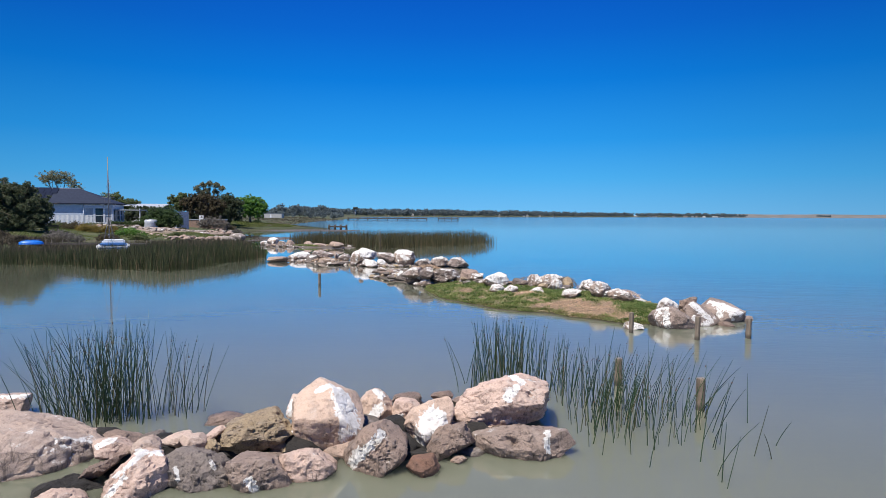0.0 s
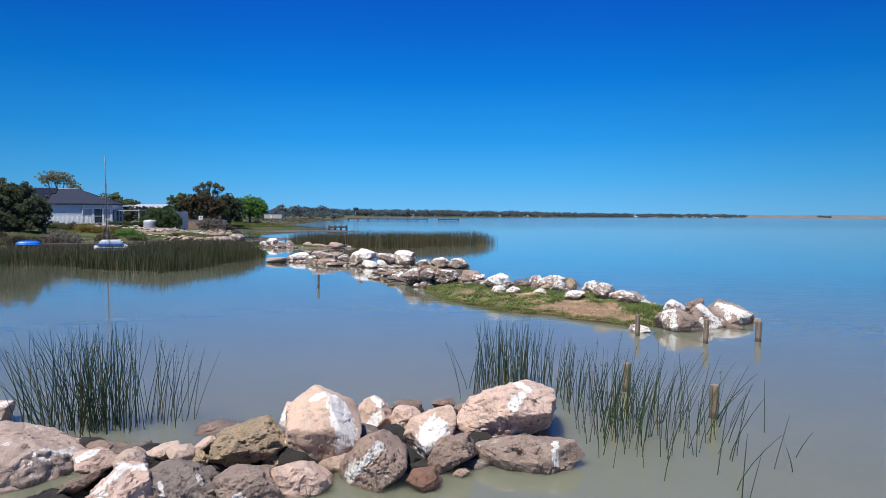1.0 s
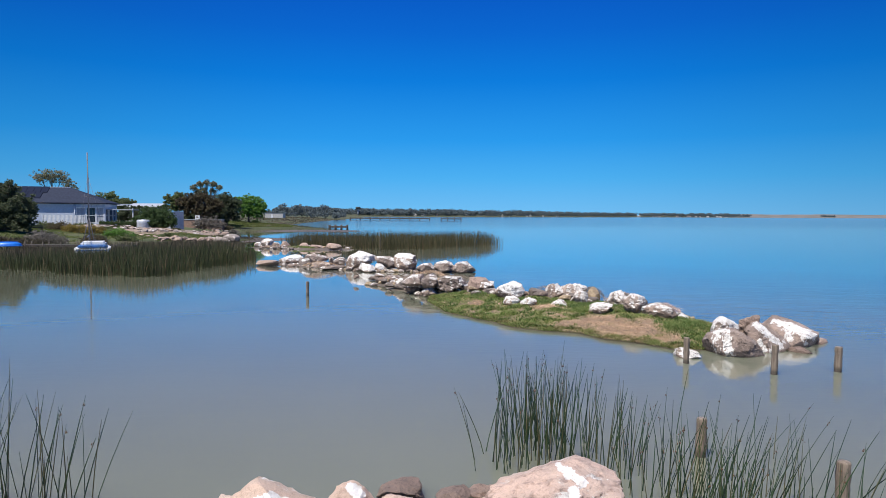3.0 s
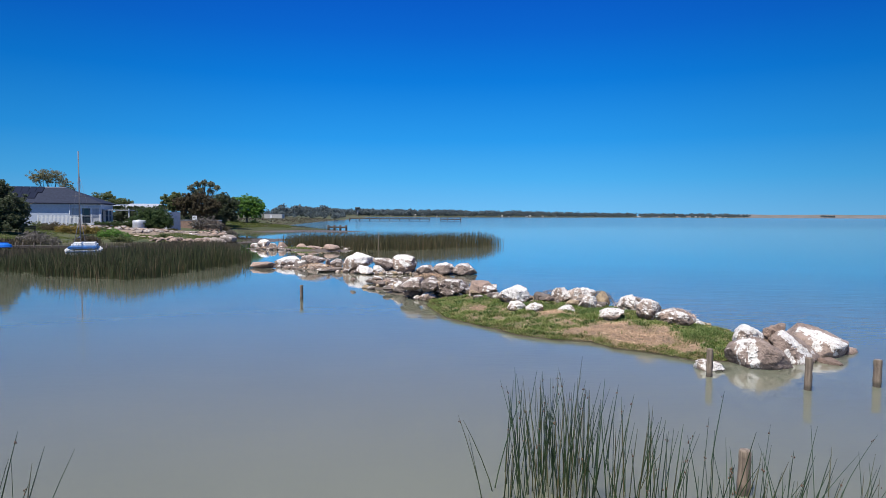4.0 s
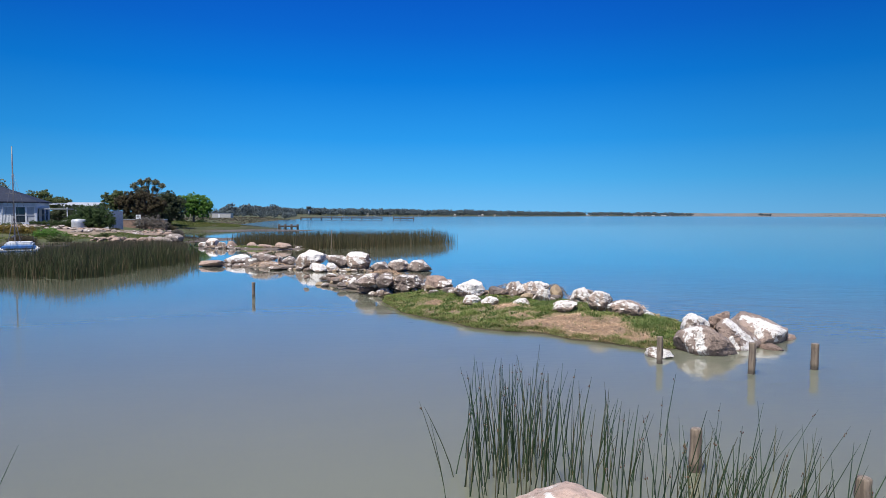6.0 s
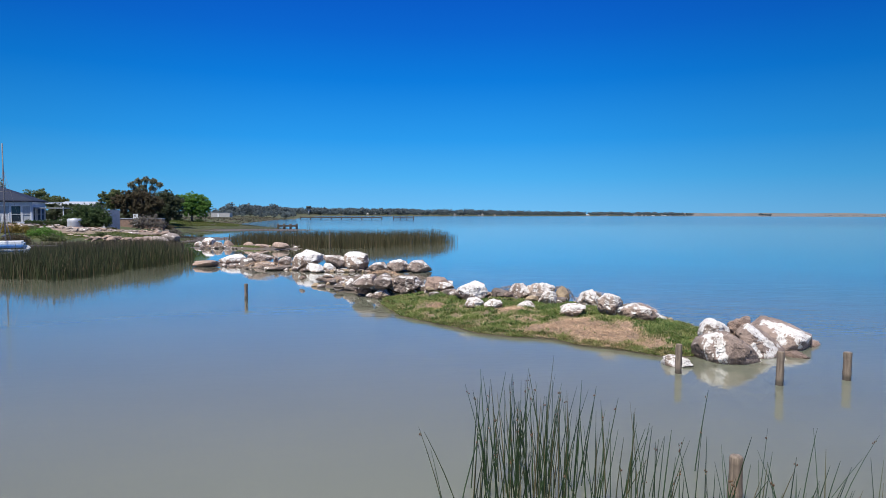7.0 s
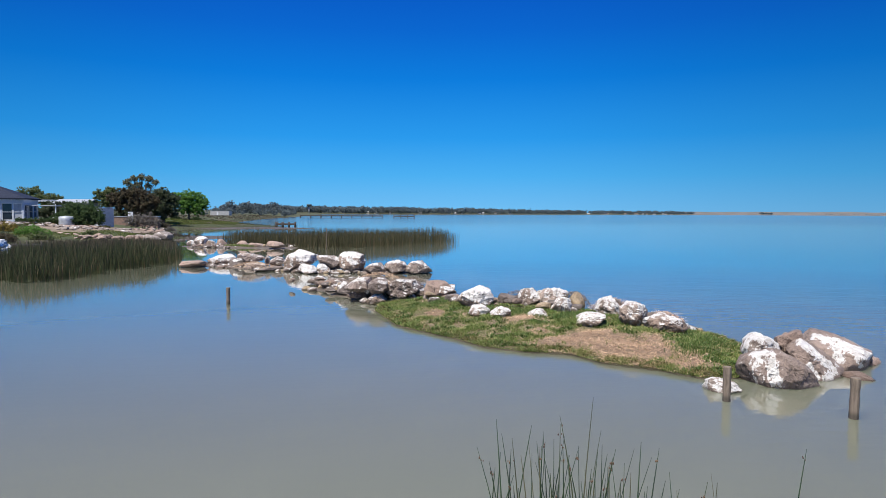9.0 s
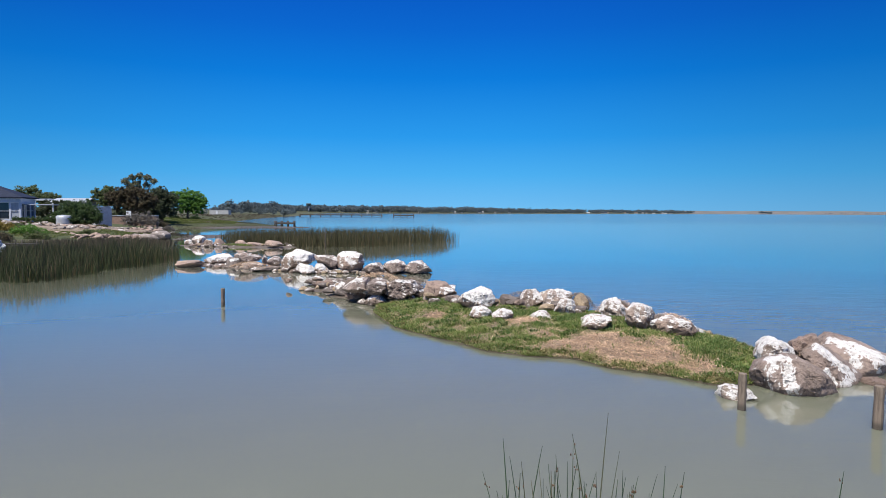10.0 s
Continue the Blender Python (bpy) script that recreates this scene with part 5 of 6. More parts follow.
for cx, cy, r, n in ((1.5, 29.0, 0.6, 900), (2.5, 26.0, 0.5, 900), (3.4, 26.0, 0.5, 900), (5.0, 25.4, 0.6, 1400), (4.6, 24.9, 0.5, 1100), (5.9, 24.2, 0.5, 900), (6.9, 23.6, 0.7, 1500), (7.1, 22.2, 0.6, 1300), (6.4, 21.4, 0.5, 800),
                     (1.0, 27.9, 0.5, 700), (6.9, 20.4, 0.35, 500)):
    tx.append(rng.normal(cx, r * 0.5, n))
    ty.append(rng.normal(cy, r * 0.4, n))
x, y = np.concatenate(tx), np.concatenate(ty)
blades("grass_tufts", x, y, isle_height(x, y) - 0.02, rng.uniform(0.06, 0.2, len(x)), 0.014, 0.7, HERB, rng, "taller green grass tufts between the rocks", "grass")
x, y = scatter([(-16, 66.0), (-13.5, 65.0), (-12, 66.6), (-15, 67.8)], 2500, rng)
blades("island_grass", x, y, x * 0 + 0.12, rng.uniform(0.1, 0.25, len(x)), 0.03, 0.4, GRASS, rng, "green grass on a far mud bank", "grass")


# ---- nests ----
def nest(x, y, z, r, h, seed):
    """A trampled mound of dry stalks, each stalk a thin bent strip."""
    rng = np.random.default_rng(seed)
    n = 1500
    d, a = r * np.sqrt(rng.random(n)), rng.uniform(0, 6.283, n)
    px, py = x + d * np.cos(a), y + d * np.sin(a)
    pz = z + h * (1 - (d / r) ** 2) + rng.uniform(-0.03, 0.05, n)
    return blades("nest", px, py, pz, rng.uniform(0.01, 0.05, n), 0.014, 5.0, STRAW if seed % 2 else TWIGS, rng, "flattened brown nest mound of dry stalks among the rocks", "nest")


TWIGS = blade_material("nest_twigs", (0.1, 0.075, 0.052), (0.18, 0.135, 0.095), (0.32, 0.25, 0.18), 0.85, 0.05)
for i, (nx, ny, nz, r, h) in enumerate(((-1.5, 33.0, 0.35, 0.9, 0.25), (-0.5, 31.9, 0.3, 0.8, 0.25), (0.3, 33.2, 0.35, 0.9, 0.25), (-0.9, 34.4, 0.4, 0.9, 0.3), (5.3, 26.9, 0.4, 0.5, 0.4), (6.2, 26.2, 0.35, 0.6, 0.35),
                                        (3.9, 28.3, 0.35, 0.8, 0.3), (7.3, 25.1, 0.2, 0.6, 0.25), (-5.8, 42.4, 0.3, 1.0, 0.3), (-8.0, 42.5, 0.25, 1.1, 0.25), (1.3, 30.3, 0.3, 0.7, 0.2))):
    nest(nx, ny, nz, r, h, 300 + i)


# ---- reed beds ----
STUBBLE = blade_material("reed_stubble", (0.05, 0.045, 0.03), (0.09, 0.075, 0.05), (0.15, 0.12, 0.08), 0.8, 0.1)


def reed_bed(poly, count, h0, h1, seed, label, west=1.0, leaf=REED_FAR):
    rng = np.random.default_rng(seed)
    x, y = scatter(poly, count, rng)
    _, d = inside(poly, x, y)
    keep = rng.random(len(x)) < (smooth(d + 0.7 * waves(x, y, 1.6, seed), -0.2, 1.0) * 0.9 + 0.1) * (0.35 + 0.65 * smooth(waves(x, y, 0.8, seed + 3), -0.7, 0.3))
    x, y, d = x[keep], y[keep], d[keep]
    h = (h0 + (h1 - h0) * rng.beta(1.5, 2.3, len(x))) * (west + (1 - west) * smooth(x, -30, -20)) * (0.82 + 0.18 * smooth(d, 0, 2)) * (1 + 0.16 * waves(x, y, 4, seed + 1) + 0.16 * waves(x, y, 0.9, seed + 2))
    return blades("reed_bed", x, y, np.maximum(land_height(x, y), -0.05), h, 0.026, 0.19, leaf, rng, label, "reeds")


reed_bed([(-14.2, 50.0), (-14.3, 46.5), (-15.3, 43.4), (-15.4, 39.5), (-15.7, 37.7), (-16.8, 37.0), (-18.6, 37.6), (-22, 38.6), (-24.5, 40.8), (-29.5, 41.1), (-42, 40.5),
          (-44, 44.5), (-33, 46), (-27, 47), (-22, 49.5), (-18, 53), (-15.2, 52.5)], 46000, 0.6, 2.0, 41, "dense dark green reed bed along the shore", 0.72, REED_SHORE)
reed_bed([(-44, 47), (-33, 48), (-27, 50), (-22, 54), (-19, 60), (-22, 72), (-26.5, 78), (-32.5, 75.5), (-37, 65), (-42, 57), (-50, 50)], 34000, 0.25, 1.0, 42, "dense stubble of dark broken reeds in the shallows", 1.0, STUBBLE)
reed_bed([(-30, 78), (-25, 79), (-22.5, 84), (-24, 91), (-29, 96), (-32, 90)], 5000, 0.15, 0.5, 45, "sparse brown twigs on the mud", 1.0, STUBBLE)
reed_bed([(-38, 118), (-33, 131), (-27, 142), (-24, 150), (-32, 160), (-46, 190), (-62, 190), (-52, 150), (-42, 128)], 14000, 0.2, 0.55, 44, "low brown reeds and samphire at the shore")
reed_bed([(-13.8, 68), (-9, 65), (-4.8, 64.3), (0.5, 68.5), (4.5, 73.5), (7.2, 78), (6.0, 80), (-1, 78), (-9, 76), (-17, 78), (-19, 73)], 17000, 1.5, 2.15, 43, "olive-brown reed bed standing out in the lake")


# small stones filling the spits
rng = np.random.default_rng(82)
heap = {"brown": [], "guano2": [], "rugged": [], "marled": [], "dark": []}
for i in range(760):
    which = i % 6
    if which < 2:
        sx = rng.uniform(-12.6, 1.2)
        sy, top = 41.9 - min(sx + 4, 0) * 0.58 + rng.normal(0, 0.45), 0.14
    elif which < 4:
        u = rng.uniform(-2.8, 2.6)
        sx, sy, top = -1.2 + u * 0.64 + rng.normal(0, 0.75), 33.4 - u * 0.76 + rng.normal(0, 0.75), 0.3
    elif which == 4:
        sx, sy, top = rng.uniform(-19, -9.5), 66.6 + rng.normal(0, 0.7), 0.25
    else:
        u = rng.random()
        sx, sy = 1.0 + 7.6 * u + rng.normal(0, 0.4), 29.2 - 4.9 * u + rng.normal(0, 0.4)
        top = float(isle_height(np.array([sx]), np.array([sy]))[0]) + 0.12
    heap[("brown", "guano2", "dark", "marled", "rugged", "marled", "dark")[i % 7]].append((sx, sy, top * rng.uniform(0.5, 1.4), rng.uniform(0.14, 0.5), 700 + i % 400))
for kind, word in (("brown", "brown"), ("guano2", "half-whitened brown"), ("rugged", "yellow-brown"), ("marled", "lime-splashed dark"), ("dark", "dark grey")):
    rubble("rubble", heap[kind], kind, "small " + word + " stones between the boulders of the spit")


# ---- trees and bushes ----
def leaf_cloud(blobs, count, size, rng, squash=0.8):
    """Leaf sprays over and inside uneven blobs (x, y, z, radius)."""
    blobs = np.asarray(blobs, float)
    pick = rng.choice(len(blobs), count, p=blobs[:, 3] ** 2 / (blobs[:, 3] ** 2).sum())
    d = rng.normal(size=(count, 3))
    d /= np.linalg.norm(d, axis=1)[:, None]
    lump = 1 + 0.22 * np.sin(d[:, 0] * 5 + pick) * np.sin(d[:, 1] * 6 + pick * 2) + 0.15 * np.sin(d[:, 2] * 9 + pick * 3)
    r = blobs[pick, 3] * lump * rng.uniform(0.5, 1.05, count) ** 0.5
    c = blobs[pick, :3] + d * r[:, None] * (1, 1, squash)
    u = rng.normal(size=(count, 3))
    u /= np.linalg.norm(u, axis=1)[:, None]
    v = np.cross(u, d + 0.4 * rng.normal(size=(count, 3)))
    v /= np.linalg.norm(v, axis=1)[:, None] + 1e-9
    s = size * rng.uniform(0.5, 1.3, count)[:, None]
    a, b = u * s, v * s * 0.5
    verts = np.stack((c - a, c - b * 0.9 + a * 0.1, c + a, c + b), 1).reshape(-1, 3)
    return verts, (np.arange(count)[:, None] * 4 + np.array([0, 1, 2, 3])).tolist()


def tree(x, y, blobs, count, size, leaf, seed, label, name="tree", trunk=0.25, category="tree", base=None):
    """blobs: leaf masses relative to the foot. Trunk and limbs reach into them."""
    rng = np.random.default_rng(seed)
    z = ground_at(x, y) if base is None else base
    root = thing(name, x, y, z, 0, label, category)
    blobs = np.asarray(blobs, float)
    if name == "tree" and y > 90:
        blobs[:, 2] += 0.5
    mid = blobs[:, :3].mean(0)
    bm = bmesh.new()
    fork = Vector((mid[0] * 0.4, mid[1] * 0.4, max(0.4, mid[2] * 0.4)))
    tube(bm, [(0, 0, -0.3), (fork.x * 0.3, fork.y * 0.3, fork.z * 0.5), fork], [trunk * 1.25, trunk, trunk * 0.8], 8)
    part("trunk", bm, BARK, root)
    for b in blobs:
        bm = bmesh.new()
        end = Vector(b[:3])
        bend = fork.lerp(end, 0.5) + Vector(rng.normal(0, 0.12 * b[3], 3))
        tube(bm, [fork, bend, end], [trunk * 0.6, trunk * 0.38, trunk * 0.12], 6)
        for _ in range(3):
            tip = end + Vector(rng.normal(0, 0.5 * b[3], 3))
            tube(bm, [bend, bend.lerp(tip, 0.6), tip], [trunk * 0.25, trunk * 0.15, trunk * 0.05], 5)
        part("limb", bm, BARK, root)
    # break each mass into smaller sprays, so that the outline is ragged
    small = []
    for b in blobs:
        for _ in range(30):
            d = rng.normal(size=3)
            d /= np.linalg.norm(d)
            small.append((*(b[:3] + d * b[3] * rng.uniform(0.55, 1.15) * np.array((1, 1, 0.8))), b[3] * rng.uniform(0.08, 0.3)))
        small.append((*b[:3], b[3] * 0.6))
    for b in blobs:
        for _ in range(60):
            d = rng.normal(size=3)
            d /= np.linalg.norm(d)
            small.append((*(b[:3] + d * b[3] * rng.uniform(0.4, 1.3) * np.array((1, 1, 0.85))), b[3] * rng.uniform(0.08, 0.2)))
    verts, faces = leaf_cloud(small, int(count * 3.6), size * 0.6, rng)
    crown = new("crown", raw_mesh("crown", verts, faces, leaf))
    crown.parent = root
    return root


# shore house garden
tree(-48.9, 71.5, [(-1.5, 0, 2.0, 2.0), (1.5, 0.3, 1.9, 1.8), (0.5, 0.2, 3.7, 1.7), (-2.6, 0, 4.0, 1.8), (2.5, -0.3, 1.1, 1.2), (1.7, 0.6, 3.2, 1.4), (0.2, -0.8, 1.0, 1.3), (2.2, 0, 2.3, 1.3), (-0.8, 0, 4.5, 1.2), (0.8, 0.2, 4.9, 0.8)], 18000, 0.18, LEAF_DARK, 51,
     "dense dark green coastal tree beside the lawn", trunk=0.3)
tree(-55.6, 73, [(0, 0, 2.4, 2.4), (2.2, 0.2, 4.4, 2.0), (-2, 0, 4.4, 2.2), (2.4, 0, 1.6, 1.8)], 12000, 0.18, LEAF_DARK, 52, "dense dark green coastal tree at the lawn's edge", trunk=0.3)
tree(-93.8, 150, [(-2.2, 0, 9.8, 1.7), (0.2, 0, 10.3, 1.9), (2.6, 0.4, 9.8, 1.6), (4.6, 0, 8.3, 1.2), (6.0, 0, 7.2, 0.9)], 2600, 0.22, LEAF_GUM, 53, "tall thin-crowned gum tree behind the house", trunk=0.25)
tree(-45.0, 99.5, [(-1.6, 0, 1.2, 1.3), (0, 0, 1.7, 1.6), (1.5, 0, 1.2, 1.4), (2.4, -0.2, 0.6, 0.9), (-0.9, -0.8, 0.6, 1.3), (0.9, -0.8, 0.6, 1.3), (-2.6, -0.3, 0.5, 1.0), (2.2, -0.6, 0.4, 1.0)], 12000, 0.14, LEAF_BUSH, 54,
     "large rounded dark green bush by the terrace", "bush", 0.12, "bush", base=1.75)
tree(-75, 140, [(-1.5, 0, 4.2, 1.8), (1.2, 0, 4.4, 1.8), (3.4, 0, 3.6, 1.4)], 4500, 0.22, LEAF_OLIVE, 55, "round green tree behind the house")
tree(-69.5, 137, [(-1, 0, 3.4, 1.4), (1, 0, 3.6, 1.3)], 3000, 0.2, LEAF_OLIVE, 56, "small green tree behind the terrace")
tree(-55.6, 131, [(-1.2, 0, 4.4, 1.2), (0.8, 0, 4.9, 1.3), (0, 0, 3.2, 1.4), (1.8, 0, 3.4, 1.0)], 7000, 0.2, LEAF_OLIVE, 57, "dark green spreading tree on the shore")
tree(-50.2, 133, [(-2.4, 0, 7.4, 0.75), (-1.2, 0.2, 8.1, 0.7), (0.3, 0, 8.4, 0.75), (1.7, 0, 8.0, 0.7), (2.9, 0, 7.3, 0.65), (-0.2, 0, 7.0, 0.6), (1.4, 0.3, 6.7, 0.6), (-1.6, 0, 6.4, 0.8)], 2600, 0.2, LEAF_GUM, 58,
     "tall gum tree with a thin ragged crown", trunk=0.28)
tree(-49.2, 127, [(-3.4, 0, 4.4, 1.1), (-1.6, 0, 5.1, 1.3), (0.4, 0, 5.3, 1.2), (2.2, 0, 4.8, 1.2), (3.6, 0, 4.0, 1.1), (-2.4, 0, 3.1, 1.3), (0.2, 0, 3.4, 1.4), (2.4, 0, 3.0, 1.3)], 13000, 0.2, LEAF_RUST, 59, "broad rusty-brown flowering tree on the shore", trunk=0.3)
tree(-52.4, 135, [(-1.2, 0, 4.4, 1.4), (1.0, 0, 5.4, 1.4), (0, 0, 2.6, 1.7)], 6500, 0.2, LEAF_OLIVE, 64, "olive green tree among others on the shore")
tree(-45.2, 131, [(0, 0, 5.6, 1.4), (-1.3, 0, 4.7, 1.3), (1.4, 0, 4.5, 1.4), (0, 0, 3.0, 1.8), (1.6, 0.3, 2.6, 1.4)], 9000, 0.2, LEAF_DARK, 60, "dark green rounded tree on the shore")
tree(-47.2, 136, [(-0.8, 0, 5.0, 1.3), (0.9, 0, 3.8, 1.5), (0, 0, 2.2, 1.7)], 6000, 0.2, LEAF_OLIVE, 65, "dull green tree behind the rusty-brown one")
# undergrowth added to stand for the dark shade at the grove's foot
tree(-50.0, 129.5, [(-4.2, 0, 1.0, 1.3), (-2.2, 0.3, 1.4, 1.5), (0.2, 0, 1.5, 1.6), (2.4, 0.2, 1.5, 1.5), (4.6, 0, 1.3, 1.4)], 9000, 0.18, LEAF_DARK, 66, "dense undergrowth added to fill the dark shade beneath the shore trees", "bush", 0.1, "bush")
# shrubs added so the camera sees only darkness and the neighbour's roof strip
tree(-57.6, 118, [(-2.6, 0, 1.5, 1.4), (-0.8, 0.3, 2.1, 1.4), (1.2, 0, 2.0, 1.5), (3.0, 0.2, 1.7, 1.4), (4.6, 0, 1.4, 1.2)], 8000, 0.18, LEAF_DARK, 68, "added dark green shrubs that screen the neighbouring house behind the carport", "bush", 0.1, "bush")
tree(-46.6, 150, [(-3.4, 0, 3.6, 1.4), (-2.4, 0, 4.3, 1.5), (-0.2, 0, 4.9, 1.5), (2.0, 0, 4.4, 1.5), (3.2, 0, 3.2, 1.3), (-0.8, 0, 2.7, 2.0), (2.0, 0, 2.2, 1.7)], 11000, 0.22, LEAF_BRIGHT, 61, "bright green leafy tree on the shore")
tree(-41.6, 112, [(-1.6, 0, 1.3, 1.2), (0.4, 0, 1.6, 1.3), (1.9, 0, 1.1, 1.0)], 5000, 0.12, LEAF_GREY, 62, "bare grey-brown twiggy shrub", "bush", 0.08, "bush")
HEDGE = [(0.8 * k, 0.0, 0.25, 0.42) for k in range(10)]
tree(-52.2, 97.3, HEDGE, 5000, 0.09, LEAF_BUSH, 67, "low clipped dark green hedge in front of the terrace", "hedge", 0.05, "hedge", base=1.75)
rng = np.random.default_rng(71)
GOLD = blade_material("leaf_gold", (0.16, 0.13, 0.03), (0.26, 0.2, 0.05), (0.36, 0.27, 0.08), 0.7, 0.3)
SHRUBS = (LEAF_RUST, SCRUB, LEAF_OLIVE, SCRUB, LEAF_DARK, LEAF_OLIVE, LEAF_GREY, SCRUB)
WORDS = ("rusty brown", "yellow-green", "olive green", "yellow-green", "dark green", "olive green", "silvery grey", "yellow-green")
for i in range(40):
    x, y = rng.uniform(-58, -43), rng.uniform(80, 94)
    if i % 4 == 3:
        x, y = rng.uniform(-52, -40), rng.uniform(97, 105)
    r = rng.uniform(0.35, 0.8)
    tree(x, y, [(-0.8 * r, 0, 0.2 * r, 0.6 * r), (0.8 * r, 0.1, 0.25 * r, 0.6 * r), (0, 0, 0.35 * r, 0.6 * r), (0.2 * r, -0.5 * r, 0.15 * r, 0.5 * r)], 800, 0.1, SHRUBS[i % 8], 70 + i,
         "low " + WORDS[i % 8] + " shrub in the shore garden", "bush", 0.04, "bush")
for i, (x, y, r, m, word) in enumerate(((-40.4, 66, 1.1, LEAF_GREY, "bare grey twiggy"), (-42.6, 68, 0.8, LEAF_GREY, "bare grey twiggy"), (-38.6, 76, 1.0, LEAF_BRIGHT, "bright green leafy"), (-44.4, 77, 0.95, GOLD, "yellow-flowering"),
                                        (-42.3, 78, 0.85, GOLD, "yellow-flowering"), (-47.2, 79, 1.0, LEAF_RUST, "rusty brown"), (-40.6, 79, 0.8, LEAF_RUST, "rusty brown"), (-52.0, 76, 1.1, LEAF_DARK, "dark green"),
                                        (-47.5, 66, 0.7, STUBBLE, "dark brown"), (-45.5, 63.5, 0.6, STUBBLE, "dark brown"), (-42.0, 61.5, 0.6, STUBBLE, "dark brown"), (-37.5, 69, 0.8, LEAF_RUST, "rusty brown"),
                                        (-36.0, 73, 0.7, LEAF_OLIVE, "olive green"), (-39.0, 72, 0.7, LEAF_DARK, "dark green"), (-49.8, 80, 0.9, LEAF_OLIVE, "olive green"), (-34.0, 79, 0.6, LEAF_OLIVE, "olive green"))):
    tree(x, y, [(-0.8 * r, 0, 0.25 * r, 0.7 * r), (0.8 * r, 0.1, 0.3 * r, 0.7 * r), (0, 0, 0.5 * r, 0.7 * r), (1.5 * r, 0, 0.15 * r, 0.5 * r)], 1600, 0.1, m, 160 + i, word + " shrub below the house", "bush", 0.05, "bush")
for i, (x, y, r, m) in enumerate(((-44.7, 149, 0.8, LEAF_BUSH), (-37.6, 113, 0.7, LEAF_GREY), (-49.6, 150, 0.8, LEAF_BUSH), (-42, 122, 0.9, LEAF_RUST), (-52.5, 122, 1.0, LEAF_OLIVE))):
    tree(x, y, [(-0.8 * r, 0, 0.3 * r, 0.7 * r), (0.8 * r, 0.1, 0.3 * r, 0.7 * r), (0, 0, 0.6 * r, 0.7 * r)], 1200, 0.1, m, 130 + i, "low shrub at the foot of the trees", "bush", 0.05, "bush")

# lawns and rough grass
rng = np.random.default_rng(45)
for poly, count, h, leaf, word in (
        ([(-66, 66), (-48, 63.5), (-39, 67), (-40, 76), (-52, 79), (-66, 78)], 24000, 0.14, LAWN, "mown green lawn by the water"),
        ([(-40, 74), (-33, 75), (-28, 81), (-29.5, 86), (-36, 85), (-42, 82)], 10000, 0.14, LAWN, "green grass above the shore rocks"),
        ([(-60, 136), (-44, 134), (-35, 145), (-38, 165), (-60, 170)], 40000, 0.35, LAWN, "yellow-green lawn beyond the grove"),
        ([(-64, 56), (-50, 51), (-43, 56), (-38.5, 63), (-40, 66.5), (-48, 63), (-64, 65)], 16000, 0.7, STUBBLE, "dark brown dead herbs on the bank"),
        ([(-62, 80), (-46, 82), (-42, 88), (-52, 97), (-64, 97)], 9000, 0.25, SCRUB, "rough olive grass and herbs below the house")):
    x, y = scatter(poly, count, rng)
    keep = waves(x, y, 5, 33) > -0.7
    x, y = x[keep], y[keep]
    blades("shore_grass", x, y, land_height(x, y) - 0.02, rng.uniform(0.4, 1.0, len(x)) * h, 0.06, 0.7, leaf, rng, word, "grass")
x, y = scatter([(-47, 180), (-53, 225), (-60, 300), (-67, 370), (-70, 430), (-120, 430), (-105, 300), (-85, 190), (-62, 170)], 9000, rng)
blades("shore_grass", x, y, land_height(x, y) - 0.05, rng.uniform(0.08, 0.3, len(x)), 0.5, 1.2, STUBBLE, rng, "low brown herbs along the far shore", "grass")
TERRACE = [(-52, 88), (-44, 81.5), (-37, 82), (-30.5, 87), (-31.5, 93), (-33, 100), (-38, 107), (-46, 105), (-53, 99)]


def terrace_height(x, y):
    hit, d = inside(TERRACE, x, y)
    d = np.where(hit, d, -d) + 0.5 * waves(x, y, 3, 37)
    return land_height(x, y) + np.where(d > 0, 0.05, -0.4)


gravel = sheet("ground_terrace", np.arange(-55, -28.5, 0.5), np.arange(79, 109, 0.5), terrace_height, EARTH)
tagged(gravel, "bare tan earth of the garden terrace", "ground", kind="structure")


def garden_seat(x, y, rz):
    root = thing("garden_seat", x, y, ground_at(x, y), rz, "small brown wooden bench under the coastal tree", "bench")
    for k in range(3):
        part("slat", box(0, -0.15 + 0.15 * k, 0.43, 1.3, 0.12, 0.04, 0.01), POST_WOOD, root)
    for k in range(2):
        part("back_slat", box(0, 0.25, 0.62 + 0.17 * k, 1.3, 0.04, 0.12, 0.01), POST_WOOD, root)
    for sx in (-0.55, 0.55):
        part("leg", box(sx, -0.15, 0.2, 0.06, 0.06, 0.44), POST_WOOD, root)
        part("leg", box(sx, 0.22, 0.4, 0.06, 0.06, 0.84), POST_WOOD, root)
    return root


garden_seat(-46.4, 73.5, 20)


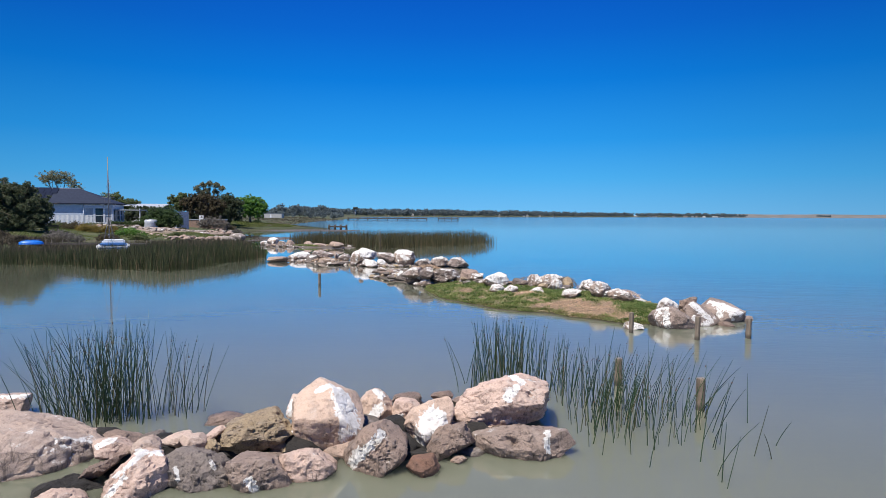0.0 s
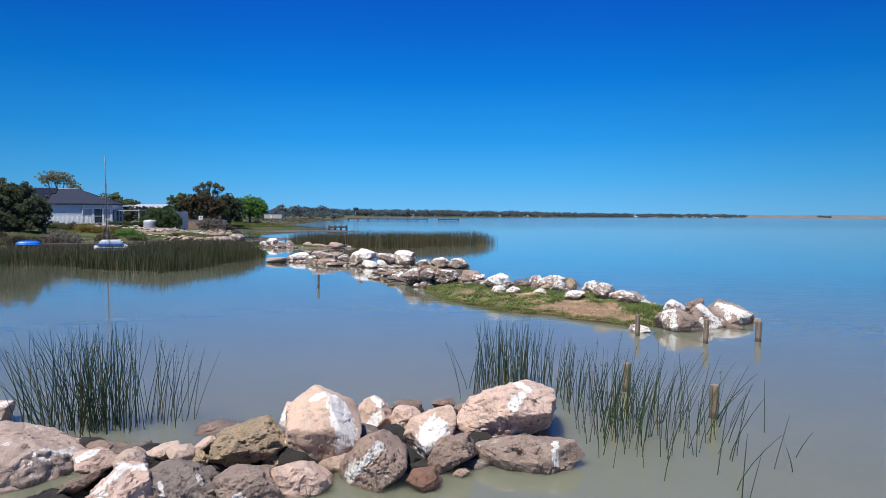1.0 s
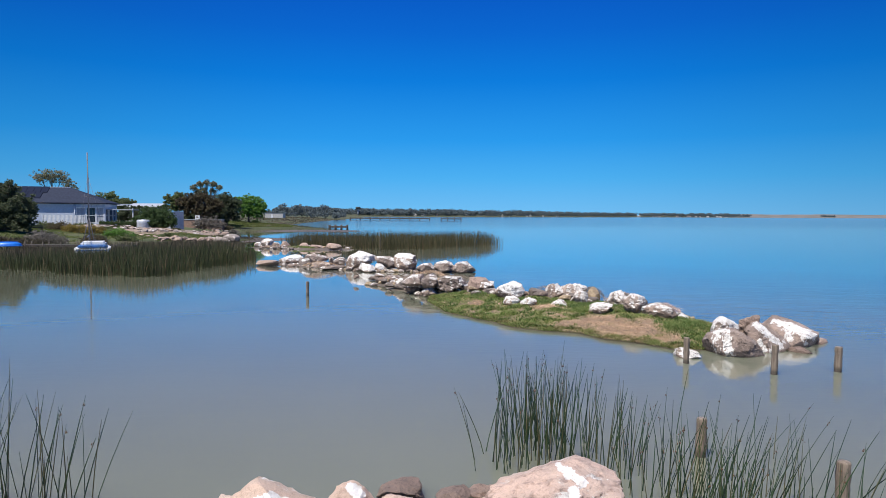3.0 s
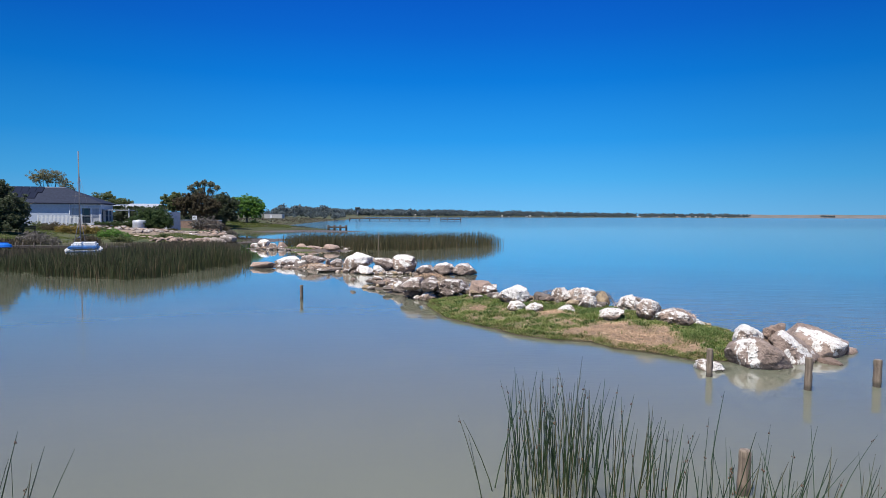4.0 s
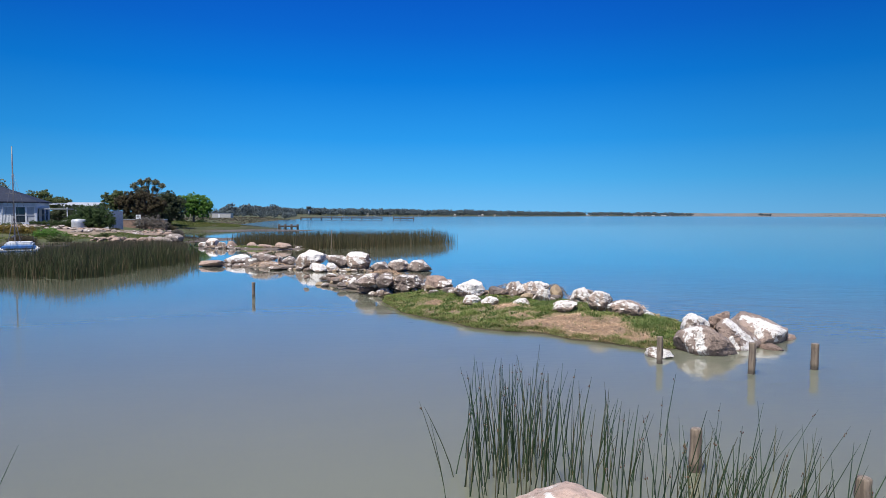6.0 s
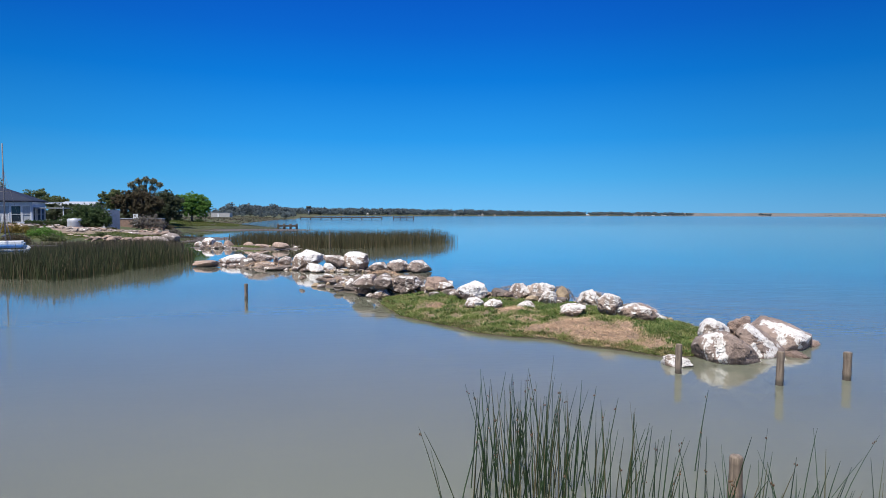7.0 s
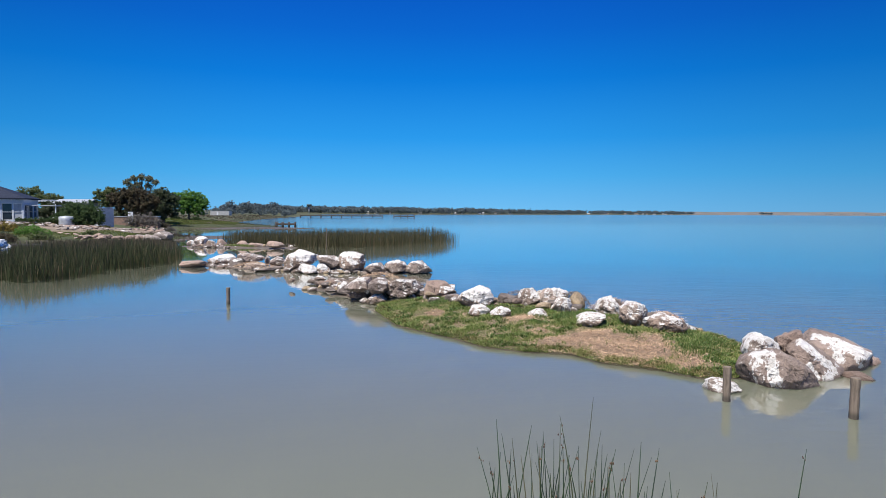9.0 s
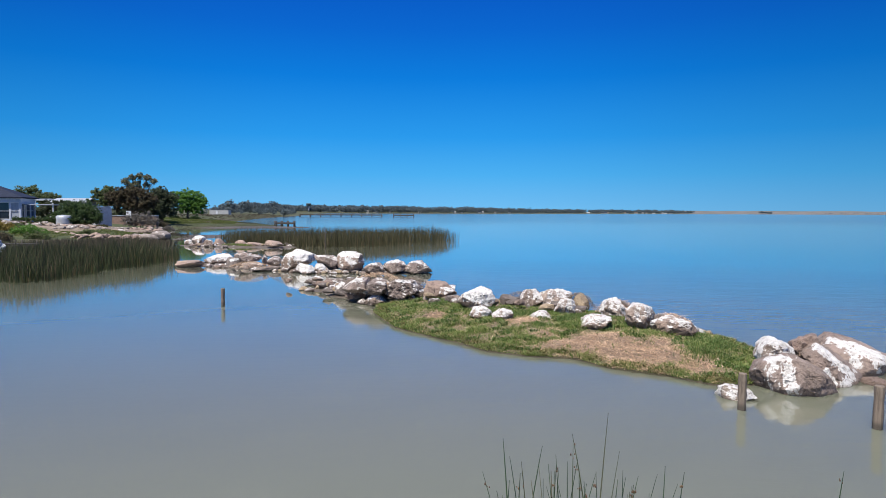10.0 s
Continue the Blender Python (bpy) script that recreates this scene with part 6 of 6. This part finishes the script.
# ---- the shore house ----
def shore_house():
    hx, hy, hz = -66.7, 104.9, 1.8
    root = thing("house", hx, hy, hz, 13, "pale weatherboard house with a dark hipped steel roof and solar panels", "house")
    w, d, h = 21.6, 6.4, 3.2
    t = 0.22
    # walls with the window bays left open in the front
    bays = [(7.15, 1.4, 0.1, 2.65), (8.65, 1.4, 0.1, 2.65), (10.0, 1.2, 0.1, 2.65)]
    x0 = -w / 2
    for bx, bw, b0, b1 in bays:
        part("wall", box((x0 + bx - bw / 2) / 2, -d / 2 + t / 2, h / 2 - 0.5, bx - bw / 2 - x0, t, h + 1.0), CLAD, root)
        part("wall", box(bx, -d / 2 + t / 2, (b0 - 1.0) / 2, bw, t, b0 + 1.0), CLAD, root)
        part("wall", box(bx, -d / 2 + t / 2, (b1 + h) / 2, bw, t, h - b1), CLAD, root)
        x0 = bx + bw / 2
    part("wall", box((x0 + w / 2) / 2, -d / 2 + t / 2, h / 2 - 0.5, w / 2 - x0, t, h + 1.0), CLAD, root)
    part("wall", box(-w / 2 + t / 2, 0, h / 2 - 0.5, t, d - 2 * t - 0.006, h + 1.0), CLAD, root)
    part("wall", box(0, d / 2 - t / 2, h / 2 - 0.5, w, t, h + 1.0), CLAD, root)
    side = [(-1.9, 1.7), (0.0, 1.7), (1.9, 1.5)]
    y0 = -d / 2 + t + 0.003
    for cy, cw in side:
        part("wall", box(w / 2 - t / 2, (y0 + cy - cw / 2) / 2, h / 2 - 0.5, t, cy - cw / 2 - y0, h + 1.0), CLAD, root)
        part("wall", box(w / 2 - t / 2, cy, -0.35, t, cw, 1.3), CLAD, root)
        part("wall", box(w / 2 - t / 2, cy, (2.5 + h) / 2, t, cw, h - 2.5), CLAD, root)
        y0 = cy + cw / 2
    part("wall", box(w / 2 - t / 2, (y0 + d / 2 - t) / 2, h / 2 - 0.5, t, d / 2 - t - 0.003 - y0, h + 1.0), CLAD, root)
    part("floor_slab", box(0, 0, -0.55, w - 2 * t - 0.02, d - 2 * t - 0.02, 1.1), BRICK, root)
    # weatherboards on the front
    for i in range(14):
        part("weatherboard", box(-2.2, -d / 2 - 0.012, 0.14 + 0.22 * i, 16.7, 0.022, 0.205), CLAD, root)

    def window(cx, cy, bw, b0, b1, turn, glass, name="window"):
        win = part(name, box(0, 0, (b0 + b1) / 2, bw - 0.16, 0.02, b1 - b0 - 0.16), glass, root)
        win.matrix_local = pose(cx, cy, 0, 0, 0, turn)
        for sx in (-1, 1):
            part("frame", box(sx * (bw / 2 - 0.05), -0.03, (b0 + b1) / 2, 0.1, 0.1, b1 - b0), TRIM, win)
        for zz in (b0 + 0.05, b1 - 0.05):
            part("frame", box(0, -0.03, zz, bw - 0.2, 0.1, 0.1), TRIM, win)
        part("mullion", box(0, -0.035, b0 + 0.48 * (b1 - b0), bw - 0.22, 0.07, 0.07), TRIM, win)
        return win
    for i, (bx, bw, b0, b1) in enumerate(bays):
        window(bx, -d / 2 + 0.09, bw, b0, b1, 0, (BLIND, GLASS, BLIND)[i])
    for cy, cw in side:
        window(w / 2 - 0.09, cy, cw, 0.3, 2.5, 90, BLUE_GLASS)
    part("drainpipe", tube(bmesh.new(), [(6.3, -d / 2 - 0.08, 0), (6.3, -d / 2 - 0.08, h)], [0.07, 0.07], 8), TRIM, root)
    # hipped roof with thick eaves
    o, rise, run = 0.3, 2.72, 6.0
    bm = bmesh.new()
    e = [(-w / 2 - o, -d / 2 - o), (w / 2 + o, -d / 2 - o), (w / 2 + o, d / 2 + o), (-w / 2 - o, d / 2 + o)]
    low = [bm.verts.new((px, py, h + 0.02)) for px, py in e]
    eave = [bm.verts.new((px, py, h + 0.2)) for px, py in e]
    r0, r1 = bm.verts.new((-w / 2 + run, 0, h + rise)), bm.verts.new((w / 2 - run, 0, h + rise))
    bm.faces.new(low[::-1])
    for i in range(4):
        bm.faces.new((low[i], low[(i + 1) % 4], eave[(i + 1) % 4], eave[i]))
    bm.faces.new((eave[0], eave[1], r1, r0))
    bm.faces.new((eave[1], eave[2], r1))
    bm.faces.new((eave[2], eave[3], r0, r1))
    bm.faces.new((eave[3], eave[0], r0))
    part("roof", bm, ROOF, root, "dark slate-blue steel roof")
    part("ridge_cap", tube(bmesh.new(), [(-w / 2 + run, 0, h + rise), (w / 2 - run, 0, h + rise)], [0.1, 0.1], 6), STEEL, root)
    part("gutter", box(0, -d / 2 - o - 0.07, h + 0.12, w + 2 * o, 0.12, 0.14), ROOF, root)
    part("gutter", box(w / 2 + o + 0.07, 0, h + 0.12, 0.12, d + 2 * o, 0.14), ROOF, root)
    # solar panels lie on the front slope
    ang = math.atan2(rise - 0.2, d / 2 + o)
    for row in range(2):
        for col in range(5):
            pan = part("solar_panel", box(0, 0, 0, 1.0, 1.62, 0.04), PANEL, root, "dark blue solar panel")
            s = 0.44 + 0.38 * row
            yy = (-d / 2 - o) * (1 - s)
            pan.matrix_local = pose(-3.0 + 1.05 * col - 0.6 * (1 - row), yy, h + 0.2 + (rise - 0.2) * s + 0.1, math.degrees(ang))
    return root


shore_house()


def picket_fence(x0, x1, y, z, height, label):
    root = thing("picket_fence", x0, y, z, 0, label, "fence")
    n = int((x1 - x0) / 0.2)
    first = part("picket", box(0, 0, height / 2, 0.11, 0.025, height, 0.008), TRIM, root)
    for i in range(1, n):
        o = new("picket", first.data)
        o.parent = root
        o.location = (i * 0.2, 0, 0)
    for zz in (0.35, height - 0.3):
        part("rail", box((x1 - x0) / 2, 0.04, zz, x1 - x0, 0.05, 0.08), TRIM, root)
    for k in range(4):
        part("fence_post", box(k * (x1 - x0) / 3, 0.08, height / 2, 0.1, 0.1, height + 0.15), TRIM, root)
    return root


picket_fence(-61.6, -55.2, 98.0, 1.5, 1.7, "white picket fence in front of the house")


def shed(x, y, w, d, h, rz, wall, label, lift=0.0):
    root = thing("shed", x, y, ground_at(x, y) + lift, rz, label, "shed")
    part("wall", box(0, 0, h / 2 - 0.4, w, d, h + 0.8, 0.02), wall, root)
    bm = box(0, 0, h + 0.06, w + 0.12, d + 0.12, 0.12, 0.03)
    part("roof", bm, STEEL, root)
    part("door", box(-w * 0.12, -d / 2 - 0.02, 1.0, 0.85, 0.05, 2.0), TRIM, root)
    return root


shed(-46.2, 108.8, 1.7, 2.4, 2.3, -35, SHED_STEEL, "small pale blue-grey steel shed with a flat roof", 0.5)
shed(-89.5, 330, 9.4, 5.0, 2.3, 0, PALE_BLD, "long low white building far along the shore")
shed(-46.0, 121, 7.5, 1.2, 1.1, 0, BRICK, "low brick building under the trees", 0.5)


def neighbour_house(x, y, label):
    """A low white house with a shallow gable, white barge boards and an open roof frame at one end."""
    root = thing("house", x, y, ground_at(x, y), 0, label, "house")
    part("wall", box(0.4, 0, 1.5, 6.6, 5.0, 3.6), PALE_BLD, root)
    bm = bmesh.new()
    ends = [[bm.verts.new((sx, sy, sz)) for sy, sz in ((-2.9, 3.45), (0, 4.05), (2.9, 3.45), (2.9, 3.3), (0, 3.9), (-2.9, 3.3))] for sx in (-2.6, 4.1)]
    for i in range(6):
        bm.faces.new((ends[0][i], ends[0][(i + 1) % 6], ends[1][(i + 1) % 6], ends[1][i]))
    bm.faces.new(ends[0][::-1])
    bm.faces.new(ends[1])
    part("roof", bm, STEEL, root, "pale grey steel roof")
    part("fascia", box(0.75, -2.95, 3.36, 6.8, 0.06, 0.22), TRIM, root)
    for sy in (-2.6, 2.6):
        part("beam", box(-4.0, sy, 3.62, 2.7, 0.14, 0.2), TRIM, root)
        part("post", box(-5.2, sy, 1.75, 0.14, 0.14, 3.6), TRIM, root)
    for i in range(6):
        part("rafter", box(-5.2 + 0.5 * i, 0, 3.8, 0.09, 5.6, 0.16), TRIM, root)
    for sx in (-1.4, 1.6):
        part("window", box(sx, -2.52, 1.9, 1.5, 0.06, 1.1), BLIND, root)
    return root


neighbour_house(-62.0, 131.5, "white neighbouring house with a shallow roof and open frame")


def water_tank(x, y, label):
    root = thing("water_tank", x, y, ground_at(x, y), 0, label, "tank")
    bm = bmesh.new()
    tube(bm, [(0, 0, -0.1), (0, 0, 0.45), (0, 0, 0.9), (0, 0, 1.35), (0, 0, 1.48)], [0.95, 0.97, 0.95, 0.97, 0.8], 24)
    part("body", bm, STEEL, root)
    part("lid", tube(bmesh.new(), [(0, 0, 1.48), (0, 0, 1.55)], [0.3, 0.28], 16), STEEL, root)
    return root


water_tank(-45.9, 97.4, "grey steel water tank by the terrace")


def terrace(x, y, w, label):
    """A flat roof on posts beside the house, with its low hedge wall."""
    root = thing("pergola", x, y, ground_at(x, y), 0, label, "pergola")
    part("roof", box(0, 0, 2.7, w, 3.0, 0.14, 0.02), BLIND, root)
    for sx in (-1, 1):
        for sy in (-1, 1):
            part("post", box(sx * (w / 2 - 0.15), sy * 1.3, 1.4, 0.12, 0.12, 3.1), TRIM, root)
    return root


terrace(-53.5, 106.5, 4.4, "pale flat-roofed carport beside the house")

# rock retaining walls and shore stones
rng = np.random.default_rng(81)
heap = {"tan": [], "grey": [], "brown": []}
for i in range(290):
    if i > 190:
        u = rng.random()
        if i % 2:
            sx, sy = -48 + 15 * u, 83.5 + 4 * rng.random() + 3 * abs(u - 0.5)
        else:
            sx, sy = -33.5 + 7 * u + rng.normal(0, 0.5), 75.5 + 5.5 * u + rng.normal(0, 0.5)
    elif i % 3:
        sx = rng.uniform(-53, -38.5)
        sy = 90.0 + (sx + 45) * 0.5 + rng.normal(0, 2.0)
    else:
        sx, sy = rng.uniform(-42, -31), rng.uniform(94, 118)
    g = ground_at(sx, sy)
    if g > 0.05:
        s = rng.uniform(0.3, 1.0)
        heap[("tan", "grey", "brown", "grey")[i % 4]].append((sx, sy, g + s * 0.4, s, 1100 + i))
for kind, word in (("tan", "pinkish tan"), ("grey", "grey"), ("brown", "brown")):
    rubble("rubble", heap[kind], kind, word + " stones of the garden terraces and shore")


# ---- boats ----
def sailing_boat(x, y, z):
    root = thing("sailing_boat", x, y, z, 26, "small white yacht with a tall bare grey mast among reeds", "boat")
    bm = bmesh.new()
    rings = []
    for s, wid, low, high in ((-2.6, 0.95, 0.1, 0.85), (-1.5, 1.2, 0.0, 0.82), (0, 1.25, 0.0, 0.85), (1.6, 0.95, 0.05, 0.95), (2.6, 0.4, 0.25, 1.05), (3.0, 0.04, 0.6, 1.1)):
        rings.append([bm.verts.new(c) for c in ((-wid, s, high), (-wid * 0.92, s, (low + high) / 2), (-wid * 0.4, s, low), (wid * 0.4, s, low), (wid * 0.92, s, (low + high) / 2), (wid, s, high))])
    for a, b in zip(rings, rings[1:]):
        for i in range(5):
            bm.faces.new((a[i], a[i + 1], b[i + 1], b[i])).smooth = True
        bm.faces.new((a[5], a[0], b[0], b[5]))
    bm.faces.new(rings[0])
    bm.faces.new(rings[-1][::-1])
    bmesh.ops.recalc_face_normals(bm, faces=bm.faces)
    part("hull", bm, HULL, root)
    part("stripe", box(0, -2.62, 0.72, 2.0, 0.05, 0.1), NAVY, root)
    cabin = part("cabin", box(0, 0.5, 1.05, 1.7, 2.4, 0.5, 0.12), HULL, root)
    for sx in (-0.86, 0.86):
        part("window", box(sx, 0.5, 1.1, 0.02, 1.3, 0.16), NAVY, cabin)
    part("cover", box(0, -1.4, 1.0, 1.9, 1.7, 0.16, 0.06), NAVY, root, "blue cockpit cover")
    part("mast", tube(bmesh.new(), [(-0.35, 1.2, 0.9), (-0.35, 1.2, 5.0), (-0.35, 1.2, 8.4)], [0.05, 0.048, 0.04], 10), MAST, root)
    part("boom", tube(bmesh.new(), [(-0.35, 1.15, 1.75), (-0.3, -1.8, 1.7)], [0.05, 0.045], 8), MAST, root)
    part("spreader", tube(bmesh.new(), [(-0.85, 1.2, 4.9), (0.15, 1.2, 4.9)], [0.02, 0.02], 6), MAST, root)
    for px, py, pz in ((-1.2, 0.9, 6.6), (1.0, 0.9, 6.6), (0, 2.9, 6.9), (0, -2.5, 7.9)):
        part("stay", tube(bmesh.new(), [(px, py, 0.9), (-0.35, 1.2, pz)], [0.008, 0.008], 5), MAST, root)
    part("frame_leg", tube(bmesh.new(), [(-0.75, 0.6, 1.2), (-0.37, 1.2, 3.2)], [0.03, 0.03], 6), MAST, root)
    part("frame_leg", tube(bmesh.new(), [(0.05, 0.6, 1.2), (-0.33, 1.2, 3.2)], [0.03, 0.03], 6), MAST, root)
    return root


sailing_boat(-28.0, 52.6, -0.05)


def dinghy(x, y, z):
    root = thing("dinghy", x, y, z, 32, "bright blue upturned plastic dinghy on the lawn edge", "boat")
    bm = bmesh.new()
    rings = []
    for s in np.linspace(-1.25, 1.25, 11):
        k = math.sqrt(max(0.03, 1 - (s / 1.3) ** 2))
        rings.append([bm.verts.new((s, 0.55 * k * math.cos(a), 0.1 + 0.42 * k ** 0.6 * math.sin(a))) for a in np.linspace(0, math.pi, 9)])
    for a, b in zip(rings, rings[1:]):
        for i in range(8):
            bm.faces.new((a[i], b[i], b[i + 1], a[i + 1])).smooth = True
    bm.faces.new(rings[0])
    bm.faces.new(rings[-1][::-1])
    part("hull", bm, BLUE, root)
    part("keel", box(0, 0, 0.54, 1.9, 0.05, 0.05, 0.015), BLUE, root)
    bm = bmesh.new()
    tube(bm, [(1.28 * math.cos(a), 0.6 * math.sin(a), 0.08) for a in np.linspace(0, 6.283, 25)], [0.05] * 25, 6, False)
    part("rim", bm, BLUE, root)
    root.scale = (0.78, 0.8, 0.85)
    return root


dinghy(-38.6, 58.0, 0.5)


# ---- jetties ----
def jetty(x0, x1, y, deck, width, step, label, low=-0.6, rails=False, stout=1.0):
    root = thing("jetty", x0, y, 0, 0, label, "jetty")
    length = x1 - x0
    n = max(2, int(length / step) + 1)
    post = None
    for i in range(n):
        for sy in (-1, 1):
            if post is None:
                bm = tube(bmesh.new(), [(0, 0, low), (0, 0, deck + (1.0 if rails else 0.35))], [0.15 * stout, 0.13 * stout], 8)
                post = part("pile", bm, PLANK, root)
            else:
                o = new("pile", post.data)
                o.parent = root
            (post if i == 0 and sy == -1 else o).location = (i * length / (n - 1), sy * width / 2, 0)
    for sy in (-1, 1):
        part("beam", box(length / 2, sy * width / 2, deck - 0.05 - 0.15 * stout, length, 0.2, 0.3 * stout), PLANK, root)
    first = None
    m = max(2, min(120, int(length / 0.5)))
    for i in range(m):
        if first is None:
            first = part("plank", box(0, 0, deck, length / m * 0.94, width, 0.1), PLANK, root)
            o = first
        else:
            o = new("plank", first.data)
            o.parent = root
        o.location = ((i + 0.5) * length / m, 0, 0)
    if rails:
        part("rail", box(length / 2, -width / 2, deck + 0.9, length, 0.1, 0.12), PLANK, root)
    return root


jetty(-62.5, -9.2, 415, 1.5, 2.4, 6.0, "long grey timber jetty far out over the lake", stout=1.9)
jetty(-1.5, 11.9, 415, 1.4, 3.6, 3.4, "separate grey timber landing stage at the jetty's end", rails=True, stout=1.9)
jetty(-27.2, -23.0, 149.5, 0.75, 1.5, 1.05, "short dark timber jetty at the shore")


jetty(-40.5, -29.0, 61.0, 0.5, 0.9, 1.6, "low weathered grey timber walkway behind the reeds", stout=0.35)


# ---- far shore ----
def far_woods(points, count, tall, wide, seed, label):
    """A wood far off: many trees of leaf masses along a line."""
    rng = np.random.default_rng(seed)
    pts = np.asarray(points, float)
    seg = rng.integers(0, len(pts) - 1, count)
    s = rng.random(count)[:, None]
    c = pts[seg] * (1 - s) + pts[seg + 1] * s
    c[:, 1] += rng.uniform(0, wide, count)
    h = tall * rng.uniform(0.55, 1.15, count)
    blobs = []
    for (x, y), k in zip(c, h):
        z = ground_at(x, y)
        for _ in range(3):
            blobs.append((x + rng.normal(0, k * 0.3), y + rng.normal(0, 2), z + k * rng.uniform(0.3, 0.75), k * rng.uniform(0.22, 0.4)))
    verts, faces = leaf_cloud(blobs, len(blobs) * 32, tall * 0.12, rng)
    ob = new("far_woods", raw_mesh("far_woods", verts, faces, HAZED_WOOD))
    return tagged(ob, label, "trees", kind="stuff")


far_woods([(-175, 560), (-120, 620)], 60, 11, 60, 91, "dark trees on the far lake shore")
far_woods([(-330, 1300), (-140, 1300), (80, 1490)], 520, 15, 160, 92, "distant wooded lake shore")
far_woods([(80, 1480), (360, 1880), (800, 2530)], 420, 16, 200, 93, "distant wooded lake shore")
far_woods([(800, 2530), (1300, 2980), (1560, 3130)], 300, 17, 240, 94, "distant wooded lake shore")
far_woods([(2220, 3560), (2290, 3560)], 26, 13, 40, 95, "dark clump of trees on the far dunes")
far_woods([(2640, 3560), (3300, 3600)], 40, 7, 60, 96, "low trees on the far dunes")
far_woods([(-100, 330), (-75, 420), (-95, 560)], 40, 5, 30, 97, "low scrub along the far shore")


def far_house(x, y, w, seed):
    z = ground_at(x, y)
    root = thing("far_house", x, y, z, 0, "small pale house on the distant shore", "house", "houses on the distant shore")
    part("wall", box(0, 0, 1.4, w, 8, 3.2), PALE_BLD, root)
    bm = bmesh.new()
    lo = [bm.verts.new(c) for c in ((-w / 2 - 0.5, -4.6, 3), (w / 2 + 0.5, -4.6, 3), (w / 2 + 0.5, 4.6, 3), (-w / 2 - 0.5, 4.6, 3))]
    a, b = bm.verts.new((-w / 2 + 2, 0, 5.2)), bm.verts.new((w / 2 - 2, 0, 5.2))
    for f in ((lo[0], lo[1], b, a), (lo[1], lo[2], b), (lo[2], lo[3], a, b), (lo[3], lo[0], a)):
        bm.faces.new(f)
    bm.faces.new(lo[::-1])
    part("roof", bm, (PALE_BLD, ROOF, BRICK)[seed % 3], root)
    return root


rng = np.random.default_rng(99)
for i in range(28):
    s = rng.random()
    ax, ay, bx, by = ((-190, 1262, 60, 1440), (80, 1455, 360, 1855), (800, 2505, 1300, 2955), (1000, 2690, 1560, 3100))[i % 4]
    far_house(ax + (bx - ax) * s, ay + (by - ay) * s + rng.uniform(20, 60), rng.uniform(4, 8) * (1.8 if i % 4 > 1 else 1.0), i)


def water_tower(x, y):
    z = ground_at(x, y)
    root = thing("water_tower", x, y, z, 0, "distant water tower above the trees", "tower")
    part("shaft", tube(bmesh.new(), [(0, 0, -1), (0, 0, 14)], [1.6, 1.5], 12), PALE_BLD, root)
    # the bowl takes the same haze-tinted colour as the woods
    part("bowl", tube(bmesh.new(), [(0, 0, 13.5), (0, 0, 15.2), (0, 0, 18), (0, 0, 18.5)], [2.0, 5.0, 5.2, 4.6], 20), HAZED_WOOD, root)
    return root


water_tower(-180, 1300)
